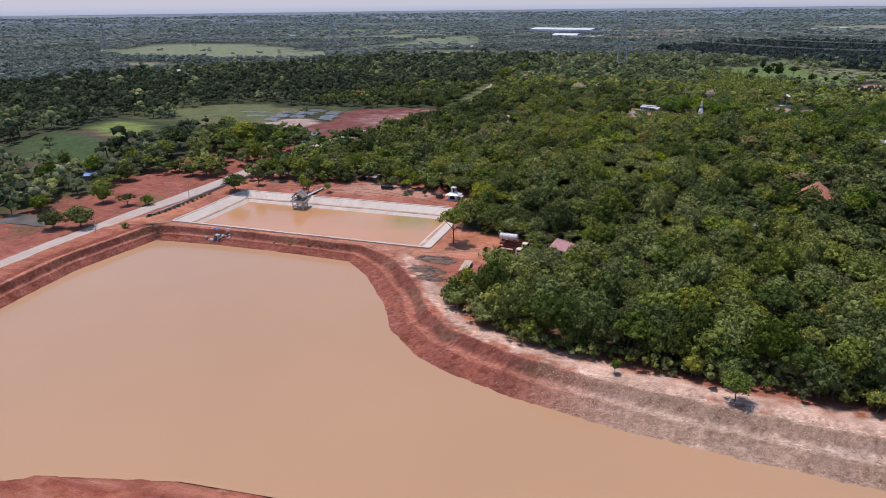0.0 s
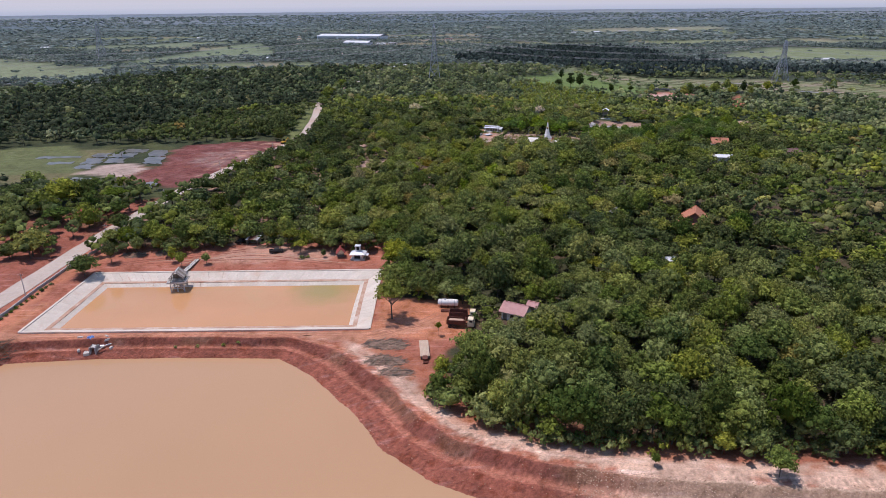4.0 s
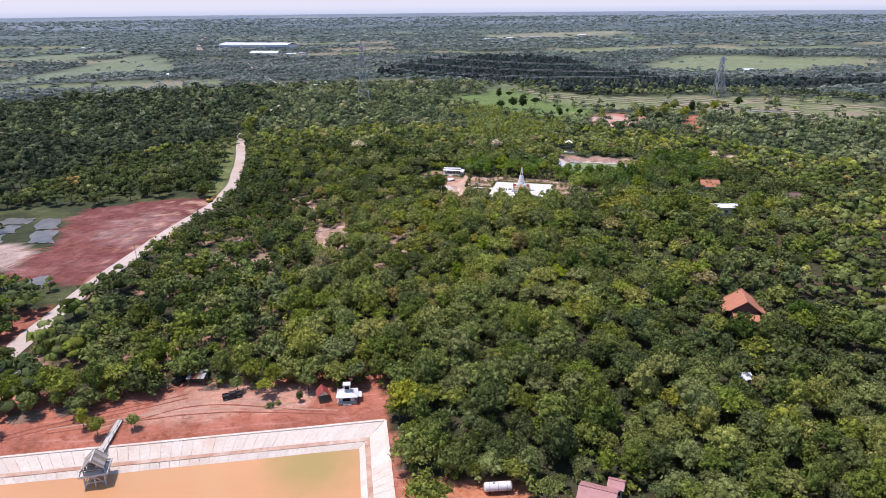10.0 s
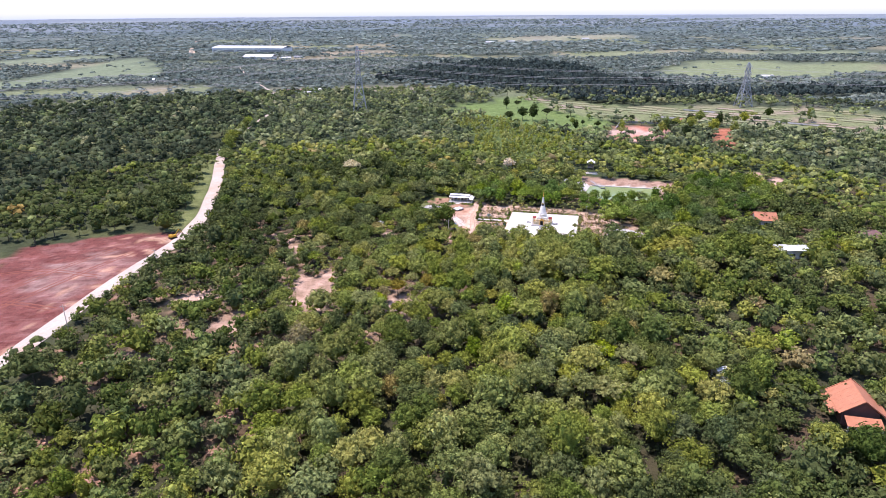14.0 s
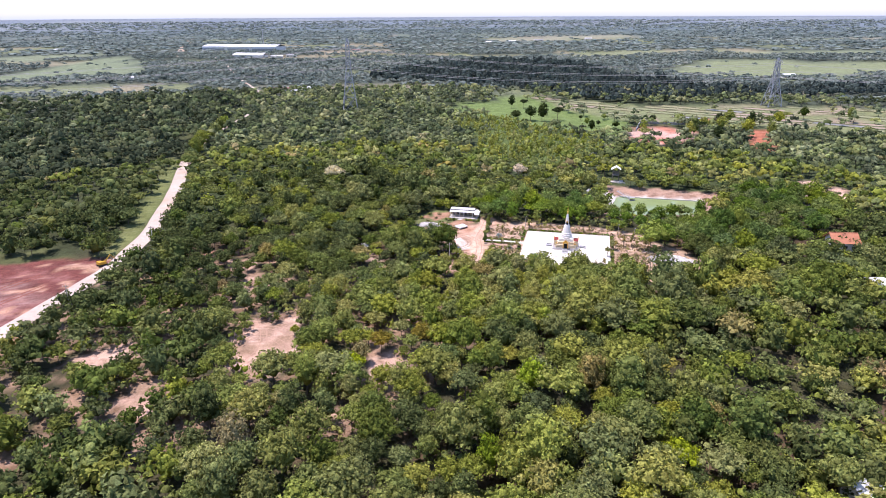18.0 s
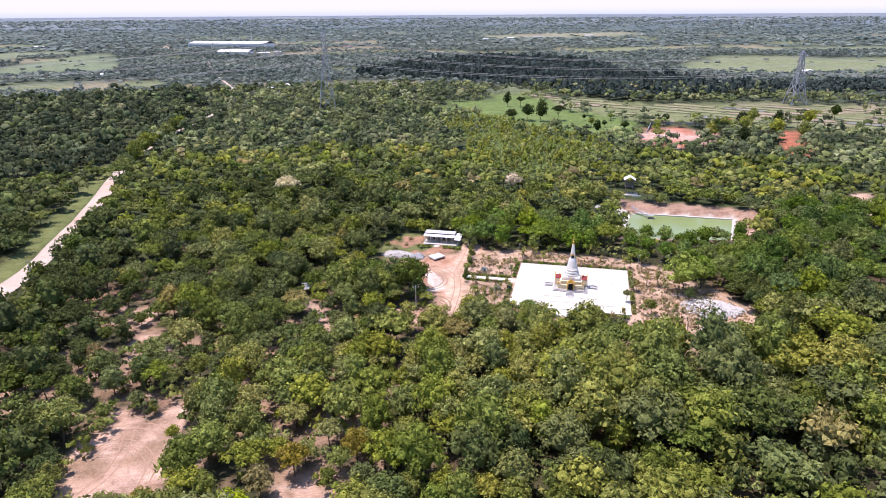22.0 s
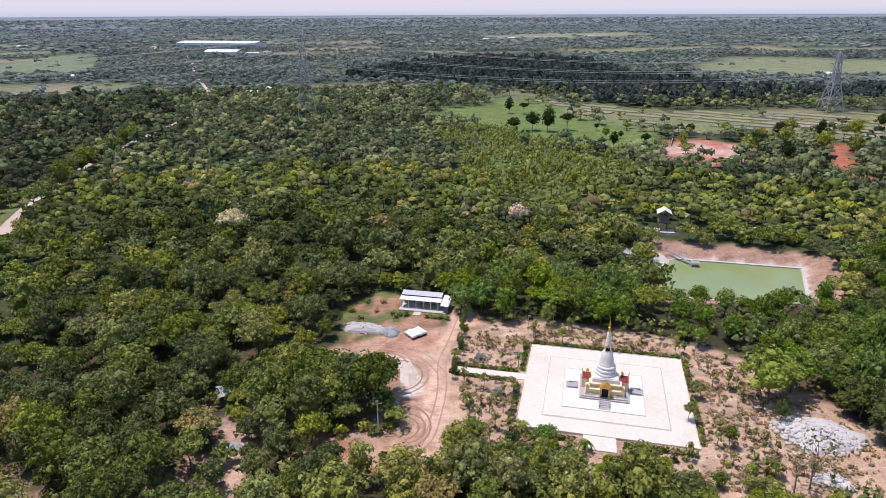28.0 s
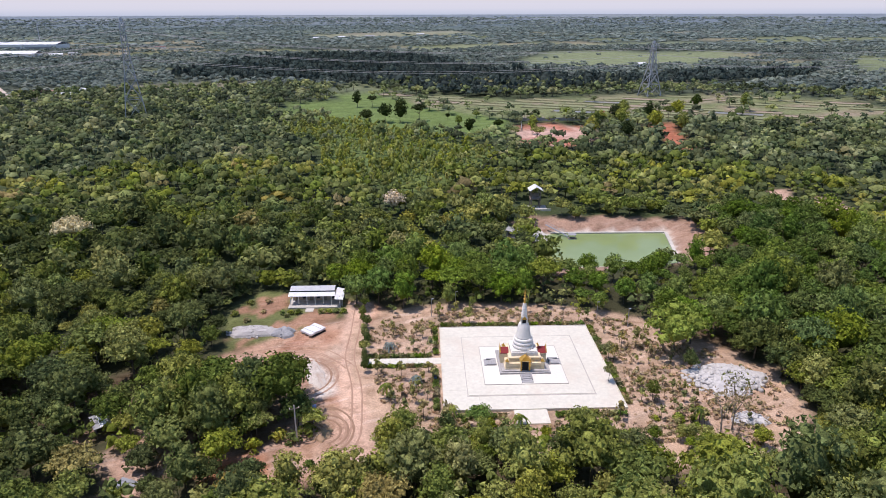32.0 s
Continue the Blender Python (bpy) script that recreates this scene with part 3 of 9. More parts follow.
def wood_density(X, Y):
    """How thickly trees stand: 0 on open land, 1 in the wood."""
    wob = 2.2 * ripple(X, Y, 14)
    d = np.ones(np.shape(X))
    south = ((Y < 238) | (sd(NORTH_BARE, X, Y) < 0)) & (sd(SOUTH_WOOD_EDGE, X, Y) > 0.5)
    d[south & (X > -187)] = 0
    we = sd(WEST_EARTH, X, Y) < 0
    d[we] = np.where((X > -224) & (Y < 236), 0.03, 0.8)[we]
    d[(X < -186) & (Y < 330) & (sd(WEST_EARTH, X, Y) > 0)] = 0.85
    d[(X < -262) & (Y > 228) & (Y < 345) & (X > -345)] = 0.06
    west = (X < -142) & (Y > 300) & ((X > -255) | (Y > 345)) & (line_dist(ROAD, X, Y) < 220) & (X < np.interp(Y, [300, 416, 452, 612, 805], [-168, -139, -136, -153, -134]))
    d[west] = np.where(ripple(X, Y, 70) > -0.4, 0.99, 0.75)[west]
    scrubby = west & (Y < 560)
    d[scrubby] = np.where(ripple(X, Y, 38) > -0.35, 0.98, 0.6)[scrubby]
    d[west & (Y > 428) & (Y < 562) & (line_dist(ROAD, X, Y) < 10.5 + 2.5 * wob / 2.2)] = 0.04
    d[(X < -203) & (X > -300) & (Y > 318) & (Y < 424)] = 0.02
    belt = (Y > 238) & (Y < 420) & (sd(NORTH_BARE, X, Y) > 0) & (X < -95) & (X > -170)
    d[belt] = 0.97
    for poly in CLEARINGS:
        d[sd(poly, X, Y) + 0.9 * wob < -0.8] = 0
    for poly, m in ((YARD, 1.5), (BARN_PLOT, 1), (GARDEN, 1.5), (GREEN_RIM, -1.5), (MEADOW, 2), (BARE_PLOT, 1), (BARE_STRIP, 1), (RED_LOT, 3), (BIG_POND, 14)):
        d[sd(poly, X, Y) < m] = 0
    for poly in OPEN_SIDES:
        d[sd(poly, X, Y) < 0] = 0
    d[sd(YOUNG, X, Y) < 0] = 0.1
    d[(sd(PADDIES, X, Y) < 14) & (sd(PADDIES, X, Y) > 0) & (X > 120)] = 0.35
    d[sd(PADDIES, X, Y) < 2] = np.where(ripple(X, Y, 60) > 0.35, 0.2, 0.03)[sd(PADDIES, X, Y) < 2]
    d[line_dist(ROAD, X, Y) < np.where(Y > 566, 1.0, 5.5)] = 0
    d[rect_sd(P2, X, Y) < 3] = 0
    for poly, _ in FIELDS:
        d[sd(poly, X, Y) + 8 * ripple(X, Y, 60) < 0] = 0.02
    D = np.hypot(X, Y - 250)
    far = (D > 620) & (Y > 200)
    dark = sd(DARK_WOOD, X, Y) < 0
    d[far & ~dark] = np.minimum(d, np.where(far_fields(X, Y) < 0, 1.0, 0.06))[far & ~dark]
    return d


# ---- ground: one sheet to the horizon ----
def grid_lines(stretches, end):
    """Grid lines with a step of its own on each stretch, then ever wider ones to the horizon."""
    a = [stretches[0][0]]
    for (p, step), (q, _) in zip(stretches, stretches[1:]):
        n = int(round((q - p) / step))
        a += [p + (q - p) * (i + 1) / n for i in range(n)]
    up, dn, s, t = [a[-1]], [a[0]], stretches[-2][1], stretches[0][1]
    while up[-1] < end:
        s = min(s * 1.13, 260)
        up.append(up[-1] + s)
    while dn[-1] > -end:
        t = min(t * 1.13, 260)
        dn.append(dn[-1] - t)
    return np.array(dn[:0:-1] + a + up[1:])


gx = grid_lines([(-260, 4.5), (-200, 2.0), (-105, 1.0), (62, 2.5), (122, 4.5), (200, 0)], 4900)
gy = grid_lines([(40, 3.5), (96, 1.0), (182, 1.8), (262, 3.0), (380, 1.3), (470, 3.0), (560, 0)], 4900)
GX, GY = np.meshgrid(gx, gy)
GZ = height(GX, GY)


def land_colours(X, Y):
    c = np.zeros(X.shape + (3,))
    w1, w2 = ripple(X, Y, 30), ripple(X, Y, 9)

    def lay(mask, rgb):
        m = np.clip(mask, 0, 1)[..., None]
        c[:] = c * (1 - m) + np.array(rgb) * m

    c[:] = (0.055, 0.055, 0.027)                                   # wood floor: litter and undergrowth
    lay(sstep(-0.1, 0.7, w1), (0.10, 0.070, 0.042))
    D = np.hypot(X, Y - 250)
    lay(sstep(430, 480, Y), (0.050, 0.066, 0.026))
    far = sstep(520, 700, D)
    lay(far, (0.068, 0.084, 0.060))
    patch = far_fields(X, Y)
    lay(far * sstep(-0.03, 0.03, patch), (0.165, 0.188, 0.095))
    lay(far * sstep(-0.03, 0.03, patch) * sstep(0.2, 0.4, ripple(X, Y, 210)), (0.24, 0.215, 0.135))
    # outermost land painted bluer and paler with distance, as haze would tint it
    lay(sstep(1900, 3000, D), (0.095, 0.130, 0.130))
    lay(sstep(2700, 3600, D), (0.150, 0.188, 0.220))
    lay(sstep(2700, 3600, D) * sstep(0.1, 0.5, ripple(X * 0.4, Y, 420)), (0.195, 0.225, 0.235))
    # olive grass west of the road, its colour darkened for cloud shade
    west = sstep(-150, -160, X) * sstep(285, 300, Y) * (1 - far)
    lay(west, (0.046, 0.056, 0.024))
    lay(west * sstep(0.1, 0.5, w1), (0.078, 0.088, 0.034))
    lay(sstep(3, -3, sd([(-282, 335), (-290, 404), (-240, 408), (-232, 345), (-240, 322)], X, Y) + 2 * w2), (0.150, 0.135, 0.062))
    for poly, rgb in FIELDS:
        lay(sstep(2, -2, sd(poly, X, Y) + 3 * ripple(X, Y, 60)), rgb)
    # red earth round the ponds and on both sides of the road
    dp, dr = sd(BIG_POND, X, Y), rect_sd(P2, X, Y)
    orange, sand = (0.44, 0.185, 0.10), (0.60, 0.405, 0.295)
    lay(sstep(2, -2, sd(WEST_EARTH, X, Y) + 3 * w2), (0.075, 0.078, 0.032))
    lay(sstep(2, -2, sd(WEST_EARTH, X, Y) + 3 * w2) * sstep(-236, -216, X + 8 * w1), (0.300, 0.105, 0.068))
    lay(sstep(0.5, 0.9, w1 + 0.3 * w2) * sstep(2, -2, sd(WEST_EARTH, X, Y)) * 0.6, (0.14, 0.105, 0.05))
    south = (Y < 250) & (X > -186) & (X < np.where(Y < 100, 170, -26))
    lay(np.where(south, 1, 0) * sstep(-1.5, 1.5, sd(SOUTH_WOOD_EDGE, X, Y) - 2 + 2 * w2), (0.365, 0.135, 0.084))
    lay(sstep(26, 20, dp + 2 * w2), (0.37, 0.135, 0.078))
    # dug bank in bands: soil tones, with the steep faces' shading in the colour
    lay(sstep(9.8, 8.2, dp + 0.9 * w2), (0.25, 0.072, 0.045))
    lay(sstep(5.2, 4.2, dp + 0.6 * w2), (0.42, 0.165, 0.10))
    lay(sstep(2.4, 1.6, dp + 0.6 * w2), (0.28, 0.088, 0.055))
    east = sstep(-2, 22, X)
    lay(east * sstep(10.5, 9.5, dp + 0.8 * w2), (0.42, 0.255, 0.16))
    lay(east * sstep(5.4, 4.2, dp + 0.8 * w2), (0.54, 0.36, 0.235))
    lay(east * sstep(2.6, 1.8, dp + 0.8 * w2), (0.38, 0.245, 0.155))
    strip = sstep(9.5, 11, dp + w2) * sstep(19, 16, dp + 2 * w2) * sstep(-74, -64, X)
    lay(strip * 0.75, orange)
    lay(strip * sstep(-0.1, 0.4, 0.8 * w2 + 0.4 * w1 + 0.8 * sstep(-40, 15, X) - 0.25), sand)
    lay(sstep(2.6, 1.2, np.abs(dp - 13.0 + 0.8 * w2)) * sstep(-74, -68, X) * (0.75 + 0.25 * w2), sand)
    lay(sstep(7.5, 5, dr + w2) * sstep(1, 3, dr + 0 * X) * np.where(Y < 202, 1, 0), orange)
    lay(sstep(3, 0, sd([(-68, 178), (-40, 176), (-38, 196), (-60, 200), (-64, 192), (-56, 186), (-66, 184)], X, Y) + w2), (0.48, 0.19, 0.10))
    lay(sstep(2, -1, sd([(-128, 232), (-84, 236), (-82, 241), (-100, 247), (-122, 245)], X, Y) + 2 * w2), (0.47, 0.25, 0.17))
    lay(sstep(1.5, 0, line_dist([(-176, 178), (-140, 177), (-100, 177), (-66, 176), (-50, 184)], X, Y) - 2.4 + 0.5 * w2), (0.48, 0.225, 0.135))
    lay(sstep(1, -1, line_dist([(-172, 178), (-175, 215), (-168, 240)], X, Y) - 2.5 + w2), (0.46, 0.18, 0.10))
    lay(sstep(1, -1, sd([(-125, 172.5), (-95, 173), (-95, 175.5), (-120, 175)], X, Y) + w2) * 0.8, (0.10, 0.14, 0.035))
    # other bare ground
    lay(sstep(1, -1, sd(MUD_PLOT, X, Y) + 2 * w2), (0.40, 0.30, 0.24))
    lay(sstep(2, -2, sd(RED_LOT, X, Y) + 2 * w2), (0.175, 0.060, 0.048))
    lay(sstep(4, -4, sd([(-185, 370), (-182, 395), (-165, 408), (-152, 395), (-165, 360)], X, Y) + 4 * w2) * 0.8, (0.30, 0.19, 0.16))
    lot = sstep(2, -2, sd(RED_LOT, X, Y) + 2 * w2)
    lay(lot * sstep(0.05, 0.55, ripple(X + 0.6 * Y, Y * 0.5, 9)) * 0.6, (0.27, 0.125, 0.105))
    lay(lot * sstep(0.2, 0.6, ripple(X, Y, 5.5)) * 0.55, (0.13, 0.045, 0.036))
    lay(sstep(6, 2, np.abs(line_dist(ROAD, X, Y) - 7)) * np.where((Y > 430) & (Y < 600) & (X < np.interp(Y, [416, 452, 612], [-139, -136, -153])), 0.8, 0), (0.17, 0.19, 0.065))
    for poly in CLEARINGS:
        lay(sstep(1.5, -1, sd(poly, X, Y) + 1.6 * w2), (0.52, 0.345, 0.255))
    belt = np.where((Y > 250) & (Y < 430) & (X < -92) & (X > -170), 1, 0)
    lay(belt * sstep(0.4, 0.8, w2 + 0.5 * w1), (0.42, 0.24, 0.16))
    thin = sstep(-22, -40, X) * sstep(300, 320, Y) * sstep(432, 415, Y) * sstep(-150, -140, X)
    lay(thin * sstep(-0.3, 0.5, w2 + 0.6 * w1), (0.31, 0.205, 0.135))
    lay(sstep(1.5, -1, sd(BARN_PLOT, X, Y) + w2), (0.135, 0.150, 0.055))
    lay(sstep(0.1, 0.5, w1 + w2) * sstep(1.5, -1, sd(BARN_PLOT, X, Y)), (0.33, 0.19, 0.12))
    lay(sstep(1.5, -1, sd(YARD, X, Y) + 0.8 * w2), (0.46, 0.285, 0.19))
    lay(sstep(1.5, -1, sd(YARD, X, Y) + 2.5) * sstep(-0.2, 0.5, w2), (0.52, 0.37, 0.27))
    for poly in OPEN_SIDES[:2]:
        lay(sstep(1.5, -1, sd(poly, X, Y) + 1.5 * w2) * 0.8, (0.36, 0.235, 0.155))
    lay(sstep(1.5, -1, sd(YARD, X, Y)) * sstep(0.15, 0.6, ripple(X, Y, 13)), (0.38, 0.205, 0.13))
    lay(sstep(1.2, -0.6, line_dist([(-1, 450), (-6, 436), (-10, 424), (-13, 412), (-16, 402), (-19, 395)], X, Y) - 2.6 + 0.5 * w2), (0.58, 0.39, 0.285))
    lay(sstep(1.0, -1.0, sd([(-20, 433), (-16, 430.5), (-14.4, 424), (-15.2, 417), (-18.8, 416), (-17.2, 423)], X, Y) + 0.8 * w2), (0.66, 0.59, 0.51))
    for mx, my, mr in ((-20.5, 406.8, 5.2), (-21, 427.0, 7.6)):
        q = np.hypot(X - mx, (Y - my) * 0.8) + 0.4 * w2
        lay(sstep(mr, mr - 1.2, q) * 0.6 * sstep(0.0, 0.8, np.sin(q * 2.3 + 1.5 * w1)) * sstep(-1.5, 0.5, X - mx), (0.33, 0.19, 0.125))
    lay(sstep(1.2, -1.0, sd([(-39, 404), (-36, 407), (-31, 404), (-30, 400), (-36, 399)], X, Y) + w2), (0.46, 0.20, 0.105))
    lay(sstep(1.5, -1, sd(GARDEN, X, Y) - 3.0 + w2), (0.47, 0.325, 0.225))
    lay(sstep(0.1, 0.6, w2 + 0.4 * w1) * sstep(1, -1, sd(GARDEN, X, Y)) * 0.55, (0.33, 0.235, 0.145))
    gr, gw = sd(GREEN_RIM, X, Y), sd(GREEN_WATER, X, Y)
    lay(sstep(2, 0, gr + w2), (0.35, 0.225, 0.16))
    lay(sstep(1.6, 1.0, gw), (0.60, 0.53, 0.45))
    PLANT = sstep(4, -4, sd(YOUNG, X, Y) + 4 * w1)
    lay(PLANT, (0.105, 0.145, 0.042))
    lay(sstep(2, -2, sd(MEADOW, X, Y) + 2 * w2), (0.128, 0.182, 0.052))
    lay(sstep(3, -2, sd(PADDIES, X, Y)), (0.17, 0.19, 0.085))
    lay(sstep(3, -2, sd(PADDIES, X, Y)) * sstep(0.2, 0.5, ripple(X, Y * 1.6, 45)), (0.27, 0.22, 0.15))
    lay(sstep(2, -1, sd(BARE_PLOT, X, Y) + 2 * w2), (0.50, 0.33, 0.26))
    lay(sstep(2, -1, sd(BARE_PLOT, X, Y) + 2 * w2) * sstep(0.0, 0.5, w1 + w2), (0.42, 0.17, 0.11))
    lay(sstep(2, -1, sd(BARE_STRIP, X, Y) + 2 * w2), (0.38, 0.14, 0.08))
    return c


dug = sd(BIG_POND, GX, GY)
GZ = GZ - 0.7 * sstep(13.0, 11.5, dug / bank_width(GX)) * sstep(-2.5, -1.0, dug)
nx, ny = len(gx), len(gy)
idx = np.arange(nx * ny).reshape(ny, nx)
quads = np.stack([idx[:-1, :-1], idx[:-1, 1:], idx[1:, 1:], idx[1:, :-1]], -1).reshape(-1, 4)
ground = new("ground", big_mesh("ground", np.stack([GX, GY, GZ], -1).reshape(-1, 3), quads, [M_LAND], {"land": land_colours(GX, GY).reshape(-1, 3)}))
ground.data.shade_smooth()
tagged(ground, "red bare earth, sandy tracks and green country reaching the horizon", "ground", kind="structure")


# the cut bank round the near and eastern shore, finer than the land about it
shore = []
for (ax, ay), (bx, by) in zip(BIG_POND[:19], BIG_POND[1:20]):
    k = max(2, int(math.hypot(bx - ax, by - ay) / 0.55))
    shore += [(ax + (bx - ax) * i / k, ay + (by - ay) * i / k) for i in range(k)]
for _ in range(40):
    q = np.array(shore)
    shore = np.vstack([q[:1], (q[:-2] + 2 * q[1:-1] + q[2:]) / 4, q[-1:]])
T = np.gradient(shore, axis=0)
T /= np.linalg.norm(T, axis=1)[:, None]
N = np.c_[-T[:, 1], T[:, 0]]
if sd(BIG_POND, *(shore[200:201] + 3 * N[200:201]).T)[0] < 0:
    N = -N
across = np.array([-1.5, -0.5, 0, 0.3, 0.6, 0.9, 1.2, 1.7, 2.4, 3.1, 3.7, 4.0, 4.3, 4.6, 4.9, 5.2, 5.6, 6.3, 7.1, 7.9, 8.5, 8.9, 9.2, 9.5, 9.8, 10.1, 10.5, 11.2, 12.0, 13.0, 14.2])
BW = bank_width(shore[:, 0])[:, None]
BX, BY = shore[:, None, 0] + N[:, None, 0] * across * BW, shore[:, None, 1] + N[:, None, 1] * across * BW
along = np.arange(len(shore))[:, None] * 0.55 + 0 * across
R_ = np.random.RandomState(90)
gully = np.repeat(np.convolve(R_.normal(size=len(shore)), np.ones(3) / 3, "same")[:, None], len(across), 1)
dn = sd(BIG_POND, BX, BY) / bank_width(BX)
wob = 0.35 * (ripple(BX, BY, 17) + 0.6 * ripple(BX, BY, 5)) + 0.05 * gully
BZ = bank_profile(dn + wob) + 0.035 * R_.normal(size=BX.shape)
top = plain(BX, BY) + 0.9 * sstep(25, 9, dn)
BZ = np.minimum(BZ, top + 0.05 * R_.normal(size=BX.shape)) - 0.5 * sstep(13.4, 14.2, dn)
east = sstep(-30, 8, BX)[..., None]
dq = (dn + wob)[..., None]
# steep cuts get a darker colour, part soil tone, part painted slope shading
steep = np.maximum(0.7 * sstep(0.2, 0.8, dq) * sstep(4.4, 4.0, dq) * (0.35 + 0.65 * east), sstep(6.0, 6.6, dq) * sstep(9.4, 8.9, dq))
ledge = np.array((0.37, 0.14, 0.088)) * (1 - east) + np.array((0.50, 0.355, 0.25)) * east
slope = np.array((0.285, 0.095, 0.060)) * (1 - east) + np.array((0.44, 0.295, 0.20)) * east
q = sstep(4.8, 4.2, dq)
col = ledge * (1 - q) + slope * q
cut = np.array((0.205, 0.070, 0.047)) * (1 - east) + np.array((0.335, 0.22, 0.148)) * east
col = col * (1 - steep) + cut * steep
olive = (sstep(6.0, 6.6, dq) * sstep(9.4, 8.9, dq)) * sstep(0.0, 0.6, ripple(BX, BY, 21))[..., None]
col = col * (1 - 0.3 * olive) + np.array((0.16, 0.115, 0.06)) * 0.3 * olive
pale = sstep(-0.3, 0.5, (ripple(BX, BY, 9) + 0.5 * ripple(BX, BY, 3.5))[..., None] + 1.3 * sstep(-45, 15, BX)[..., None] - 0.5)
pale = np.maximum(pale, sstep(2.2, 0.8, np.abs(dq - 12.6 + 0.6 * ripple(BX, BY, 6)[..., None])) * 0.9)
topcol = np.array((0.38, 0.145, 0.088)) * (1 - pale) + np.array((0.59, 0.395, 0.285)) * pale
plainred = np.array((0.40, 0.17, 0.10)) + 0 * topcol
topcol = topcol * sstep(-76, -64, BX)[..., None] + plainred * (1 - sstep(-76, -64, BX)[..., None])
q = sstep(9.2, 9.9, dq)
col = col * (1 - q) + topcol * q
col = col * (1 + 0.16 * R_.normal(size=BX.shape)[..., None] + 0.10 * gully[..., None])
idx = np.arange(BX.size).reshape(BX.shape)
bq = np.stack([idx[:-1, :-1], idx[:-1, 1:], idx[1:, 1:], idx[1:, :-1]], -1).reshape(-1, 4)
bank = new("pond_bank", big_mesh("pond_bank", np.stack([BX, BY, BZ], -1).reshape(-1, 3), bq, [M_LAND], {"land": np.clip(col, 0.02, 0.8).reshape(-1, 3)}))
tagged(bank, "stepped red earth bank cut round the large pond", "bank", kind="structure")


def sheet(name, outline, z, mat, label, category="water", kind="structure"):
    s = Shape()
    s.add([(x, y, z) for x, y in outline], [tuple(range(len(outline)))])
    return tagged(part(name, s, mat), label, category, kind=kind)


def grown(poly, m):
    """An outline moved outwards by m."""
    out, n = [], len(poly)
    area = sum(poly[i][0] * poly[(i + 1) % n][1] - poly[(i + 1) % n][0] * poly[i][1] for i in range(n))
    for i in range(n):
        a, b, c = Vector(poly[i - 1]), Vector(poly[i]), Vector(poly[(i + 1) % n])
        t = ((b - a).normalized() + (c - b).normalized()).normalized()
        nrm = Vector((t.y, -t.x)) * (1 if area > 0 else -1)
        out.append(tuple(b + nrm * m))
    return out


sheet("water", grown(BIG_POND, 1.2), -6.0, M_WATER_BIG, "still muddy brown water of the large dug pond")
sheet("water", [(P2[0] + 5, P2[2] + 5), (P2[1] - 5, P2[2] + 5), (P2[1] - 5, P2[3] - 5), (P2[0] + 5, P2[3] - 5)], -5.5, M_WATER_POND, "still orange muddy water in the concrete-lined pond")
sheet("water", grown(GREEN_WATER, 1.0), 0.0, M_WATER_GREEN, "still pale green water of the small pond in the wood")
for outline in ([(-241, 358), (-232, 357), (-234, 367), (-243, 368)], [(-243, 370), (-233, 369), (-236, 383), (-246, 384)], [(-231, 371), (-221, 371), (-224, 383), (-235, 383)],
                [(-246, 386), (-237, 385), (-239, 396), (-248, 397)], [(-235, 385), (-221, 384), (-223, 396), (-237, 396)], [(-209, 369), (-198, 367), (-203, 385), (-213, 386)],
                [(-214, 388), (-204, 387), (-208, 404), (-218, 404)], [(-220, 398), (-236, 398), (-234, 409), (-220, 406)], [(-232, 327), (-212, 322), (-214, 332), (-230, 340)],
                [(-262, 368), (-248, 370), (-250, 375), (-264, 374)], [(-276, 384), (-252, 386), (-254, 390), (-278, 390)], [(-192, 322), (-183, 317), (-182, 325), (-188, 330)],
                [(-226, 160), (-205, 162), (-206, 172), (-228, 171)], [(-603, 811), (-466, 818), (-449, 796), (-577, 780)]):
    s = Shape()
    cx, cy = sum(p[0] for p in outline) / 4, sum(p[1] for p in outline) / 4
    zz = max(zat(*p) for p in outline + [(cx, cy)]) + 0.12
    ring = []
    for (ax, ay), (bx, by) in zip(outline, outline[1:] + outline[:1]):
        for k in range(6):
            px, py = ax + (bx - ax) * k / 6, ay + (by - ay) * k / 6
            ring.append((px + 0.9 * math.sin(px * 2.1 + py), py + 1.0 * math.sin(py * 1.7 - px), zz))
    s.add(ring, [tuple(range(len(ring)))])
    tagged(part("water", s, M_WATER_WET), "shallow grey flood water lying on a low field", "water", kind="structure")

# the road, a strip laid on the land
pts = []
for (ax, ay), (bx, by) in zip(ROAD, ROAD[1:]):
    k = max(2, int(math.hypot(bx - ax, by - ay) / 4))
    pts += [(ax + (bx - ax) * i / k, ay + (by - ay) * i / k) for i in range(k)]
for _ in range(12):
    pts = [pts[0]] + [tuple((np.array(pts[i - 1]) + 2 * np.array(pts[i]) + np.array(pts[i + 1])) / 4) for i in range(1, len(pts) - 1)] + [pts[-1]]
s = Shape()
P = np.array(pts)
T = np.gradient(P, axis=0)
T /= np.linalg.norm(T, axis=1)[:, None]
wid = 3.1 - 1.5 * sstep(610, 640, P[:, 1]) + 0.7 * sstep(330, 240, P[:, 1]) + 0.25 * ripple(P[:, 0], P[:, 1], 31)
rows = []
for off, dz in ((-1, -0.5), (-1, 0.12), (-0.4, 0.2), (0.4, 0.2), (1, 0.12), (1, -0.5)):
    Q = P + np.c_[-T[:, 1], T[:, 0]] * (wid * off)[:, None]
    rows.append(np.c_[Q, height(P[:, 0], P[:, 1]) + dz])
n = len(P)
s.v = [tuple(p) for r in rows for p in r]
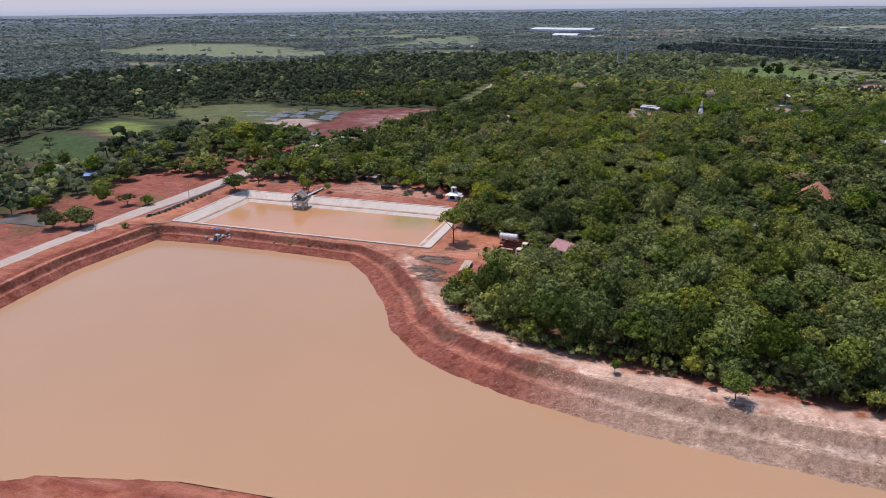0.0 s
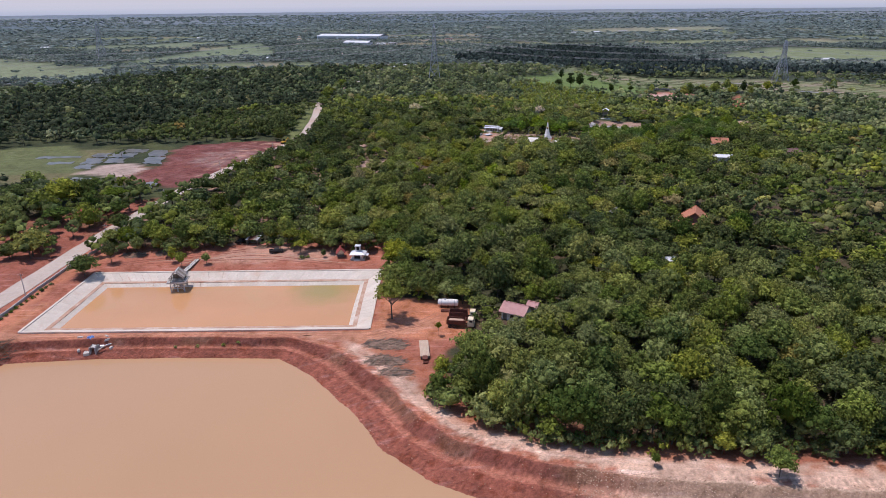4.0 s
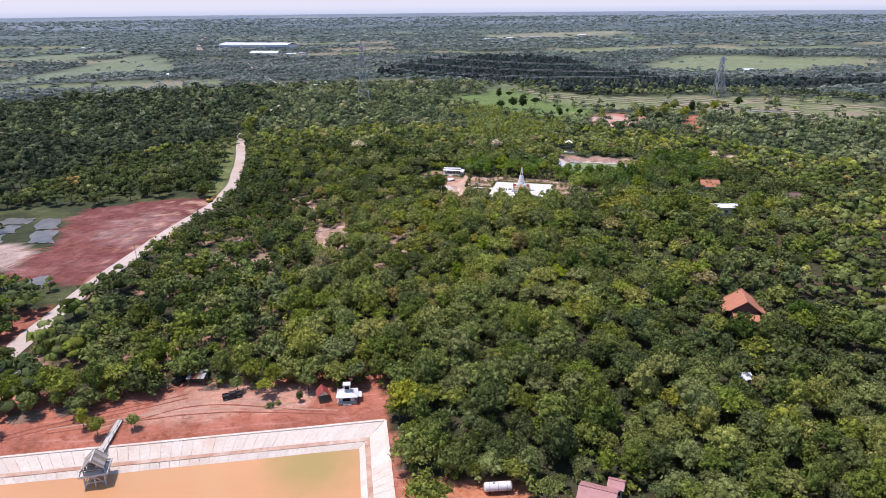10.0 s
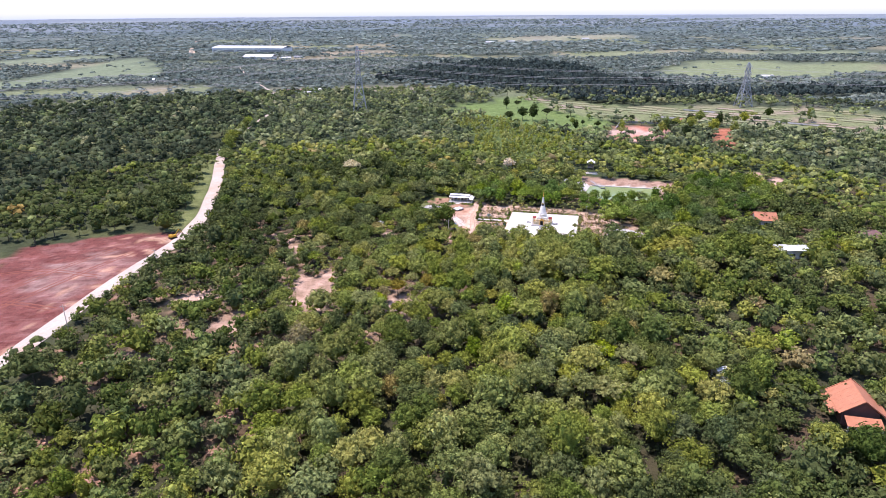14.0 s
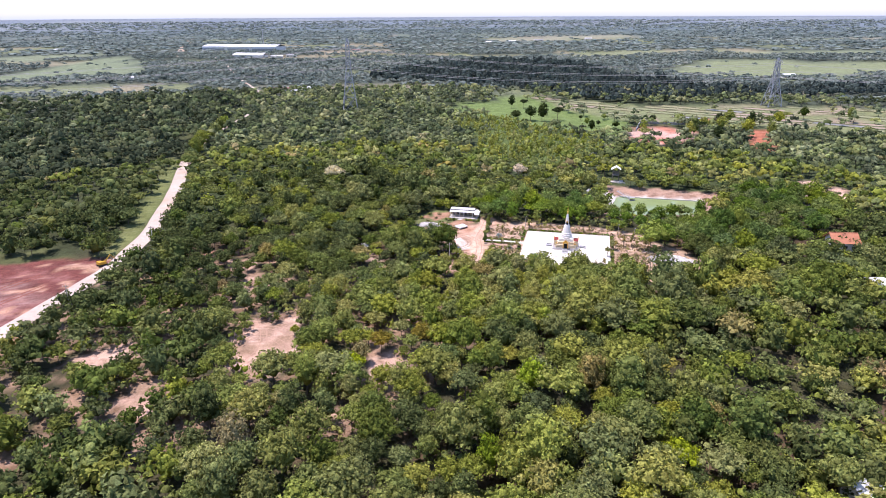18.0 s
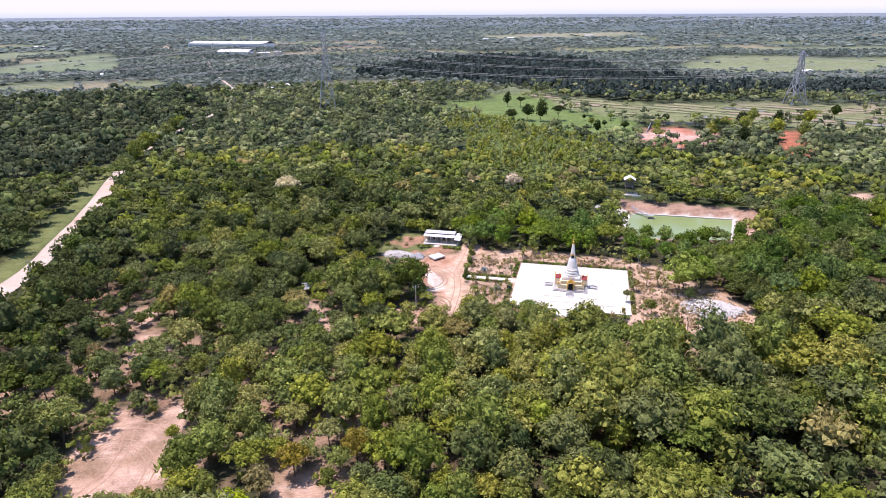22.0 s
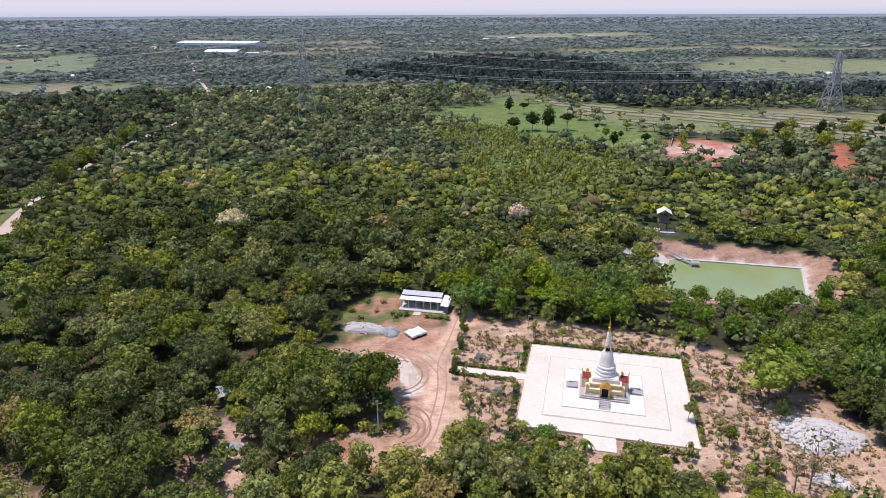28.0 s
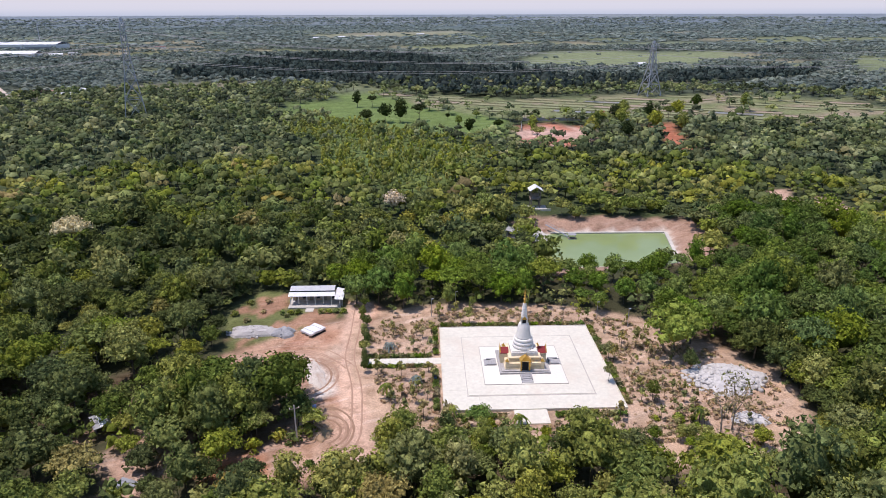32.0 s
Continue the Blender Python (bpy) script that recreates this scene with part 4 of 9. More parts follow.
s.f = [(k * n + i, k * n + i + 1, (k + 1) * n + i + 1, (k + 1) * n + i) for k in range(5) for i in range(n - 1)]
tagged(part("road", s, M_ROAD), "pale dusty concrete road on a low embankment", "road", kind="structure")

# paddy plots with low bunds
R_ = random.Random(12)
M_PLOTS = [weathered("plot_wet", (0.24, 0.21, 0.17), (0.17, 0.16, 0.13), 0.05, 0.35, (0.30, 0.24, 0.17)), weathered("plot_dry", (0.34, 0.27, 0.19), (0.27, 0.215, 0.15), 0.05, 0.95),
           weathered("plot_green", (0.19, 0.215, 0.10), (0.23, 0.235, 0.12), 0.05, 0.95), weathered("plot_stubble", (0.28, 0.26, 0.14), (0.22, 0.22, 0.11), 0.05, 0.95)]
M_BUND = weathered("bund_earth", (0.28, 0.25, 0.15), (0.20, 0.21, 0.10), 0.1, 0.95)
ux, uy, vx, vy = 0.70, -0.71, 0.71, 0.70
for i in range(-5, 26):
    for j in range(-16, 34):
        L, W = 38.0, 14.0
        cu, cv = i * L + 13 * (j % 3), j * W
        cx, cy = 150 + cu * ux + cv * vx, 800 + cu * uy + cv * vy
        if float(sd(PADDIES, np.array([cx]), np.array([cy]))[0]) > -7 or R_.random() < (0.45 if cx > 290 else 0.2):
            continue
        k = R_.choice((2, 3, 3, 2, 1)) if cx > 310 or cy > 745 else R_.choice((0, 1, 1, 1, 3, 2)) if cx > 230 else R_.choice((0, 1, 2, 2, 2, 3))
        a, b = L / 2 - 0.6, W / 2 - 0.6
        q = []
        for p, r in ((-1, -1), (1, -1), (1, 1), (-1, 1)):
            p, r = p * a * R_.uniform(0.66, 1.0), r * b * R_.uniform(0.7, 1.0)
            q.append((cx + p * ux + r * vx, cy + p * uy + r * vy))
        z = max(zat(*p) for p in q + [(cx, cy)]) + 0.1
        plot = tagged(part("paddy_plot", Shape().prism(q, z - 0.6, z), M_PLOTS[k]), ("flooded brown paddy plot with earth bunds", "dry tan paddy plot with earth bunds", "green paddy plot with earth bunds", "stubble paddy plot with earth bunds")[k], "field", "paddy plots beside the meadow", "structure")
        bund = Shape()
        for (p0, p1), n_ in zip(zip(q, q[1:] + q[:1]), range(4)):
            dx, dy = p1[0] - p0[0], p1[1] - p0[1]
            m = math.hypot(dx, dy)
            bund.box(((p0[0] + p1[0]) / 2, (p0[1] + p1[1]) / 2, z - 0.5), (m + 0.8, 0.8, 0.8), math.degrees(math.atan2(dy, dx)), 0.95)
        part("bund", bund, M_BUND, plot)

# ---- trees ----


def icosahedron():
    t = (1 + 5 ** 0.5) / 2
    v = np.array([(-1, t, 0), (1, t, 0), (-1, -t, 0), (1, -t, 0), (0, -1, t), (0, 1, t), (0, -1, -t), (0, 1, -t), (t, 0, -1), (t, 0, 1), (-t, 0, -1), (-t, 0, 1)])
    v /= np.linalg.norm(v[0])
    f = np.array([(0, 11, 5), (0, 5, 1), (0, 1, 7), (0, 7, 10), (0, 10, 11), (1, 5, 9), (5, 11, 4), (11, 10, 2), (10, 7, 6), (7, 1, 8), (3, 9, 4), (3, 4, 2), (3, 2, 6),
                  (3, 6, 8), (3, 8, 9), (4, 9, 5), (2, 4, 11), (6, 2, 10), (8, 6, 7), (9, 8, 1)])
    return v, f


ICO_V, ICO_F = icosahedron()


def crown(seed, lobes, cards, card, top=0.9, spread=0.62, low=-0.35, core=0.5, lobe_r=(0.36, 0.52), fine=False):
    """A crown of radius 1 round the origin: leaf clumps on several lobes, with a dense heart in each. Triangles."""
    R = np.random.RandomState(seed)
    cen, rad = [], []
    for k in range(lobes):
        a = 6.283 * (k * 0.618 + R.uniform(-0.06, 0.06))
        h = 1 - (k + 0.3) / lobes
        q = spread * math.sqrt(max(0, 1 - h * h)) * R.uniform(0.85, 1.15)
        cen.append((q * math.cos(a), q * math.sin(a), low + (top - 0.4 - low) * h + R.uniform(-0.1, 0.1)))
        rad.append(R.uniform(*lobe_r))
    cen, rad = np.array(cen), np.array(rad)
    V, F, k = [], [], 0
    if core:
        V.append(ICO_V * core * R.uniform(0.8, 1.15, (12, 1)) + np.array([0, 0, (top + low) * 0.3])), F.append(ICO_F)
        k = 12
    for c, r in zip(cen, rad):
        m = cards * 3
        d = R.normal(size=(m, 3))
        d[:, 2] = np.abs(d[:, 2]) * 0.9 - 0.25
        d /= np.linalg.norm(d, axis=1)[:, None]
        p = c + d * r * (1.05 - 0.4 * R.rand(m, 1) ** 2) * np.array([1, 1, 0.9])
        gap = (np.linalg.norm(p[:, None] - cen[None], axis=2) / rad[None]).min(1)
        keep = np.where(gap > 0.62)[0][:cards]
        d, p = d[keep], p[keep]
        nrm = d + R.normal(size=d.shape) * 0.36 + np.array([0, 0, 0.42])
        nrm /= np.linalg.norm(nrm, axis=1)[:, None]
        t = np.cross(nrm, R.normal(size=d.shape))
        t /= np.linalg.norm(t, axis=1)[:, None]
        b = np.cross(nrm, t)
        s = card * R.uniform(0.65, 1.35, (len(p), 1))
        if fine:
            q = np.stack([p + t * s, p - t * s * 0.5 + b * s * 0.85, p - t * s * 0.5 - b * s * 0.85], 1).reshape(-1, 3)
            V.append(q), F.append(k + np.arange(len(q)).reshape(-1, 3))
            k += len(q)
            continue
        q = np.stack([p + t * s, p + b * s * 0.8 - nrm * s * 0.2, p - t * s - nrm * s * 0.2, p - b * s * 0.8 - nrm * s * 0.2], 1).reshape(-1, 3)
        V.append(q)
        base = k + 4 * np.arange(len(p))[:, None]
        F.append(base + np.array([0, 1, 2])), F.append(base + np.array([0, 2, 3]))
        k += len(q)
    return np.concatenate(V), np.concatenate(F)


def rods(segs, n=5):
    """Tapered limbs as triangles."""
    V, F, k = [], [], 0
    for a, b, ra, rb in segs:
        a, b = np.array(a, float), np.array(b, float)
        d = (b - a) / np.linalg.norm(b - a)
        u = np.cross(d, (0.3, 0.9, 0.1))
        u /= np.linalg.norm(u)
        w = np.cross(d, u)
        ang = np.arange(n) * 2 * math.pi / n
        ring = np.cos(ang)[:, None] * u + np.sin(ang)[:, None] * w
        V += [a + ring * ra, b + ring * rb]
        i = np.arange(n)
        j = (i + 1) % n
        F += [np.c_[k + i, k + j, k + n + j], np.c_[k + i, k + n + j, k + n + i]]
        k += 2 * n
    return np.concatenate(V), np.concatenate(F)


def trunk(seed, h, r=0.055, limbs=4, n=5):
    R = np.random.RandomState(seed)
    segs, p = [], np.array([0, 0, -0.15])
    for i in range(3):
        q = np.array([R.uniform(-0.07, 0.07), R.uniform(-0.07, 0.07), h * (i + 1) / 3 * 0.95])
        segs.append((p, q, r * (1 - 0.25 * i), r * (1 - 0.25 * (i + 1))))
        p = q
    for i in range(limbs):
        a, z0 = 6.28 * (i / limbs + R.uniform(-0.1, 0.1)), h * R.uniform(0.5, 0.8)
        segs.append(((0, 0, z0), (math.cos(a) * 0.55, math.sin(a) * 0.55, z0 + R.uniform(0.3, 0.6)), r * 0.5, r * 0.2))
    return rods(segs, n)


CAP_F = ICO_F[ICO_V[ICO_F].mean(1)[:, 2] > -0.25]
DOME, UMBRELLA, OVAL = (0.70, 0.62, -0.22), (0.78, 0.34, -0.12), (0.58, 0.92, -0.45)   # width, height and lowest row of the lobes


def lobed(seed, form, lobes, cards, card, lobe_r, heart=0.64, jitter=0.55, core=True):
    """A crown of radius 1: rounded lobes over a dome, each with a solid heart under a skin of leaf sprays. Triangles."""
    R = np.random.RandomState(seed)
    wide, tall, low = form
    i = np.arange(lobes)
    zz = 1 - (i + 0.5) / lobes * (1 - low)
    a = 2.39996 * i + R.uniform(0, 6.28) + R.uniform(-0.25, 0.25, lobes)
    q, reach = np.sqrt(1 - zz * zz), R.uniform(0.66, 1.14, lobes)
    cen = np.c_[q * np.cos(a) * wide * reach, q * np.sin(a) * wide * reach, zz * tall * reach + R.uniform(-0.05, 0.05, lobes)]
    rad = R.uniform(lobe_r[0], lobe_r[1], lobes)
    V, F, k = [], [], 0
    if core:
        V, F, k = [ICO_V * np.array([wide * 0.8, wide * 0.8, tall * 0.78]) * R.uniform(0.85, 1.1, (12, 1))], [ICO_F], 12
    for c, r in zip(cen, rad):
        V.append(c + ICO_V * r * heart * R.uniform(0.82, 1.15, (12, 1)) * np.array([1, 1, 0.82]))
        F.append(CAP_F + k)
        k += 12
        m = cards * 3
        d = R.normal(size=(m, 3))
        d[:, 2] = np.abs(d[:, 2]) * 1.05 - 0.30
        d /= np.linalg.norm(d, axis=1)[:, None]
        p = c + d * r * (0.72 + 0.48 * R.rand(m, 1)) * np.array([1, 1, 0.84])
        gap = (np.linalg.norm((p[:, None] - cen[None]) / np.array([1, 1, 0.84]), axis=2) / rad[None]).min(1)
        keep = np.where(gap > 0.70)[0][:cards]
        d, p = d[keep], p[keep]
        nrm = d + R.normal(size=d.shape) * jitter + np.array([0, 0, 0.15])
        nrm /= np.linalg.norm(nrm, axis=1)[:, None]
        t = np.cross(nrm, R.normal(size=d.shape))
        t /= np.linalg.norm(t, axis=1)[:, None]
        b = np.cross(nrm, t)
        s = card * R.uniform(0.6, 1.4, (len(p), 1))
        V.append(np.stack([p + t * s, p - t * s * 0.5 + b * s * 0.85, p - t * s * 0.5 - b * s * 0.85], 1).reshape(-1, 3))
        F.append(k + np.arange(3 * len(p)).reshape(-1, 3))
        k += 3 * len(p)
    return np.concatenate(V), np.concatenate(F)


def tree_template(seed, level, form=None):
    """One tree of crown radius 1: vertices, triangles, material index of each triangle."""
    R = np.random.RandomState(seed + 900)
    form = form or (DOME, DOME, OVAL, UMBRELLA, DOME)[seed % 5]
    hc = {DOME: 1.15, UMBRELLA: 1.30, OVAL: 1.30}[form] * R.uniform(0.92, 1.12)
    bare = np.zeros((0, 3)), np.zeros((0, 3), int)
    if level == 0:
        fine = R.uniform(0.85, 1.1)
        v, f = lobed(seed, form, R.randint(16, 21), int(41 / fine ** 1.6), 0.066 * fine, (0.22, 0.35), 0.58)
        tv, tf = trunk(seed, hc, 0.05, 4, 4)
    elif level == 1:
        v, f = lobed(seed, form, R.randint(9, 12), 18, 0.118, (0.25, 0.40), 0.55)
        tv, tf = trunk(seed, hc, 0.05, 0, 3)
    elif level == 2:
        v, f = lobed(seed, form, 4, 7, 0.19, (0.36, 0.52), 0.9, 0.55, False)
        tv, tf = rods([((0, 0, -0.2), (0, 0, hc), 0.05, 0.04)], 3)
    elif level == 5:
        v, f = lobed(seed, DOME, 3, 10, 0.18, (0.42, 0.56), 0.64, 0.55, False)
        tv, tf = bare
    elif level == 3:
        v, f = lobed(seed, DOME, 1, 8, 0.34, (0.62, 0.72), 0.9, 0.55, False)
        tv, tf = bare
    else:
        v, f = lobed(seed, DOME, 1, 6, 0.42, (0.75, 0.85), 0.95, 0.55, False)
        tv, tf = bare
    v = v * np.array([R.uniform(0.88, 1.12), 1, R.uniform(0.9, 1.12)]) + np.array([0, 0, hc])
    return np.concatenate([v, tv]), np.concatenate([f, tf + len(v)]), np.r_[np.zeros(len(f), int), np.ones(len(tf), int)]


def planted(name, x, y, r, squash, tone, templates, seed, label, mats, sink=0.0):
    """Many trees joined into one mesh."""
    R = np.random.RandomState(seed)
    pick = R.randint(0, len(templates), len(x))
    ang = R.uniform(0, 6.283, len(x))
    z = height(x, y)
    VV, FF, TT, MM, k = [], [], [], [], 0
    for i, (v, f, m) in enumerate(templates):
        w = np.where(pick == i)[0]
        if not len(w):
            continue
        c, s_ = np.cos(ang[w])[:, None], np.sin(ang[w])[:, None]
        X = (v[None, :, 0] * c - v[None, :, 1] * s_) * r[w, None] + x[w, None]
        Y = (v[None, :, 0] * s_ + v[None, :, 1] * c) * r[w, None] + y[w, None]
        Z = (v[None, :, 2] - sink) * (r[w] * squash[w])[:, None] + z[w, None]
        VV.append(np.stack([X, Y, Z], -1).reshape(-1, 3))
        FF.append((f[None] + (k + len(v) * np.arange(len(w)))[:, None, None]).reshape(-1, 3))
        TT.append(np.repeat(tone[w], len(v)))
        MM.append(np.tile(m, len(w)))
        k += len(v) * len(w)
    ob = new(name, big_mesh(name, np.concatenate(VV), np.concatenate(FF), mats, {"tone": np.concatenate(TT)}, np.concatenate(MM), 3))
    return tagged(ob, label, "trees", kind="stuff")


def scatter(x0, x1, y0, y1, step, seed, jitter=0.85, even=None):
    R = np.random.RandomState(seed)
    X, Y = np.meshgrid(np.arange(x0, x1, step), np.arange(y0, y1, step))
    X = X + R.uniform(-jitter / 2, jitter / 2, X.shape) * step + (np.arange(X.shape[0]) % 2)[:, None] * step / 2
    Y = Y + R.uniform(-jitter / 2, jitter / 2, Y.shape) * step
    X, Y = X.ravel(), Y.ravel()
    keep = R.rand(len(X)) < (wood_density(X, Y) if even is None else even)
    return X[keep], Y[keep], R


def tones(X, Y, R):
    base = 0.40 + 0.20 * ripple(X, Y, 60) + 0.10 * ripple(X, Y, 18) + R.normal(size=len(X)) * 0.20
    base = base + 0.13 * sstep(270, 320, Y) * sstep(-110, -80, X) * sstep(470, 430, Y) * (1 - 0.8 * sstep(355, 378, Y) * sstep(-30, -15, X)) - 0.09 * sstep(290, 230, Y) * sstep(-45, -20, X) - 0.19 * sstep(-85, -105, X) * sstep(-175, -165, X) * sstep(235, 245, Y) * sstep(440, 420, Y)
    base = base - (0.12 * sstep(-18, -40, X) + 0.06 * sstep(-50, -80, X)) * sstep(365, 390, Y) * sstep(600, 540, Y)
    base = base - 0.22 * sstep(2, 28, X) * sstep(215, 245, Y) * sstep(345, 310, Y)
    base = base - 0.22 * sstep(45, 65, X) * sstep(325, 345, Y) * sstep(425, 405, Y)
    base = base - 0.12 * sstep(-42, -55, X) * sstep(335, 350, Y) * sstep(395, 380, Y)
    base = base + 0.14 * sstep(-50, -42, X) * sstep(10, 0, X) * sstep(366, 376, Y) * sstep(412, 404, Y)
    base = base - 0.13 * sstep(22, 4, X) * sstep(-75, -50, X) * sstep(436, 450, Y) * sstep(580, 540, Y)
    base = base + 0.02 * (sd(LIGHT_WOOD, X, Y) < 0)
    # leaves west of the road toned down: cloud shade put into their colour
    base = base - 0.28 * sstep(-140, -165, X) * sstep(200, 250, Y)
    base = np.where(R.rand(len(X)) < 0.012, R.uniform(0.88, 1.0, len(X)), np.clip(base, 0.02, 0.84))
    return base


AXIS = [(30, 150), (-30, 215), (-38, 300), (-40, 360), (-62, 425), (-35, 375), (8, 395), (40, 392)]   # the middle of the near wood


def sector(X, Y, back=60):
    """The country to the north, east and west of the ponds."""
    a = np.degrees(np.arctan2(X + 20, Y - back))
    return (np.abs(a - 2) < 66)


# houses and their plots keep clear of trees
HOUSES = [(-24, 187, 7.5), (-28, 180, 5.5), (52, 257, 7.0), (52, 247, 4), (100, 350, 5), (113, 387, 5), (77, 504, 5), (26, 277, 4), (69, 285, 4), (-75.5, 235, 4), (-81, 237, 3), (-108, 246, 3), (73, 233, 4), (140, 355, 5), (33, 225, 4.5), (40, 221.5, 4), (-15.5, 361, 3.6)]


def clear_of_houses(X, Y, k=1.0):
    ok = np.ones(len(X), bool)
    for hx, hy, hr in HOUSES:
        ok &= np.hypot(X - hx, Y - hy) > hr * k
    return ok


def open_room(X, Y):
    """How far a tree stands from the nearest clearing, road or low house."""
    room = line_dist(ROAD, X, Y) - 3.0
    for poly in CLEARINGS + [YARD, BARN_PLOT, GARDEN, OPEN_SIDES[0], OPEN_SIDES[1]]:
        room = np.minimum(room, sd(poly, X, Y))
    for hx, hy, hr in HOUSES[:3]:
        room = np.minimum(room, np.hypot(X - hx, Y - hy) - hr)
    return np.maximum(room, 0)


# near wood
X, Y, R = scatter(-190, 190, 100, 520, 5.7, 11)
dA = line_dist(AXIS, X, Y)
ok = (dA < 55) & clear_of_houses(X, Y) & (sd(RAIN_ZONE, X, Y) > 0)
X, Y = X[ok], Y[ok]
rad = 2.7 + 3.1 * R.rand(len(X)) ** 1.5
rad = rad * (1 - 0.16 * sstep(-18, -40, X) * sstep(290, 320, Y)) * (1 - 0.1 * sstep(-85, -100, X))
rad = rad * (1 + 0.22 * sstep(330, 340, Y) * sstep(374, 366, Y) * sstep(-12, 0, X))
rad = np.minimum(rad, 1.5 + 0.6 * open_room(X, Y))
edge_room = np.where(Y < 200, 1.8 + 0.8 * np.maximum(-sd(SOUTH_WOOD_EDGE, X, Y), 0), 9.0)
ok = edge_room > 2.6
X, Y, rad, edge_room = X[ok], Y[ok], rad[ok], edge_room[ok]
rad = np.minimum(rad, edge_room)
tone = tones(X, Y, R)
NEAR_T = [tree_template(s_, 0) for s_ in range(10)]
squash = R.uniform(0.85, 1.15, len(X))
rad = np.where((Y < 465) & (X > 44), rad * (0.5 + 0.5 * sstep(0, 18, sd(GREEN_RIM, X, Y))), rad)
# the trees along the ponds, the yard and the garden stand as things of their own
edge = np.minimum(np.minimum(np.maximum(sd(SOUTH_WOOD_EDGE, X, Y), -sd(SOUTH_WOOD_EDGE, X, Y)), sd(GARDEN, X, Y)), sd(YARD, X, Y))
order = np.argsort(edge)
own, rest = order[:36], order[36:]
planted("wood", X[rest], Y[rest], rad[rest], squash[rest], tone[rest], NEAR_T, 3, "dense mixed green broadleaf wood with rounded crowns", [M_LEAF, M_BARK])

TREE_MESHES = []
for s_, (v, f, m) in enumerate(NEAR_T):
    cf, tf = f[m == 0], f[m == 1]
    nc = cf.max() + 1
    TREE_MESHES.append((big_mesh("crown", v[:nc], cf, [M_LEAF_ONE], size=3), big_mesh("trunk", v[nc:], tf - nc, [M_BARK], size=3)))


def tree(x, y, r, squash=1.0, k=0, mat=None, name="tree", label="green broadleaf tree with a rounded crown at the wood's edge", group="trees of the wood", turn=None):
    ob = thing(name, x, y, zat(x, y), (x * 37 + y * 91) % 360 if turn is None else turn, label, "tree", group)
    ob.scale = (r, r, r * squash)
    cme, tme = TREE_MESHES[k % len(TREE_MESHES)]
    c = part("crown", cme, None, ob)
    part("trunk", tme, None, ob)
    if mat is not None:
        c.material_slots[0].link = "OBJECT"
        c.material_slots[0].material = mat
    return ob


for j, i in enumerate(own):
    tree(float(X[i]), float(Y[i]), float(rad[i]), float(squash[i]), j)

# a close row on the wood's side of the road
for j, y in enumerate(range(468, 566, 8)):
    x = float(np.interp(y, [452, 520, 612, 690], [-136, -141, -153, -149])) + 7.5 + (j * 5 % 3) * 0.7
    tree(x, y + (j * 7 % 4), 2.4 + 0.25 * (j * 3 % 5), 1.0, j + 2, M_LEAF_DEEP if j % 3 == 0 else None, label="green broadleaf tree standing beside the dusty road", group="trees beside the road")

R_ = np.random.RandomState(71)
ry = np.arange(562, 700, 7) + R_.uniform(-2, 2, 20)
planted("wood", np.interp(ry, [520, 612, 690], [-141, -153, -149]) + R_.uniform(3.5, 6.5, 20), ry, R_.uniform(3.6, 5.0, 20), np.full(20, 1.15), R_.uniform(0.2, 0.6, 20), NEAR_T, 72, "green broadleaf trees leaning over the dusty road", [M_LEAF, M_BARK])

# undergrowth at the feet of the near wood
X, Y, R = scatter(-150, 120, 100, 470, 5.2, 31)
ok = (line_dist(AXIS, X, Y) < 88) & clear_of_houses(X, Y, 0.65)
X, Y = X[ok], Y[ok]
planted("undergrowth", X, Y, R.uniform(1.4, 3.0, len(X)), R.uniform(0.8, 1.3, len(X)), np.clip(tones(X, Y, R) - 0.08, 0, 0.7), [tree_template(s_ + 40, 5) for s_ in range(5)], 8,
        "low green bushes under the trees", [M_LEAF, M_BARK], sink=0.75)

# middle distance
X, Y, R = scatter(-420, 420, 90, 720, 6.4, 12)
dA = line_dist(AXIS, X, Y)
ok = (dA >= 55) & (dA < 185) & sector(X, Y, 30) & clear_of_houses(X, Y) & (sd(RAIN_ZONE, X, Y) > 0)
X, Y, dA = X[ok], Y[ok], dA[ok]
rad = np.minimum(2.7 + 2.9 * R.rand(len(X)) ** 1.4, 1.6 + 0.6 * open_room(X, Y))
squash, tone = R.uniform(0.8, 1.1, len(X)), tones(X, Y, R)
for near, level, seed in ((dA < 118, 1, 100), (dA >= 118, 2, 150)):
    planted("wood", X[near], Y[near], rad[near], squash[near], tone[near], [tree_template(s_ + seed, level) for s_ in range(10)], level + 3,
            "green broadleaf wood reaching away from the ponds", [M_LEAF, M_BARK], sink=0.42)
X, Y, R = scatter(-760, 760, 60, 1000, 9.1, 13)
dA = line_dist(AXIS, X, Y)
ok = (dA >= 185) & (dA < 520) & sector(X, Y, 20)
X, Y = X[ok], Y[ok]
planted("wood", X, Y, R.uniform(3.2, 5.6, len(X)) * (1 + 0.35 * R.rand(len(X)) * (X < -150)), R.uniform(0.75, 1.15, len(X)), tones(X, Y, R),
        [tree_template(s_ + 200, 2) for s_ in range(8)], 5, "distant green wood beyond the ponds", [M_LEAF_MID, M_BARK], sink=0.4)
X, Y, R = scatter(5, 115, 530, 720, 3.4, 16, 1.0, 0.95)
ok = (sd(YOUNG, X, Y) < 0) & (ripple(X, Y, 26) + 0.6 * R.normal(size=len(X)) > -0.5)
X, Y = X[ok], Y[ok]
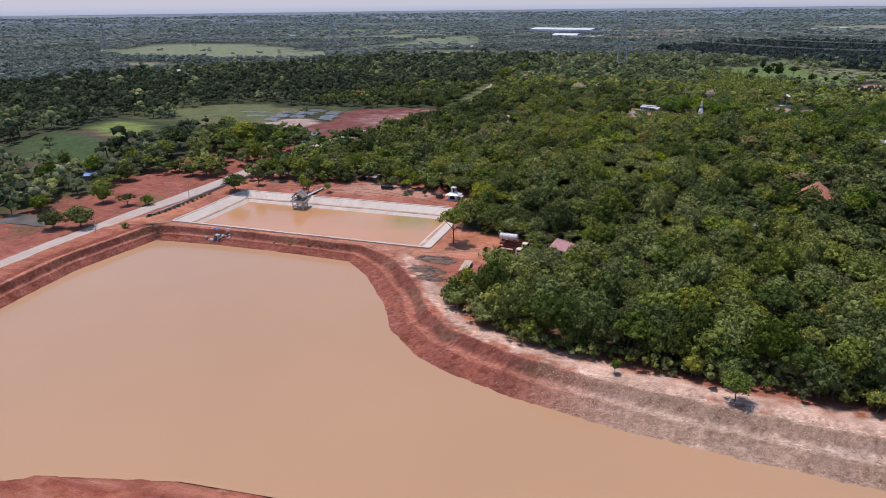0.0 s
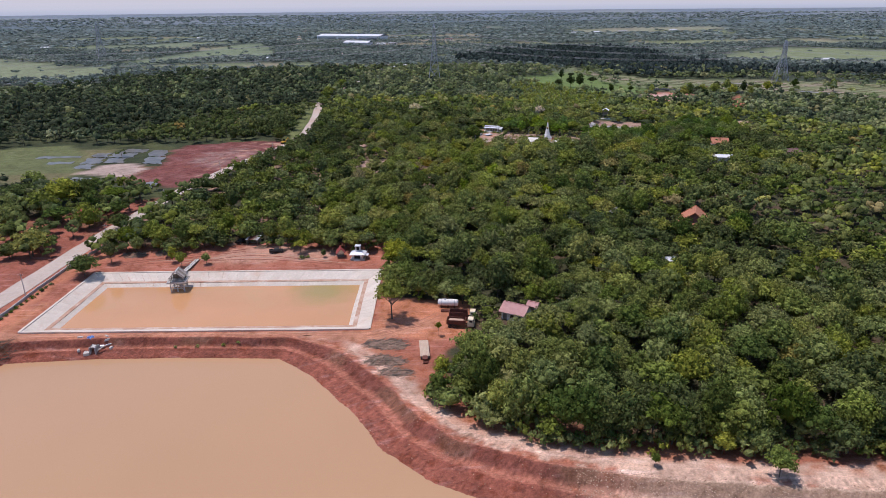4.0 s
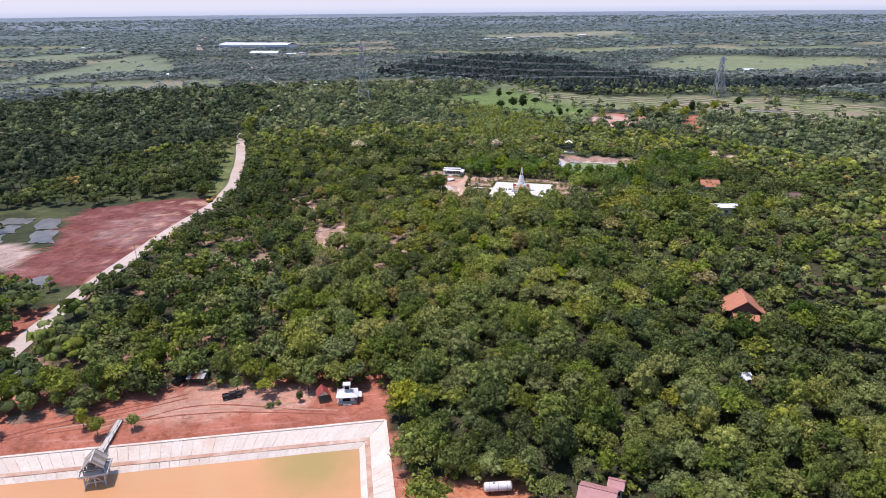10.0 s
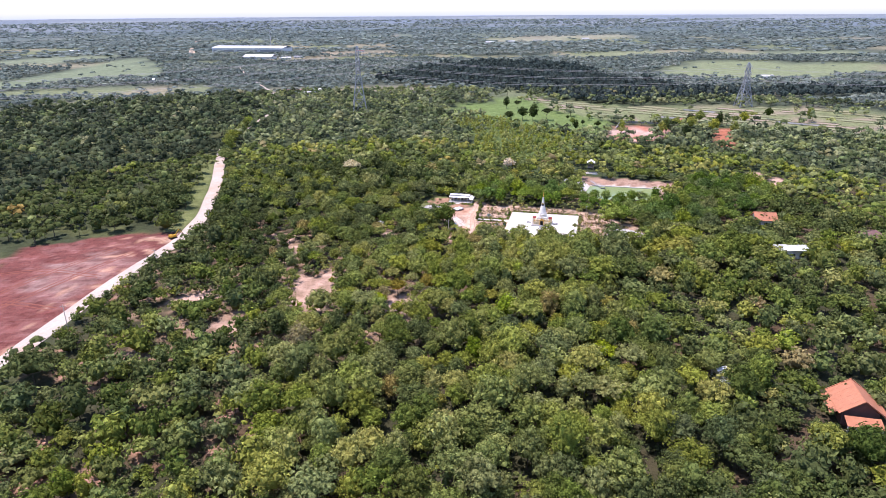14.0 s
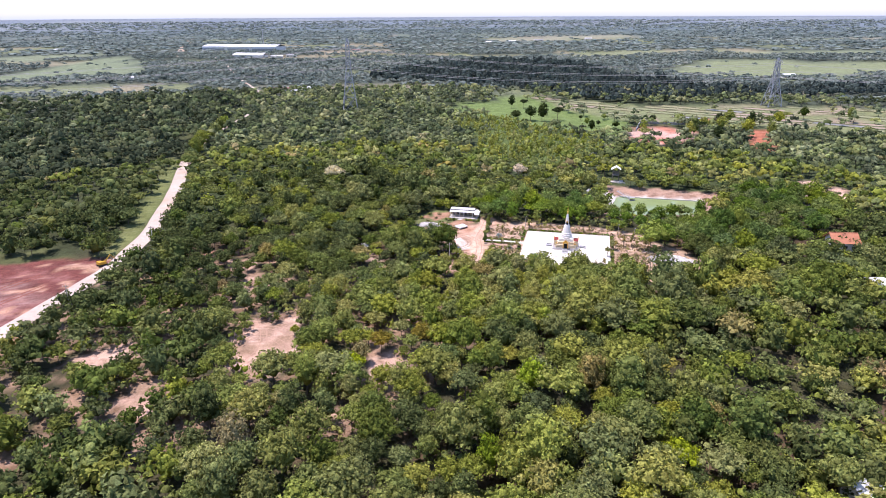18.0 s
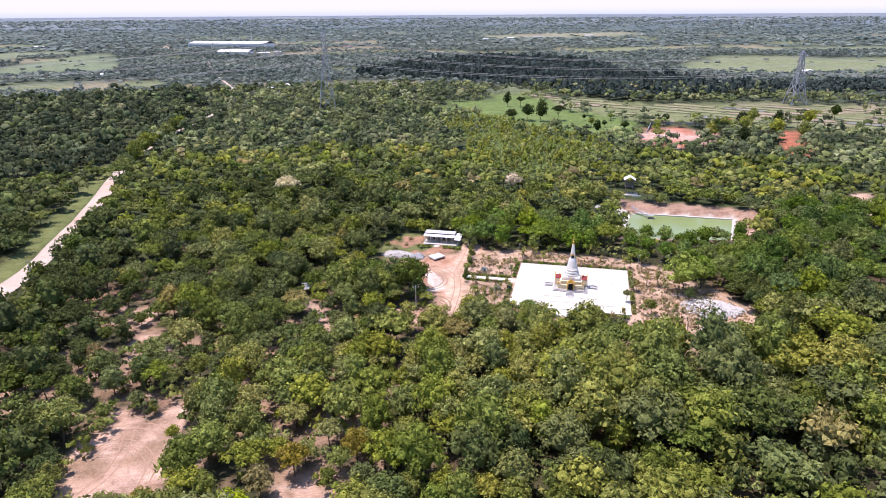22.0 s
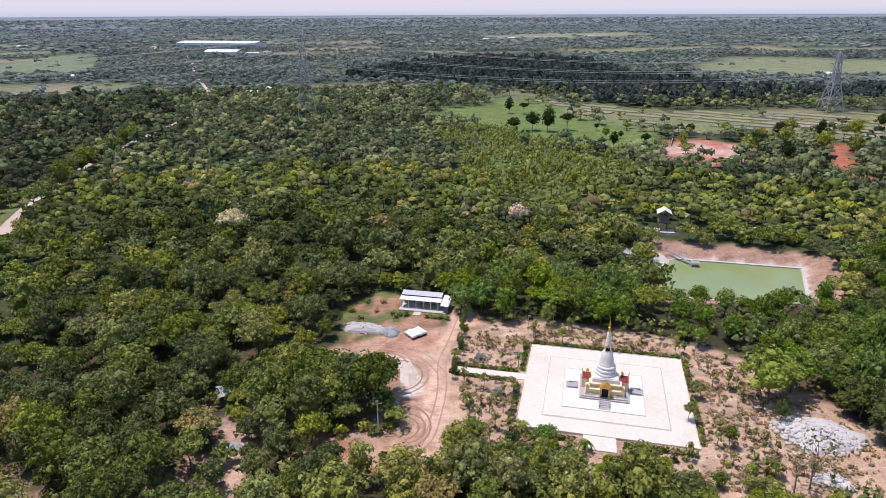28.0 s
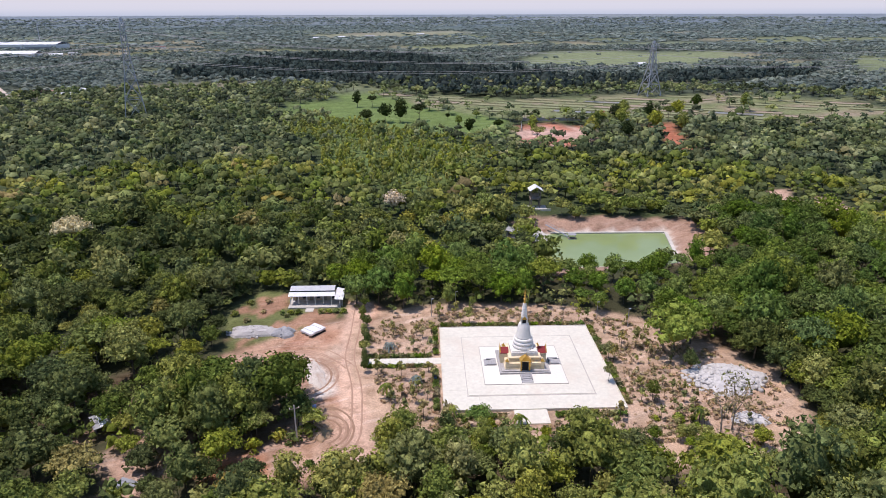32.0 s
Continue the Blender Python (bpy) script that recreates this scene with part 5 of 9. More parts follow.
planted("plantation", X, Y, R.uniform(0.9, 2.2, len(X)), R.uniform(1.0, 2.2, len(X)), np.clip(0.56 + 0.10 * ripple(X, Y, 40) + R.normal(size=len(X)) * 0.08, 0, 0.8), [tree_template(s_ + 250, 2) for s_ in range(5)], 9,
        "young plantation of slim bright green trees", [M_LEAF, M_BARK], sink=0.5)
X, Y, R = scatter(-1700, 1700, 200, 1900, 9.2, 14)
dA = line_dist(AXIS, X, Y)
ok = (dA >= 520) & (dA < 1300) & sector(X, Y, 0)
ok &= sd(DARK_WOOD, X, Y) > 0
X, Y = X[ok], Y[ok]
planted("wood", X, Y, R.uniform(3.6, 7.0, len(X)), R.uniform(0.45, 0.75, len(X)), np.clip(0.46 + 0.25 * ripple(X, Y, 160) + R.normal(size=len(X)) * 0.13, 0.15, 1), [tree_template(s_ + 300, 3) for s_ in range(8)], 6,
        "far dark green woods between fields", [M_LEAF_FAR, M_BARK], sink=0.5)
X, Y, R = scatter(-40, 630, 790, 1490, 7.4, 17, 1.0, 1.0)
ok = sd(DARK_WOOD, X, Y) + 7 * ripple(X, Y, 50) < 0
X, Y = X[ok], Y[ok]
# tone near 0: a dark wood, with cloud shade added in the leaf colour
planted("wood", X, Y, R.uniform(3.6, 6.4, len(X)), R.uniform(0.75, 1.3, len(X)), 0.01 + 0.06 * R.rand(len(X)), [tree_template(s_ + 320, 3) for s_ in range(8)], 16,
        "dark closed wood beyond the paddies, partly darkened in leaf colour for cloud shade", [M_LEAF_FAR, M_BARK], sink=0.5)
X, Y, R = scatter(-3200, 3200, 400, 4000, 27, 15, 1.0)
dA = line_dist(AXIS, X, Y)
ok = (dA >= 1300) & (dA < 3600) & (np.abs(np.degrees(np.arctan2(X + 20, Y))) < 52)
X, Y = X[ok], Y[ok]
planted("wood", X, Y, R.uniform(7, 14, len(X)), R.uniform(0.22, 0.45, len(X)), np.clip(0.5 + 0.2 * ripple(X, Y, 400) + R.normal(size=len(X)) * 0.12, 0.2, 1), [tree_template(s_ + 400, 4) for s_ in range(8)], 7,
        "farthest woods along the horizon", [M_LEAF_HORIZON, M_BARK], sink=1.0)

# ---- the lined pond ----
lining = thing("pond_lining", 0, 0, 0, 0, "pale cracked concrete slabs lining the sloping banks of the pond", "pond lining", kind="structure")
M_MUD = weathered("orange_mud", (0.56, 0.40, 0.29), (0.40, 0.22, 0.14), 0.3, 0.9, (0.64, 0.54, 0.44))
x0, x1, y0, y1 = P2
for side in range(4):
    L = (x1 - x0) if side % 2 == 0 else (y1 - y0)
    n = int(round(L / 2.6))
    for tier, (o0, z0, o1, z1) in enumerate(((0.0, -2.80, 4.3, -4.50), (5.3, -4.55, 8.2, -6.2))):
        for i in range(n):
            u = []
            for o, q in ((o0, i), (o0, i + 1), (o1, i + 1), (o1, i)):
                k = o + (L - 2 * o) * q / n + (0.03 if q == i else -0.03)
                u.append({0: (x0 + k, y0 + o), 1: (x1 - o, y0 + k), 2: (x1 - k, y1 - o), 3: (x0 + o, y1 - k)}[side])
            dz = 0.04 * math.sin(i * 12.9898 + side * 4 + tier)
            part("slab", Shape().slab((*u[0], z0 + dz), (*u[1], z0 + dz), (*u[2], z1 + dz), (*u[3], z1 + dz), 0.15), M_LINING, lining)
for side in range(4):
    ax, ay, cx_, cy_ = ((x0, y0, x1, y0), (x1, y0, x1, y1), (x1, y1, x0, y1), (x0, y1, x0, y0))[side]
    n = 14 if side % 2 == 0 else 7
    for i in range(n):
        q = (i + 0.5) / n
        L = math.hypot(cx_ - ax, cy_ - ay) / n
        part("coping", Shape().box((ax + (cx_ - ax) * q, ay + (cy_ - ay) * q, -3.45), (L - 0.04, 0.7, 0.72 + 0.03 * math.sin(i * 5 + side)), 90 * (side % 2)), M_LINING, lining)
s = Shape()
for side in range(4):
    o0, o1 = 4.2, 5.5
    c = [(x0, y0, 1, 1), (x1, y0, -1, 1), (x1, y1, -1, -1), (x0, y1, 1, -1)]
    a, b = c[side], c[(side + 1) % 4]
    s.slab((a[0] + a[2] * o0, a[1] + a[3] * o0, -4.47), (b[0] + b[2] * o0, b[1] + b[3] * o0, -4.47), (b[0] + b[2] * o1, b[1] + b[3] * o1, -4.53), (a[0] + a[2] * o1, a[1] + a[3] * o1, -4.53), 0.4)
part("ledge", s, M_MUD, lining, "orange mud washed over the ledge")


def bar(sh, a, b, w=0.12):
    return sh.rod(a, b, w / 2 * 1.2, n=4)


# ---- stilt pavilion in the lined pond, and its footbridge ----
M_OLD_BOARD = weathered("bleached_boards", (0.46, 0.42, 0.37), (0.32, 0.28, 0.24), 1.2, 0.9, (0.24, 0.19, 0.15))
hut = thing("stilt_pavilion", -132.6, 215.6, -2.2, 6, "unfinished grey wooden pavilion on stilts over the pond", "pavilion")
hut.scale = (1.12, 1.05, 1.0)
part("deck", Shape().box((0, 0, -0.18), (5.4, 5.2, 0.18)).box((0, -2.55, 0), (5.5, 0.12, 0.35)).box((0, 2.55, 0), (5.5, 0.12, 0.35)).box((-2.65, 0, 0), (0.12, 5.0, 0.35)).box((2.65, 0, 0), (0.12, 5.0, 0.35)), M_CONCRETE, hut)
for px in (-1.9, 0, 1.9):
    for py in (-1.9, 1.9):
        part("stilt", Shape().box((px, py, -4.6), (0.28, 0.28, 4.42)), M_CONCRETE, hut)
for py in (-1.9, 1.9):
    part("brace", bar(bar(Shape(), (-1.9, py, -3.0), (0, py, -0.4), 0.18), (1.9, py, -3.0), (0, py, -0.4), 0.18), M_CONCRETE, hut)
    part("beam", Shape().box((0, py, -2.2), (4.0, 0.18, 0.2)), M_CONCRETE, hut)
for px in (-1.8, 1.8):
    part("beam", Shape().box((px, 0, -2.2), (0.18, 4.0, 0.2)), M_CONCRETE, hut)
    for py in (-1.7, 0, 1.7):
        part("post", Shape().box((px, py, 0), (0.16, 0.16, 1.7)), M_WOOD, hut)
for px in (-1.8, 1.8):
    part("rail", Shape().box((px, 0, 0.75), (0.08, 3.4, 0.1)), M_WOOD, hut)
part("rail", Shape().box((0, -1.7, 0.75), (3.6, 0.08, 0.1)), M_WOOD, hut)
part("wall_panel", Shape().box((0, 1.7, 0), (3.5, 0.08, 1.5)), M_WOOD, hut, "weathered board wall")
for sx in (-1, 1):
    for i in range(4):
        ya, yb = -2.3 + i * 1.16, -2.3 + (i + 1) * 1.16 - 0.05
        part("roof_sheet", Shape().slab((sx * 2.15, ya, 1.45), (sx * 2.15, yb, 1.45), (0.03 * sx, yb, 3.7), (0.03 * sx, ya, 3.7), 0.06),
             M_OLD_BOARD if i % 2 else M_WOOD, hut)
part("ridge_cap", Shape().box((0, 0, 3.66), (0.3, 4.8, 0.12)), M_CONCRETE, hut)
for py in (-2.25, 2.3):
    part("barge_board", bar(bar(Shape(), (-2.25, py, 1.4), (0, py, 3.8), 0.2), (2.25, py, 1.4), (0, py, 3.8), 0.2), M_OLD_BOARD, hut)
    part("gable_lattice", bar(bar(bar(bar(Shape(), (-1.2, py, 1.6), (-1.2, py, 2.5)), (0, py, 1.6), (0, py, 3.6)), (1.2, py, 1.6), (1.2, py, 2.5)), (-1.9, py, 1.75), (1.9, py, 1.75)), M_WOOD, hut)
bridge = thing("footbridge", -133.4, 225.5, -2.45, -3, "narrow pale plank footbridge from the bank to the pavilion", "footbridge")
for i in range(22):
    part("plank", Shape().box((0.02 * math.sin(i * 7), -9.4 + i * 0.86, 0.0 + i * 0.012), (1.5, 0.82, 0.1)), M_CONCRETE, bridge)
for sx in (-0.72, 0.72):
    part("stringer", Shape().slab((sx - 0.06, -9.8, -0.02), (sx + 0.06, -9.8, -0.02), (sx + 0.06, 9.4, 0.22), (sx - 0.06, 9.4, 0.22), 0.18), M_WOOD, bridge)
    part("handrail", bar(Shape(), (sx, -9.6, 0.85), (sx, 9.2, 1.05), 0.08), M_WOOD, bridge)
    for i in range(7):
        part("baluster", Shape().box((sx, -9.2 + i * 3, -1.4 if i < 4 else -0.3), (0.1, 0.1, 2.3 if i < 4 else 1.25)), M_WOOD, bridge)

# ---- white shrine and huts north of the pond ----
zz = zat(-75.5, 235)
shrine = thing("shrine", -75.3, 235.2, zz, -4, "small white shrine with a raised lantern roof on a stepped base", "shrine")
shrine.scale = (0.86, 0.86, 0.9)
part("plinth", Shape().box((0, 0, -0.2), (6.0, 4.8, 0.6)), M_CONCRETE, shrine)
part("body", Shape().box((0, 0.2, 0.4), (4.4, 3.4, 1.9)), M_WHITE, shrine)
part("doorway", Shape().box((-0.2, -1.52, 0.4), (2.4, 0.1, 1.5)), M_DARK, shrine, "dark open doorway")
part("roof", Shape().box((0, 0, 2.3), (6.4, 5.2, 0.9), taper=0.42), M_ROOF_WHITE, shrine, "white flared metal roof")
part("eaves", Shape().box((0, 0, 2.14), (6.6, 5.4, 0.14)), M_ROOF_WHITE, shrine)
for px in (-0.85, 0.85):
    for py in (-0.7, 0.7):
        part("post", Shape().box((px, py, 3.1), (0.22, 0.22, 2.2)), M_WHITE, shrine)
part("lantern_panel", Shape().box((0, 0.55, 3.1), (1.5, 0.1, 2.0)), M_DARK, shrine)
part("lantern_roof", Shape().box((0, 0, 5.25), (2.5, 2.1, 0.3), taper=0.9), M_ROOF_WHITE, shrine)
part("step", Shape().box((0, -2.75, -0.2), (2.6, 0.7, 0.3)), M_CONCRETE, shrine)
for name, dx, r in (("side_canopy", 3.4, 1.9),):
    part(name, Shape().slab((2.1, -1.6, 2.2), (4.4, -1.6, 1.7), (4.4, 1.4, 1.7), (2.1, 1.4, 2.2), 0.08), M_ROOF_WHITE, shrine)
    for py in (-1.4, 1.2):
        part("canopy_post", Shape().box((4.2, py, -0.1), (0.1, 0.1, 1.8)), M_METAL, shrine)
rh = thing("garden_hut", -81.8, 236.6, zat(-81.8, 236.6), 12, "tiny hut with a steep faded red roof under the trees", "hut")
for px in (-1.1, 1.1):
    for py in (-1.1, 1.1):
        part("post", Shape().box((px, py, -0.2), (0.16, 0.16, 2.0)), M_WOOD, rh)
part("floor", Shape().box((0, 0, 0.3), (2.6, 2.6, 0.12)), M_WOOD, rh)
part("back_wall", Shape().box((0, 1.12, 0.4), (2.3, 0.1, 1.4)), M_CREAM, rh)
M_ROOF_RED = weathered("red_roof", (0.36, 0.08, 0.07), (0.28, 0.06, 0.05), 0.8, 0.6)
for sx in (-1, 1):
    part("roof_slope", Shape().slab((sx * 1.7, -1.7, 1.7), (sx * 1.7, 1.7, 1.7), (0, 1.7, 3.6), (0, -1.7, 3.6), 0.1), M_ROOF_RED, rh)
part("gable", Shape().add([(-1.4, -1.4, 1.8), (1.4, -1.4, 1.8), (0, -1.4, 3.4), (-1.4, -1.3, 1.8), (1.4, -1.3, 1.8), (0, -1.3, 3.4)], [(0, 1, 2), (5, 4, 3), (0, 3, 4, 1), (1, 4, 5, 2), (2, 5, 3, 0)]), M_CREAM, rh)


def shack(x, y, rz, w, d, h, roofs, label, name="shed"):
    """A lean-to of posts under loose roof sheets."""
    ob = thing(name, x, y, zat(x, y), rz, label, "shed")
    for px in (-w / 2 + 0.15, w / 2 - 0.15):
        for py, ph in ((-d / 2 + 0.15, h), (d / 2 - 0.15, h + 0.6)):
            part("post", Shape().box((px, py, -0.3), (0.14, 0.14, ph + 0.25)), M_WOOD, ob)
    n = max(2, int(w / 0.9))
    for i in range(n):
        xa, xb = -w / 2 - 0.2 + (w + 0.4) * i / n, -w / 2 - 0.2 + (w + 0.4) * (i + 1) / n - 0.03
        dz = 0.04 * (i % 2)
        part("roof_sheet", Shape().slab((xa, -d / 2 - 0.3, h + dz), (xb, -d / 2 - 0.3, h + dz), (xb, d / 2 + 0.3, h + 0.65 + dz), (xa, d / 2 + 0.3, h + 0.65 + dz), 0.04), roofs[i % len(roofs)], ob)
    part("back_wall", Shape().box((0, d / 2 - 0.1, 0), (w - 0.3, 0.06, h + 0.3)), M_WOOD, ob)
    part("side_wall", Shape().box((-w / 2 + 0.12, 0, 0), (0.06, d - 0.4, h - 0.1)), M_WOOD, ob)
    part("bench", Shape().box((0, 0.3, 0.4), (w - 1.0, 0.7, 0.1)), M_WOOD, ob)
    return ob


shack(-116.5, 249.5, -8, 4.6, 3.4, 2.2, (M_ROOF_GREY, M_RUST, M_RUST, M_WOOD), "patched shed with rusty and grey tin roof sheets")


def car(x, y, rz, colour, label, pickup=True):
    ob = thing("pickup_truck" if pickup else "car", x, y, zat(x, y), rz, label, "car")
    body = part("body", Shape().box((0, 0, 0.45), (4.9, 1.75, 0.5)).box((1.75, 0, 0.95), (1.35, 1.65, 0.12)), colour, ob)
    part("cabin", Shape().box((0.25, 0, 0.95), (2.2, 1.65, 0.75), taper=0.78), colour, ob)
    part("windscreen", Shape().slab((1.36, -0.7, 1.0), (1.36, 0.7, 1.0), (1.08, 0.62, 1.62), (1.08, -0.62, 1.62), 0.03), M_GLASS, body)
    for sy in (-1, 1):
        part("side_window", Shape().slab((-0.6, sy * 0.80, 1.1), (1.0, sy * 0.80, 1.1), (0.8, sy * 0.70, 1.6), (-0.5, sy * 0.70, 1.6), 0.03), M_GLASS, body)
        part("headlight", Shape().box((2.43, sy * 0.65, 0.72), (0.06, 0.3, 0.14)), M_WHITE, body)
    part("cargo_bed", Shape().box((-1.65, 0.8, 0.95), (1.6, 0.08, 0.35)).box((-1.65, -0.8, 0.95), (1.6, 0.08, 0.35)).box((-2.42, 0, 0.95), (0.08, 1.6, 0.35)), colour, ob)
    for px in (-1.55, 1.55):
        for sy in (-0.8, 0.8):
            w = part("wheel", Shape().rod((px, sy - 0.1, 0.36), (px, sy + 0.1, 0.36), 0.36, n=12), M_BLACK, ob)
            part("rim", Shape().rod((px, sy - 0.11, 0.36), (px, sy + 0.11, 0.36), 0.2, n=8), M_METAL, w)
    return ob


car(-106.0, 240.5, 15, M_BLACK, "black pickup truck loaded with gear on bare earth")
car(-140.5, 252.5, 35, M_BLACK, "dark pickup truck parked under the trees")
car(-121.5, 250.5, 65, M_BLACK, "dark pickup truck parked under trees beside a shed")
car(-142.5, 251.0, 60, M_GREY, "dark grey pickup truck parked between trees")

# ---- lorry park by the pond ----


def dump_truck(x, y, rz, load, label):
    ob = thing("dump_truck", x, y, zat(x, y), rz, label, "truck", "dump trucks in the clearing")
    part("chassis", Shape().box((0.2, 0.45, 0.75), (7.4, 0.2, 0.3)).box((0.2, -0.45, 0.75), (7.4, 0.2, 0.3)), M_BLACK, ob)
    cab = part("cab", Shape().box((3.1, 0, 0.8), (1.9, 2.4, 1.1)).box((3.0, 0, 1.9), (1.7, 2.3, 0.95), taper=0.88), M_CREAM, ob)
    part("windscreen", Shape().slab((4.02, -1.0, 1.95), (4.02, 1.0, 1.95), (3.8, 0.95, 2.7), (3.8, -0.95, 2.7), 0.04), M_GLASS, cab)
    for sy in (-1, 1):
        part("side_window", Shape().box((3.1, sy * 1.12, 2.0), (0.9, 0.06, 0.55)), M_GLASS, cab)
        part("mirror", Shape().box((4.0, sy * 1.4, 1.9), (0.12, 0.12, 0.5)), M_BLACK, cab)
        part("headlight", Shape().box((4.06, sy * 0.85, 0.95), (0.06, 0.35, 0.2)), M_WHITE, cab)
    part("bumper", Shape().box((4.12, 0, 0.5), (0.2, 2.4, 0.35)), M_BLACK, cab)
    bed = part("tipper_body", Shape().box((-1.1, 0, 1.15), (5.3, 2.4, 0.15)).box((-1.1, 1.15, 1.3), (5.3, 0.1, 1.15)).box((-1.1, -1.15, 1.3), (5.3, 0.1, 1.15)).box((1.5, 0, 1.3), (0.1, 2.2, 1.45)).box((-3.7, 0, 1.3), (0.1, 2.2, 1.1)), M_RUST, ob, "rusty dark red tipper body")
    for i in range(6):
        for sy in (-1, 1):
            part("stake", Shape().box((-3.4 + i * 0.92, sy * 1.24, 1.2), (0.12, 0.1, 1.3)), M_RUST, bed)
    if load:
        part("load", Shape().box((-1.1, 0, 1.3), (5.0, 2.1, 0.8), taper=0.75), M_MUD, bed)
    for px in (3.1, -1.6, -2.8):
        for sy in (-1.0, 1.0):
            w = part("wheel", Shape().rod((px, sy - 0.18, 0.5), (px, sy + 0.18, 0.5), 0.5, n=14), M_BLACK, ob)
            part("hub", Shape().rod((px, sy - 0.2, 0.5), (px, sy + 0.2, 0.5), 0.25, n=8), M_RUST, w)
    part("mudguard", Shape().box((-2.2, 1.0, 1.04), (2.6, 0.5, 0.06)).box((-2.2, -1.0, 1.04), (2.6, 0.5, 0.06)), M_BLACK, ob)
    return ob


dump_truck(-40.4, 181.6, -8, True, "dark dump truck with a rusty tipper, parked on red earth")
dump_truck(-39.6, 186.4, -8, False, "empty rust-brown dump truck backed in beside another")
zz = zat(-44, 194)
tank = thing("water_tank", -43.6, 194.3, zz, -4, "long white cylindrical steel tank lying on cradles", "tank")
part("shell", Shape().rod((-2.8, 0, 1.55), (2.8, 0, 1.55), 1.0, n=20), M_WHITE, tank, smooth=False)
for sx in (-1, 1):
    part("dished_end", Shape().rod((sx * 2.8, 0, 1.55), (sx * 3.05, 0, 1.55), 0.98, 0.6, n=20), M_WHITE, tank)
for px in (-1.9, 0, 1.9):
    part("band", Shape().rod((px - 0.05, 0, 1.55), (px + 0.05, 0, 1.55), 1.03, n=20), M_METAL, tank)
    part("cradle", Shape().box((px, 0, 0), (0.35, 1.9, 0.75)), M_RUST, tank)
part("hatch", Shape().rod((-0.9, 0, 2.5), (-0.9, 0, 2.75), 0.3, n=12), M_METAL, tank)
part("ladder", bar(bar(bar(bar(bar(Shape(), (-3.15, -0.2, 0.2), (-3.0, -0.2, 2.5), 0.06), (-3.15, 0.2, 0.2), (-3.0, 0.2, 2.5), 0.06), (-3.1, -0.2, 0.8), (-3.1, 0.2, 0.8), 0.05), (-3.08, -0.2, 1.3), (-3.08, 0.2, 1.3), 0.05), (-3.05, -0.2, 1.8), (-3.05, 0.2, 1.8), 0.05), M_METAL, tank)
for i in range(3):
    b = thing("steel_beam", -43.2, 191.6 - i * 0.55, zat(-43, 191), -5, "rusty steel beam lying on red earth beside the tank", "beam", "steel beams beside the tank")
    part("flange", Shape().box((0, 0, 0.02), (5.2, 0.3, 0.05)).box((0, 0, 0.36), (5.2, 0.3, 0.05)), M_RUST, b)
    part("web", Shape().box((0, 0, 0.07), (5.2, 0.06, 0.29)), M_RUST, b)

tr = thing("flatbed_trailer", -50.2, 167.3, zat(-50, 167), 4, "long flatbed trailer with a worn plank deck", "trailer")
for i in range(7):
    part("deck_board", Shape().box((-1.05 + i * 0.35, 0.6, 0.95), (0.33, 8.4, 0.1)), M_SAND, tr)
part("frame", Shape().box((-0.6, 0, 0.65), (0.2, 9.6, 0.3)).box((0.6, 0, 0.65), (0.2, 9.6, 0.3)), M_RUST, tr)
part("gooseneck", Shape().box((0, -4.6, 0.9), (1.1, 1.9, 0.35)).box((0, -5.5, 0.3), (0.3, 1.0, 0.25)), M_RUST, tr)
part("coupling", Shape().box((0, -5.9, 0.2), (1.2, 0.5, 0.4)), M_RUST, tr)
for py in (-3.6, 3.4, 4.3):
    for sx in (-0.95, 0.95):
        part("wheel", Shape().rod((sx - 0.15, py, 0.45), (sx + 0.15, py, 0.45), 0.45, n=12), M_BLACK, tr)

# ---- heaps of cleared brushwood ----


def brush_heap(x, y, r, n, label, lying=0.25, mat=M_TWIG, length=(1.2, 3.2), category="brush heap"):
    ob = thing("brush_heap", x, y, zat(x, y), 0, label, category)
    R = random.Random(int(x * 7 + y))
    if mat is M_TWIG:
        s_, m = Shape(), 22
        rings = [(1.0, -0.12), (0.8, 0.10), (0.5, 0.28), (0.2, 0.36)]
        for q, h in rings:
            for i in range(m):
                a, k = 6.283 * i / m, q * r * R.uniform(0.8, 1.12)
                px, py = k * math.cos(a), k * math.sin(a) * 0.6
                s_.v.append((px, py, zat(x + px, y + py) - zat(x, y) + h * R.uniform(0.6, 1.3)))
        s_.f = [(k * m + i, k * m + (i + 1) % m, (k + 1) * m + (i + 1) % m, (k + 1) * m + i) for k in range(3) for i in range(m)] + [tuple(range(3 * m, 4 * m))]
        part("litter", s_, M_LITTER, ob, "brown bark and leaf litter")
    for i in range(n):
        a, q = R.uniform(0, 6.28), r * math.sqrt(R.random())
        cx, cy = q * math.cos(a), q * math.sin(a) * 0.6
        b, L = R.gauss(0.6, 0.8), R.uniform(*length) / 2
        z = zat(x + cx, y + cy) - zat(x, y) + max(0.05, (1 - q / r) * 0.9 * R.random())
        dx, dy, dz = L * math.cos(b), L * math.sin(b), L * lying * R.uniform(-1, 1)
        w = R.uniform(0.03, 0.09)
        part("branch", Shape().rod((cx - dx, cy - dy, z - dz * 0.3), (cx + dx, cy + dy, z + abs(dz)), w, w * 0.5, 4), mat, ob)
    return ob


brush_heap(-60.5, 171.5, 6.0, 190, "grey heap of cut branches and roots on red earth")
brush_heap(-60.0, 162.0, 5.5, 190, "low spread of dry grey brushwood")
brush_heap(-57.0, 156.0, 4.2, 130, "low spread of dry grey brushwood by the track")
brush_heap(-163.0, 171.8, 4.5, 40, "stack of dark thin logs beside the bank road", 0.05, M_BARK, (4, 7))
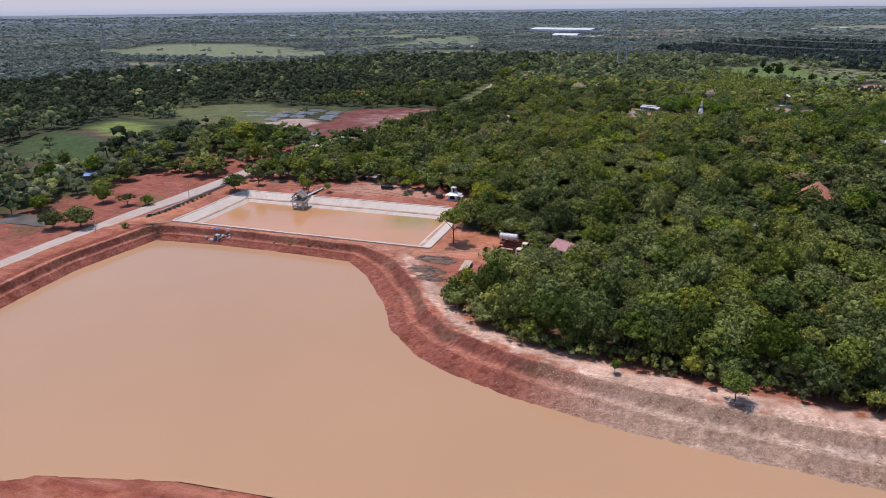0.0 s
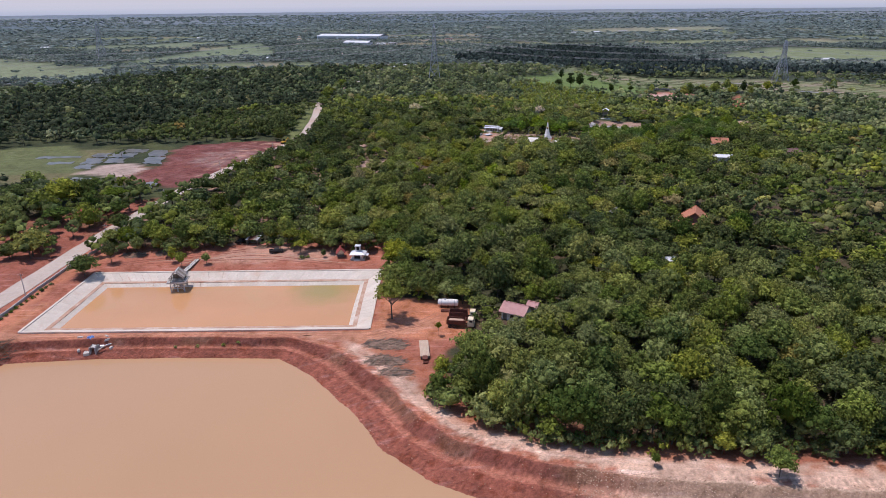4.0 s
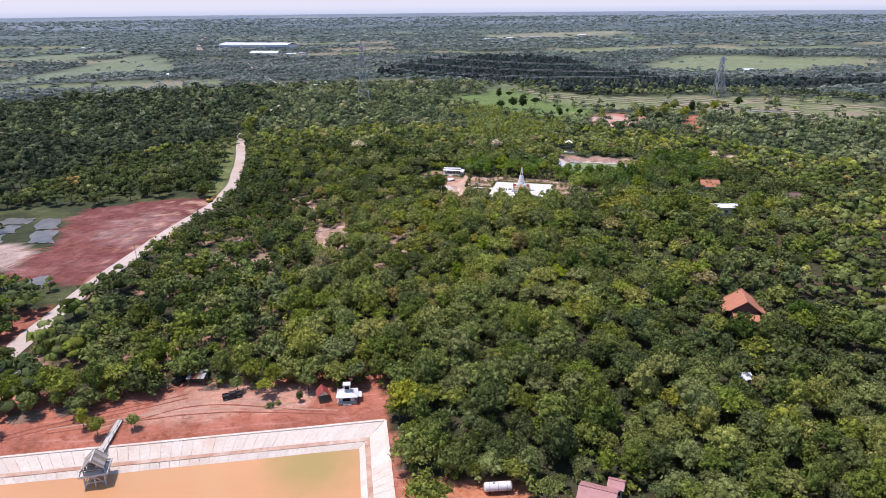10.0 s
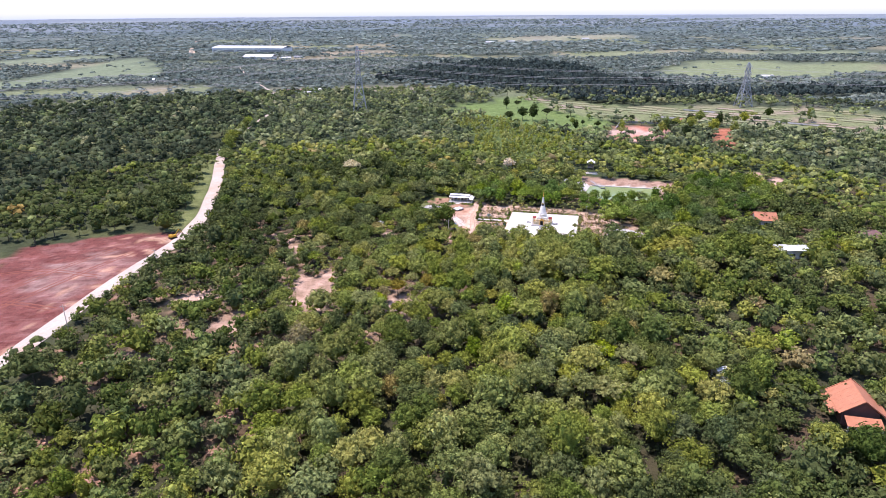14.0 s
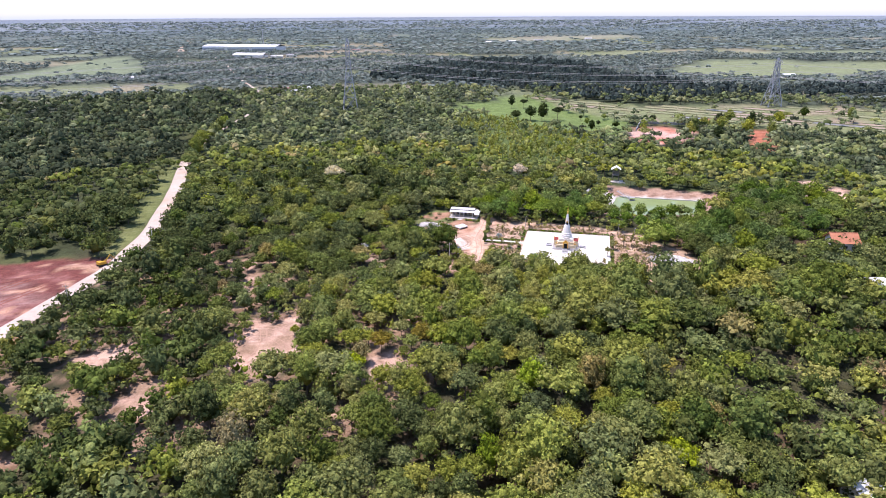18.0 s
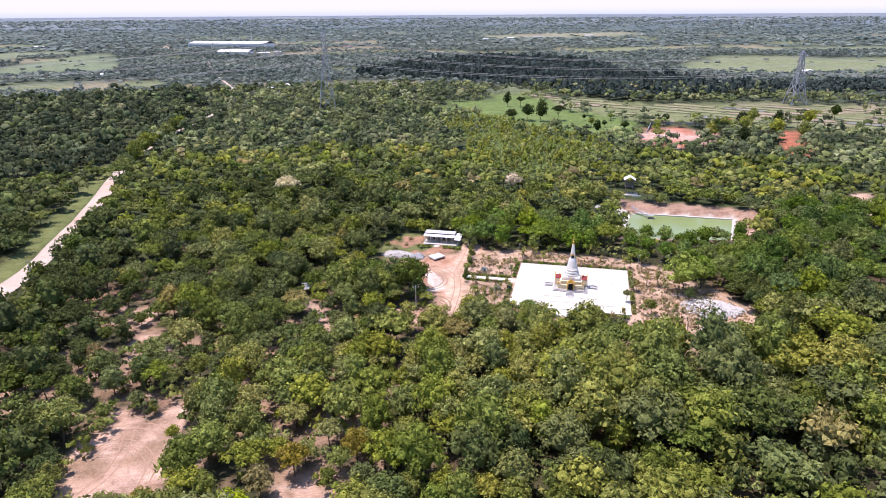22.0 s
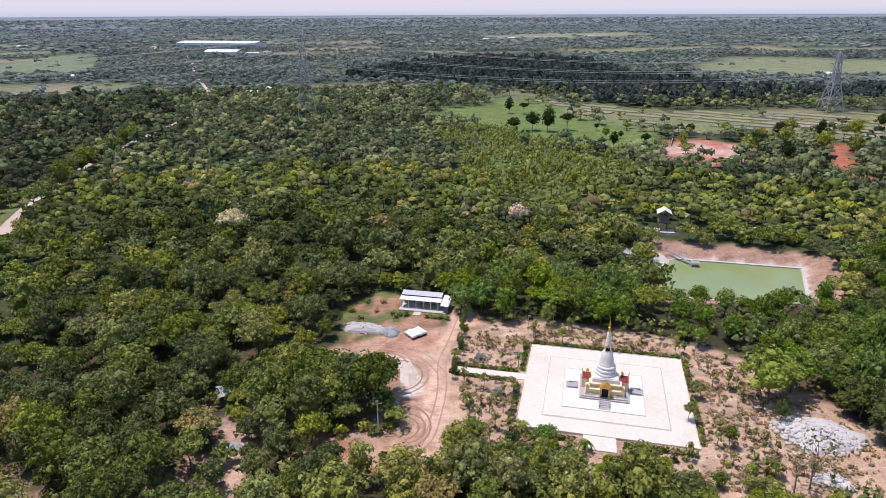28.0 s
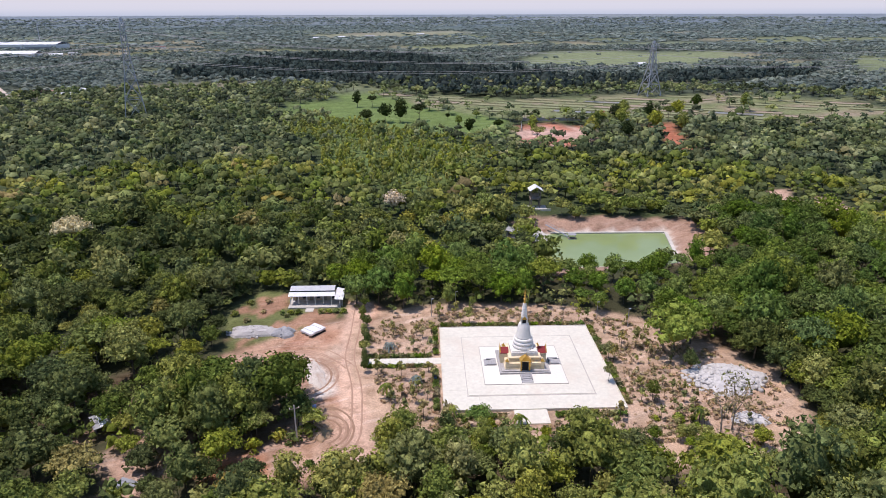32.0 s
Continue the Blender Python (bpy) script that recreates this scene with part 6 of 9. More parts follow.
brush_heap(-146.5, 241.5, 5.0, 60, "tangle of fallen branches at the wood's edge")
brush_heap(-158.0, 240.0, 5.0, 70, "long tangle of fallen branches at the wood's edge")
brush_heap(-126.0, 249.0, 3.2, 45, "small heap of dry branches beside the shed")
brush_heap(-81.0, 369.5, 4.6, 60, "tangled brushwood pushed to the clearing's edge")
brush_heap(-112.5, 246.0, 2.6, 40, "scattered dry branches in front of the shed")

# ---- pump station between the ponds ----
pz = zat(-139.5, 173.5)
pump = thing("pump_station", -139.5, 173.0, pz, 0, "concrete outlet and water pump with pipes between the two ponds", "pump")
part("outlet_wall", Shape().box((0.6, 0, -1.6), (0.35, 2.2, 2.6)).box((-0.9, 0, -1.6), (0.35, 2.2, 2.6)), M_GREY, pump)
part("outlet_slab", Shape().box((-0.15, 0, 0.75), (1.9, 1.5, 0.25)), M_CONCRETE, pump)
part("chute", Shape().slab((-0.7, -1.0, -1.2), (0.5, -1.0, -1.2), (0.6, -4.2, -2.9), (-0.9, -4.2, -2.9), 0.15), M_MUD, pump)
part("pump_casing", Shape().rod((1.2, 0.6, 0.5), (2.2, 0.8, 0.5), 0.45, n=12), M_METAL, pump)
part("pipe", Shape().rod((2.0, 0.8, 0.5), (3.8, 1.9, 0.7), 0.18, n=8), M_METAL, pump)
part("pipe", Shape().rod((1.1, -0.8, 0.1), (2.6, 0.2, 0.9), 0.15, n=8), M_CONCRETE, pump)
part("footing", Shape().box((-1.9, -0.9, -1.3), (1.5, 1.3, 0.9), 12).box((-2.4, -0.2, -0.8), (0.8, 0.9, 0.5), 30), M_CONCRETE, pump)
tp = thing("tarpaulin", -141.8, 176.0, zat(-141.8, 176), 10, "crumpled blue plastic tarpaulin on the bank", "tarpaulin")
s = Shape()
R0 = random.Random(3)
for i in range(5):
    s.box((R0.uniform(-0.8, 0.8), R0.uniform(-0.4, 0.4), 0), (1.1, 0.7, R0.uniform(0.25, 0.5)), R0.uniform(0, 90), 0.5)
part("sheet", s, M_BLUE, tp)
for i, (dx, dy, L, w) in enumerate(((-144.6, 176.0, 1.6, 0.5), (-136.6, 175.4, 2.2, 0.35), (-135.4, 173.6, 1.0, 0.8), (-143.6, 172.4, 1.2, 0.7), (-137.6, 176.6, 1.7, 0.4))):
    o = thing("concrete_block", dx, dy, zat(dx, dy), i * 37, "broken pale concrete block dumped on the bank", "concrete block", "broken blocks by the pump")
    part("block", Shape().box((0, 0, -0.1), (L, w, 0.5), 0, 0.85), M_CONCRETE, o)
    part("rebar", bar(Shape(), (L / 2 - 0.1, 0, 0.2), (L / 2 + 0.4, 0.1, 0.35), 0.04), M_RUST, o)

# ---- stones on the bank ----
R_ = np.random.RandomState(77)
sx, sy = R_.uniform(-74, 70, 90000), R_.uniform(96, 172, 90000)
dd = sd(BIG_POND, sx, sy)
keep = (dd > 0.3) & (dd < 10.5) & (R_.rand(len(sx)) < np.where(sx > -20, 0.7, 0.03))
sx, sy = sx[keep], sy[keep]
st_v = np.array([(-1, -0.8, -0.3), (1, -0.7, -0.3), (0.9, 0.8, -0.3), (-0.8, 0.9, -0.3), (0.1, -0.1, 0.9)])
st_f = np.array([(0, 1, 4), (1, 2, 4), (2, 3, 4), (3, 0, 4)])
rr = R_.uniform(0.05, 0.17, len(sx)) * np.where(sx > -30, 1, 0.8)
an = R_.uniform(0, 6.28, len(sx))
base = np.stack([sx, sy, height(sx, sy)], -1)
vv = np.stack([(st_v[:, 0] * np.cos(an)[:, None] - st_v[:, 1] * np.sin(an)[:, None]) * rr[:, None], (st_v[:, 0] * np.sin(an)[:, None] + st_v[:, 1] * np.cos(an)[:, None]) * rr[:, None], st_v[None, :, 2] * rr[:, None] * 0.8], -1) + base[:, None]
ff = st_f[None] + 5 * np.arange(len(sx))[:, None, None]
M_BANKSTONE, n_, l_, b_ = material("bank_stone", 0.95, 0.2)
g_ = n_.new("ShaderNodeNewGeometry")
r_ = ramp(n_, [(0, (0.20, 0.115, 0.075)), (0.6, (0.38, 0.25, 0.17)), (1, (0.48, 0.35, 0.255))])
l_.new(g_.outputs["Random Per Island"], r_.inputs[0])
l_.new(r_.outputs[0], b_.inputs["Base Color"])
tagged(new("bank_stones", big_mesh("bank_stones", vv.reshape(-1, 3), ff.reshape(-1, 3), [M_BANKSTONE], size=3)), "loose brown stones facing the pond bank", "stones", kind="stuff")

# ---- along the road ----
wall = thing("retaining_wall", 0, 0, 0, 0, "low grey concrete wall along the road above the pond", "wall", kind="structure")
WALL = [(-175.5, 180), (-176.5, 211), (-176, 234), (-171, 252), (-166, 266)]
for (ax, ay), (bx, by) in zip(WALL, WALL[1:]):
    n = int(math.hypot(bx - ax, by - ay) / 3)
    for i in range(n):
        qx, qy = ax + (bx - ax) * (i + 0.5) / n, ay + (by - ay) * (i + 0.5) / n
        part("panel", Shape().box((qx, qy, zat(qx, qy) - 0.6), (math.hypot(bx - ax, by - ay) / n - 0.06, 0.35, 1.5), math.degrees(math.atan2(by - ay, bx - ax))), M_GREY, wall)


def bush(x, y, r, mat=M_SCRUB, label="low green bush on bare earth", squash=0.8, group="", name="bush", k=0):
    ob = thing(name, x, y, zat(x, y) - 0.1, (x * 53 + y * 17) % 360, label, "bush", group)
    ob.scale = (r, r, r * squash)
    part("leaves", BUSH_MESHES[(int(abs(x * 3 + y * 5)) + k) % len(BUSH_MESHES)], None, ob)
    ob.children[0].material_slots[0].link = "OBJECT"
    ob.children[0].material_slots[0].material = mat
    part("stem", STEM_MESH, None, ob)
    return ob


BUSH_MESHES = []
for k in range(5):
    v, f = crown(700 + k, 6, 20, 0.17, spread=0.6, lobe_r=(0.35, 0.5), low=-0.3)
    BUSH_MESHES.append(big_mesh("leaves", v + np.array([0, 0, 0.55]), f, [M_SCRUB], size=3))
v, f = rods([((0, 0, -0.2), (0, 0, 0.5), 0.06, 0.04)], 4)
STEM_MESH = big_mesh("stem", v, f, [M_BARK], size=3)
R0 = random.Random(8)
for i in range(14):
    q = i / 13
    bush(-175.2 + q * 1.2 + R0.uniform(-0.3, 0.3), 181.5 + q * 33, R0.uniform(0.6, 1.0), M_LEAF_DEEP, "dark green bush in a row along the road wall", 0.9, "bushes along the road wall")
for bx, by, br in ((-174, 168, 1.8), (-172, 167, 1.2), (-206, 176, 2.0), (-203, 177, 1.6), (-105, 174, 0.8), (-101, 174.2, 0.7), (-112, 173.8, 0.7), (-118, 173.6, 0.6), (-95.5, 235, 1.4), (-93.5, 236, 1.0)):
    bush(bx, by, br, M_SCRUB)


def pole(x, y, h=8.0, name="utility_pole", label="thin grey concrete utility pole beside the road", arm=True):
    ob = thing(name, x, y, zat(x, y), 0, label, "pole", "utility poles along the road")
    part("shaft", Shape().rod((0, 0, -0.4), (0, 0, h), 0.14, 0.09, 6), M_CONCRETE, ob)
    if arm:
        part("crossarm", Shape().box((0, 0, h - 0.7), (1.6, 0.1, 0.12)), M_WOOD, ob)
        for px in (-0.7, 0, 0.7):
            part("insulator", Shape().rod((px, 0, h - 0.58), (px, 0, h - 0.35), 0.06, n=6), M_WHITE, ob)
    return ob


for px, py in ((-178.5, 160), (-178.2, 207), (-173, 252), (-166, 292), (-156, 338), (-141, 386), (-131, 440)):
    pole(px, py, 7.5 if py > 180 else 5.0)

# trees and buildings on the red earth west of the road
for k, (tx, ty, tr_) in enumerate(((-167, 222, 4.2), (-195, 240, 4.8), (-225, 224, 4.6), (-195, 192, 2.6), (-188, 195, 2.2), (-191, 166, 4.5), (-199, 161, 3.4), (-208, 193, 4.2), (-225, 241, 5.0), (-243, 279, 6.5),
                                     (-235, 259, 5.2), (-247, 229, 4.4), (-262, 258, 4.4), (-232, 296, 5.2), (-212, 296, 6.2), (-205, 301, 5.6), (-237, 316, 4.4), (-187, 267, 4.6), (-202, 272, 4.4), (-221, 268, 5.2),
                                     (-271, 288, 3.6), (-252, 209, 5.0), (-276, 238, 3.4), (-225, 214, 3.0), (-174, 265, 3.6), (-202, 238, 3.4), (-215, 283, 5.0), (-194, 283, 4.6), (-190, 297, 4.2), (-238, 244, 4.6),
                                     (-182, 281, 3.6), (-228, 281, 4.8), (-211, 256, 3.6), (-240, 199, 3.8), (-231, 187, 3.4), (-222, 176, 3.6), (-214, 242, 2.6))):
    tr = tree(tx, ty, tr_ * 1.35, 0.85, k, M_LEAF_DEEP if k % 3 == 0 else None, "tree", "dark green broadleaf tree standing on bare red earth", "trees west of the road")
    tr.location.z -= 0.38 * tr_
for k, (tx, ty, tr_, sq) in enumerate(((-60, 187, 5.4, 1.15), (-163, 233, 2.8, 1.5), (-136.5, 229, 2.4, 1.3), (-128.5, 231, 1.8, 1.1), (-141, 233, 2.2, 1.2), (-46.5, 176.5, 1.0, 2.4), (-4.4, 120.5, 1.15, 1.3), (18, 116.8, 3.3, 1.0),
                                       (-105, 243, 2.0, 1.1), (-88, 236.5, 1.4, 1.0), (-97, 240, 2.6, 1.0), (-134, 246, 2.6, 1.2), (-150, 242, 2.4, 1.3), (-156, 240, 2.6, 1.3))):
    tree(tx, ty, tr_, sq, k + 3, None, "tree", "lone broadleaf tree casting a round shadow on bare ground", "trees on the pond banks")
tree(-45.5, 153.5, 2.9, 1.0, 2, M_LEAF_BRIGHT, "tree", "pale green bushy tree at the corner of the wood", "trees on the pond banks")


def house(x, y, rz, w, d, h, rise, roof, label, walls=M_CREAM, name="house", over=0.7, hip=0.0, openings=3):
    """A plain gabled or hipped house with its walls, openings and roof slopes."""
    ob = thing(name, x, y, zat(x, y), rz, label, "house")
    body = part("wall", Shape().box((0, 0, -0.3), (w, d, h + 0.3)), walls, ob)
    W, D = w / 2 + over, d / 2 + over
    drop = over * rise / (d / 2)
    e = h - drop * 0.6
    rx = W - hip
    for sy in (-1, 1):
        part("roof_slope", Shape().slab((-W, sy * D, e), (W, sy * D, e), (rx, 0, h + rise), (-rx, 0, h + rise), 0.14), roof, ob)
    for sx in (-1, 1):
        if hip:
            sh = Shape().add([(sx * W, -D, e), (sx * W, D, e), (sx * rx, 0, h + rise), (sx * W, -D, e - 0.14), (sx * W, D, e - 0.14), (sx * rx, 0, h + rise - 0.14)], [(0, 1, 2), (5, 4, 3), (0, 3, 4, 1), (1, 4, 5, 2), (2, 5, 3, 0)])
            part("roof_slope", sh, roof, ob)
        else:
            sh = Shape().add([(sx * (w / 2 - 0.1), -d / 2, h), (sx * (w / 2 - 0.1), d / 2, h), (sx * (w / 2 - 0.1), 0, h + rise - 0.2), (sx * w / 2, -d / 2, h), (sx * w / 2, d / 2, h), (sx * w / 2, 0, h + rise - 0.2)],
                             [(0, 1, 2), (5, 4, 3), (0, 3, 4, 1), (1, 4, 5, 2), (2, 5, 3, 0)])
            part("gable", sh, walls, ob)
    part("ridge_cap", Shape().box((0, 0, h + rise - 0.05), (2 * rx, 0.3, 0.14)), roof, ob)
    for i in range(openings):
        px = -w / 2 + w * (i + 0.5) / openings
        for sy in (-1, 1):
            wn_ = part("window" if i else "door", Shape().box((px, sy * d / 2, 0.9 if i else 0), (w / openings * 0.5, 0.08, 1.1 if i else 2.0)), M_GLASS if i else M_WOOD, ob)
            part("frame", Shape().box((px, sy * (d / 2 + 0.02), 2.0), (w / openings * 0.6, 0.1, 0.1)), M_WHITE, wn_)
    return ob


house(-24.0, 187.0, -30, 6.6, 5.8, 2.8, 1.6, M_ROOF_PINK, "small house with a faded red metal roof among trees", M_WHITE)
house(-18.6, 190.0, -30, 2.8, 3.0, 2.7, 0.9, M_ROOF_PINK, "small faded red lean-to beside the house", M_WHITE, "outhouse", 0.4, 0.0, 2)
house(-263, 267, 8, 8, 6, 2.6, 1.2, M_ROOF_GREY, "small grey-roofed house among trees", M_WOOD)
house(-242, 221, 20, 5, 4, 2.2, 0.8, M_BLUE, "small hut with a blue sheet roof among trees", M_WOOD, "hut", 0.4, 0, 2)
house(-505, 622, 12, 34, 9, 3, 1.2, M_ROOF_WHITE, "long low farm shed with a white roof", M_WHITE, "farm_shed", 0.6, 0, 5)

# ---- stupa and its terrace ----
SA = -21.6
CX, CY = 20.0, 412.0
terrace = thing("terrace", CX, CY, 2.3, SA, "broad pale concrete terrace round the stupa", "terrace")
for i in range(5):
    for j in range(5):
        part("slab", Shape().box((-15.5 + 6.2 * (i + 0.5), -15.3 + 6.12 * (j + 0.5), 0), (6.19, 6.11, 0.55)), M_SLAB, terrace)
part("kerb", Shape().box((0, 15.36, 0), (31.3, 0.14, 0.66)).box((0, -15.36, 0), (31.3, 0.14, 0.66)).box((15.56, 0, 0), (0.14, 30.6, 0.66)).box((-15.56, 0, 0), (0.14, 30.6, 0.66)), M_SLAB, terrace)
part("drain", Shape().box((0, 10.85, 0.5), (22.5, 0.12, 0.075)).box((0, -11.1, 0.5), (22.8, 0.28, 0.075)).box((11.25, -0.1, 0.5), (0.18, 21.8, 0.075)).box((-11.25, -0.1, 0.5), (0.12, 21.8, 0.075)), M_DRAIN, terrace, "narrow grey drain channel")
part("upper_terrace", Shape().box((0, -0.1, 0.55), (22.2, 21.6, 0.06)), M_SLAB, terrace)
part("white_court", Shape().box((-0.4, -0.6, 0.612), (15.0, 14.0, 0.08)), M_SLAB_WHITE, terrace)
part("court_edge", Shape().box((-0.4, 6.45, 0.612), (15.2, 0.1, 0.10)).box((-0.4, -7.65, 0.612), (15.2, 0.1, 0.10)).box((7.15, -0.6, 0.612), (0.1, 14.0, 0.10)).box((-7.95, -0.6, 0.612), (0.1, 14.0, 0.10)), M_DRAIN, terrace)
part("front_apron", Shape().box((-1.0, -17.4, 0), (5.6, 4.0, 0.5)), M_SLAB, terrace)

ST = (CX - 0.15, CY + 0.1)
st = thing("stupa", ST[0], ST[1], 2.99, SA, "white bell-shaped stupa with a gilded spire on a tiered cream base", "stupa")
part("plinth", Shape().box((0, 0, 0), (9.4, 8.8, 0.3)).box((0, 0, 0.3), (8.7, 8.1, 0.2)), M_GREY, st, "grey stone plinth")
part("lower_tier", Shape().box((0, 0, 0.5), (7.4, 6.9, 0.2)).box((0, 0, 0.7), (7.1, 6.6, 0.12)).box((0, 0, 0.82), (6.8, 6.3, 0.6)).box((0, 0, 1.42), (7.0, 6.5, 0.12)).box((0, 0, 1.54), (7.3, 6.8, 0.16)), M_CREAM, st)
part("upper_tier", Shape().box((0, 0, 1.7), (6.0, 5.6, 0.16)).box((0, 0, 1.86), (5.6, 5.2, 0.5)).box((0, 0, 2.36), (5.9, 5.5, 0.12)).box((0, 0, 2.48), (6.1, 5.7, 0.14)), M_CREAM, st)
part("drum", Shape().box((0, 0, 2.62), (4.9, 4.6, 0.75)).box((0, 0, 3.37), (4.6, 4.3, 0.2)), M_WHITE, st)
part("mouldings", Shape().lathe([(1.93, 3.57), (2.03, 3.68), (2.07, 3.90), (2.00, 4.12), (1.81, 4.20), (1.81, 4.30), (1.92, 4.42), (1.93, 4.62), (1.85, 4.82), (1.66, 4.90), (1.66, 5.00), (1.76, 5.12), (1.76, 5.30), (1.68, 5.46), (1.51, 5.55)], 32), M_WHITE, st)
part("bell", Shape().lathe([(1.51, 5.55), (1.44, 5.75), (1.33, 6.30), (1.23, 6.90), (1.13, 7.50), (1.02, 8.00), (0.89, 8.20), (0.89, 8.30), (0.50, 8.34)], 32), M_WHITE, st, smooth=True)
har = part("niche", Shape().box((0, 0, 8.25), (1.25, 1.25, 0.2)).box((0, 0, 9.55), (1.15, 1.15, 0.2)), M_WHITE, st)
for px in (-0.48, 0.48):
    for py in (-0.48, 0.48):
        part("column", Shape().box((px, py, 8.45), (0.22, 0.22, 1.1)), M_WHITE, har)
part("niche_core", Shape().box((0, 0, 8.45), (0.7, 0.7, 1.1)), M_DARK, har)
for k in range(4):
    a = radians(90 * k)
    c_, s_ = math.cos(a), math.sin(a)
    tri = [(-0.5, -0.68, 9.3), (0.5, -0.68, 9.3), (0, -0.68, 10.0), (-0.5, -0.6, 9.3), (0.5, -0.6, 9.3), (0, -0.6, 10.0)]
    part("gilded_gable", Shape().add([(x * c_ - y * s_, x * s_ + y * c_, z) for x, y, z in tri], [(0, 1, 2), (5, 4, 3), (0, 3, 4, 1), (1, 4, 5, 2), (2, 5, 3, 0)]), M_GOLD, har)
prof = []
for i in range(9):
    r = 0.56 - 0.03 * i
    prof += [(r, 9.75 + i * 0.30), (r + 0.04, 9.87 + i * 0.30), (r - 0.01, 10.0 + i * 0.30)]
part("ringed_cone", Shape().lathe(prof, 20), M_WHITE, st)
spire = part("spire", Shape().lathe([(0.21, 12.40), (0.24, 12.55), (0.16, 12.80), (0.18, 13.00), (0.10, 13.60), (0.14, 13.75), (0.06, 14.40), (0.02, 15.80)], 14), M_GOLD, st, "gilded spire")
for z, r in ((13.3, 0.32), (13.9, 0.24), (14.4, 0.17)):
    part("parasol", Shape().lathe([(r, z), (r * 0.5, z + 0.12), (0.05, z + 0.16)], 14), M_GOLD, spire)
for k in range(4):
    a = radians(90 * k)
    c_, s_ = math.cos(a), math.sin(a)

    def turned(pts):
        return [(x * c_ - y * s_, x * s_ + y * c_, z) for x, y, z in pts]

    q = 3.5 if k % 2 == 0 else 3.75
    BF = [(3, 2, 1, 0), (4, 5, 6, 7), (0, 1, 5, 4), (1, 2, 6, 5), (2, 3, 7, 6), (3, 0, 4, 7)]

    def block(sh, x0, x1, y0, y1, z0, z1):
        return sh.add(turned([(x0, y0, z0), (x1, y0, z0), (x1, y1, z0), (x0, y1, z0), (x0, y0, z1), (x1, y0, z1), (x1, y1, z1), (x0, y1, z1)]), BF)

    porch = part("porch", block(block(block(Shape(), -0.95, -0.62, -q - 0.5, -2.6, 0.5, 2.5), 0.62, 0.95, -q - 0.5, -2.6, 0.5, 2.5), -0.95, 0.95, -q - 0.5, -2.6, 2.35, 2.55), M_CREAM, st)
    part("doorway", block(Shape(), -0.6, 0.6, -q - 0.2, -q - 0.12, 0.5, 2.5), M_DARK, porch, "dark doorway")
    for sx in (-1, 1):
        part("pilaster", block(Shape(), sx * 0.78 - 0.12, sx * 0.78 + 0.12, -q - 0.62, -q - 0.5, 0.5, 2.7), M_CREAM if k % 2 else M_GOLD, porch)
        part("roof_slope", Shape().slab(*turned([(sx * 1.05, -q - 0.66, 2.55), (sx * 1.05, -2.8, 2.55), (0, -2.8, 3.4), (0, -q - 0.66, 3.4)]), 0.1), M_MAROON if k % 2 else M_GOLD, porch, "dark red roof slope")
    part("gable", Shape().add(turned([(-1.0, -q - 0.68, 2.55), (1.0, -q - 0.68, 2.55), (0, -q - 0.68, 3.75), (-1.0, -q - 0.5, 2.55), (1.0, -q - 0.5, 2.55), (0, -q - 0.5, 3.75)]),
                              [(0, 1, 2), (5, 4, 3), (0, 3, 4, 1), (1, 4, 5, 2), (2, 5, 3, 0)]), M_GOLD, porch, "gilded gable")
    part("finial", Shape().rod(turned([(0, -q - 0.62, 3.7)])[0], turned([(0, -q - 0.66, 4.4)])[0], 0.08, 0.01, 6), M_GOLD, porch)
    # stairs down to the court
    sh = Shape()
    for i in range(4):
        block(sh, -0.8, 0.8, -q - 1.3 - 0.45 * i - 0.45, -q - 1.3 - 0.45 * i, -0.04, 0.40 - 0.1 * i)
    part("stair", sh, M_PALE_GREY, st)
    part("walkway", block(Shape(), -0.95, 0.95, -7.3, -q - 2.9, 0.0, 0.06), M_PALE_GREY, st)
    for sx in (-1, 1):
        part("walkway_kerb", block(Shape(), sx * 1.0 - 0.06, sx * 1.0 + 0.06, -7.3, -q - 3.1, 0, 0.16), M_PALE_GREY, st)
    for sx in (-1, 1):
        part("stair_cheek", block(Shape(), sx * 0.95 - 0.1, sx * 0.95 + 0.1, -q - 3.1, -q - 1.25, 0, 0.4), M_PALE_GREY, st)
for sx in (-1, 1):
    for sy in (-1, 1):
        cs = part("corner_post", Shape().box((sx * 3.3, sy * 3.05, 0.5), (0.6, 0.6, 1.5)), M_CREAM, st)
        part("cap", Shape().box((sx * 3.3, sy * 3.05, 2.0), (0.7, 0.7, 0.55), taper=0.05), M_GOLD, cs)


def local(u, v):
    a = radians(SA)
    return CX + u * math.cos(a) - v * math.sin(a), CY + u * math.sin(a) + v * math.cos(a)


# hedges and the garden path
def hedge(u0, v0, u1, v1, h, label):
    L = math.hypot(u1 - u0, v1 - v0)
    x, y = local((u0 + u1) / 2, (v0 + v1) / 2)
    ob = thing("hedge", x, y, zat(x, y), SA + math.degrees(math.atan2(v1 - v0, u1 - u0)), label, "hedge")
    R = np.random.RandomState(int(abs(u0 * 10 + v0)) + 1)
    n = max(2, int(L / 1.6))
    for i in range(n):
        m = 90
        c = np.c_[R.uniform(-0.8, 0.8, m), R.uniform(-0.45, 0.45, m), R.uniform(0.1, h, m)]
        t, b = R.normal(size=(m, 3)) * 0.17, R.normal(size=(m, 3)) * 0.17
        v = np.stack([c + t, c + b, c - t, c - b], 1).reshape(-1, 3) + np.array([-L / 2 + (i + 0.5) * L / n, 0, 0])
        me = big_mesh("clump", v, np.arange(m * 4).reshape(-1, 4), [M_SCRUB if i % 3 else M_LEAF_RAIN])
        part("clump", me, None, ob)
    return ob


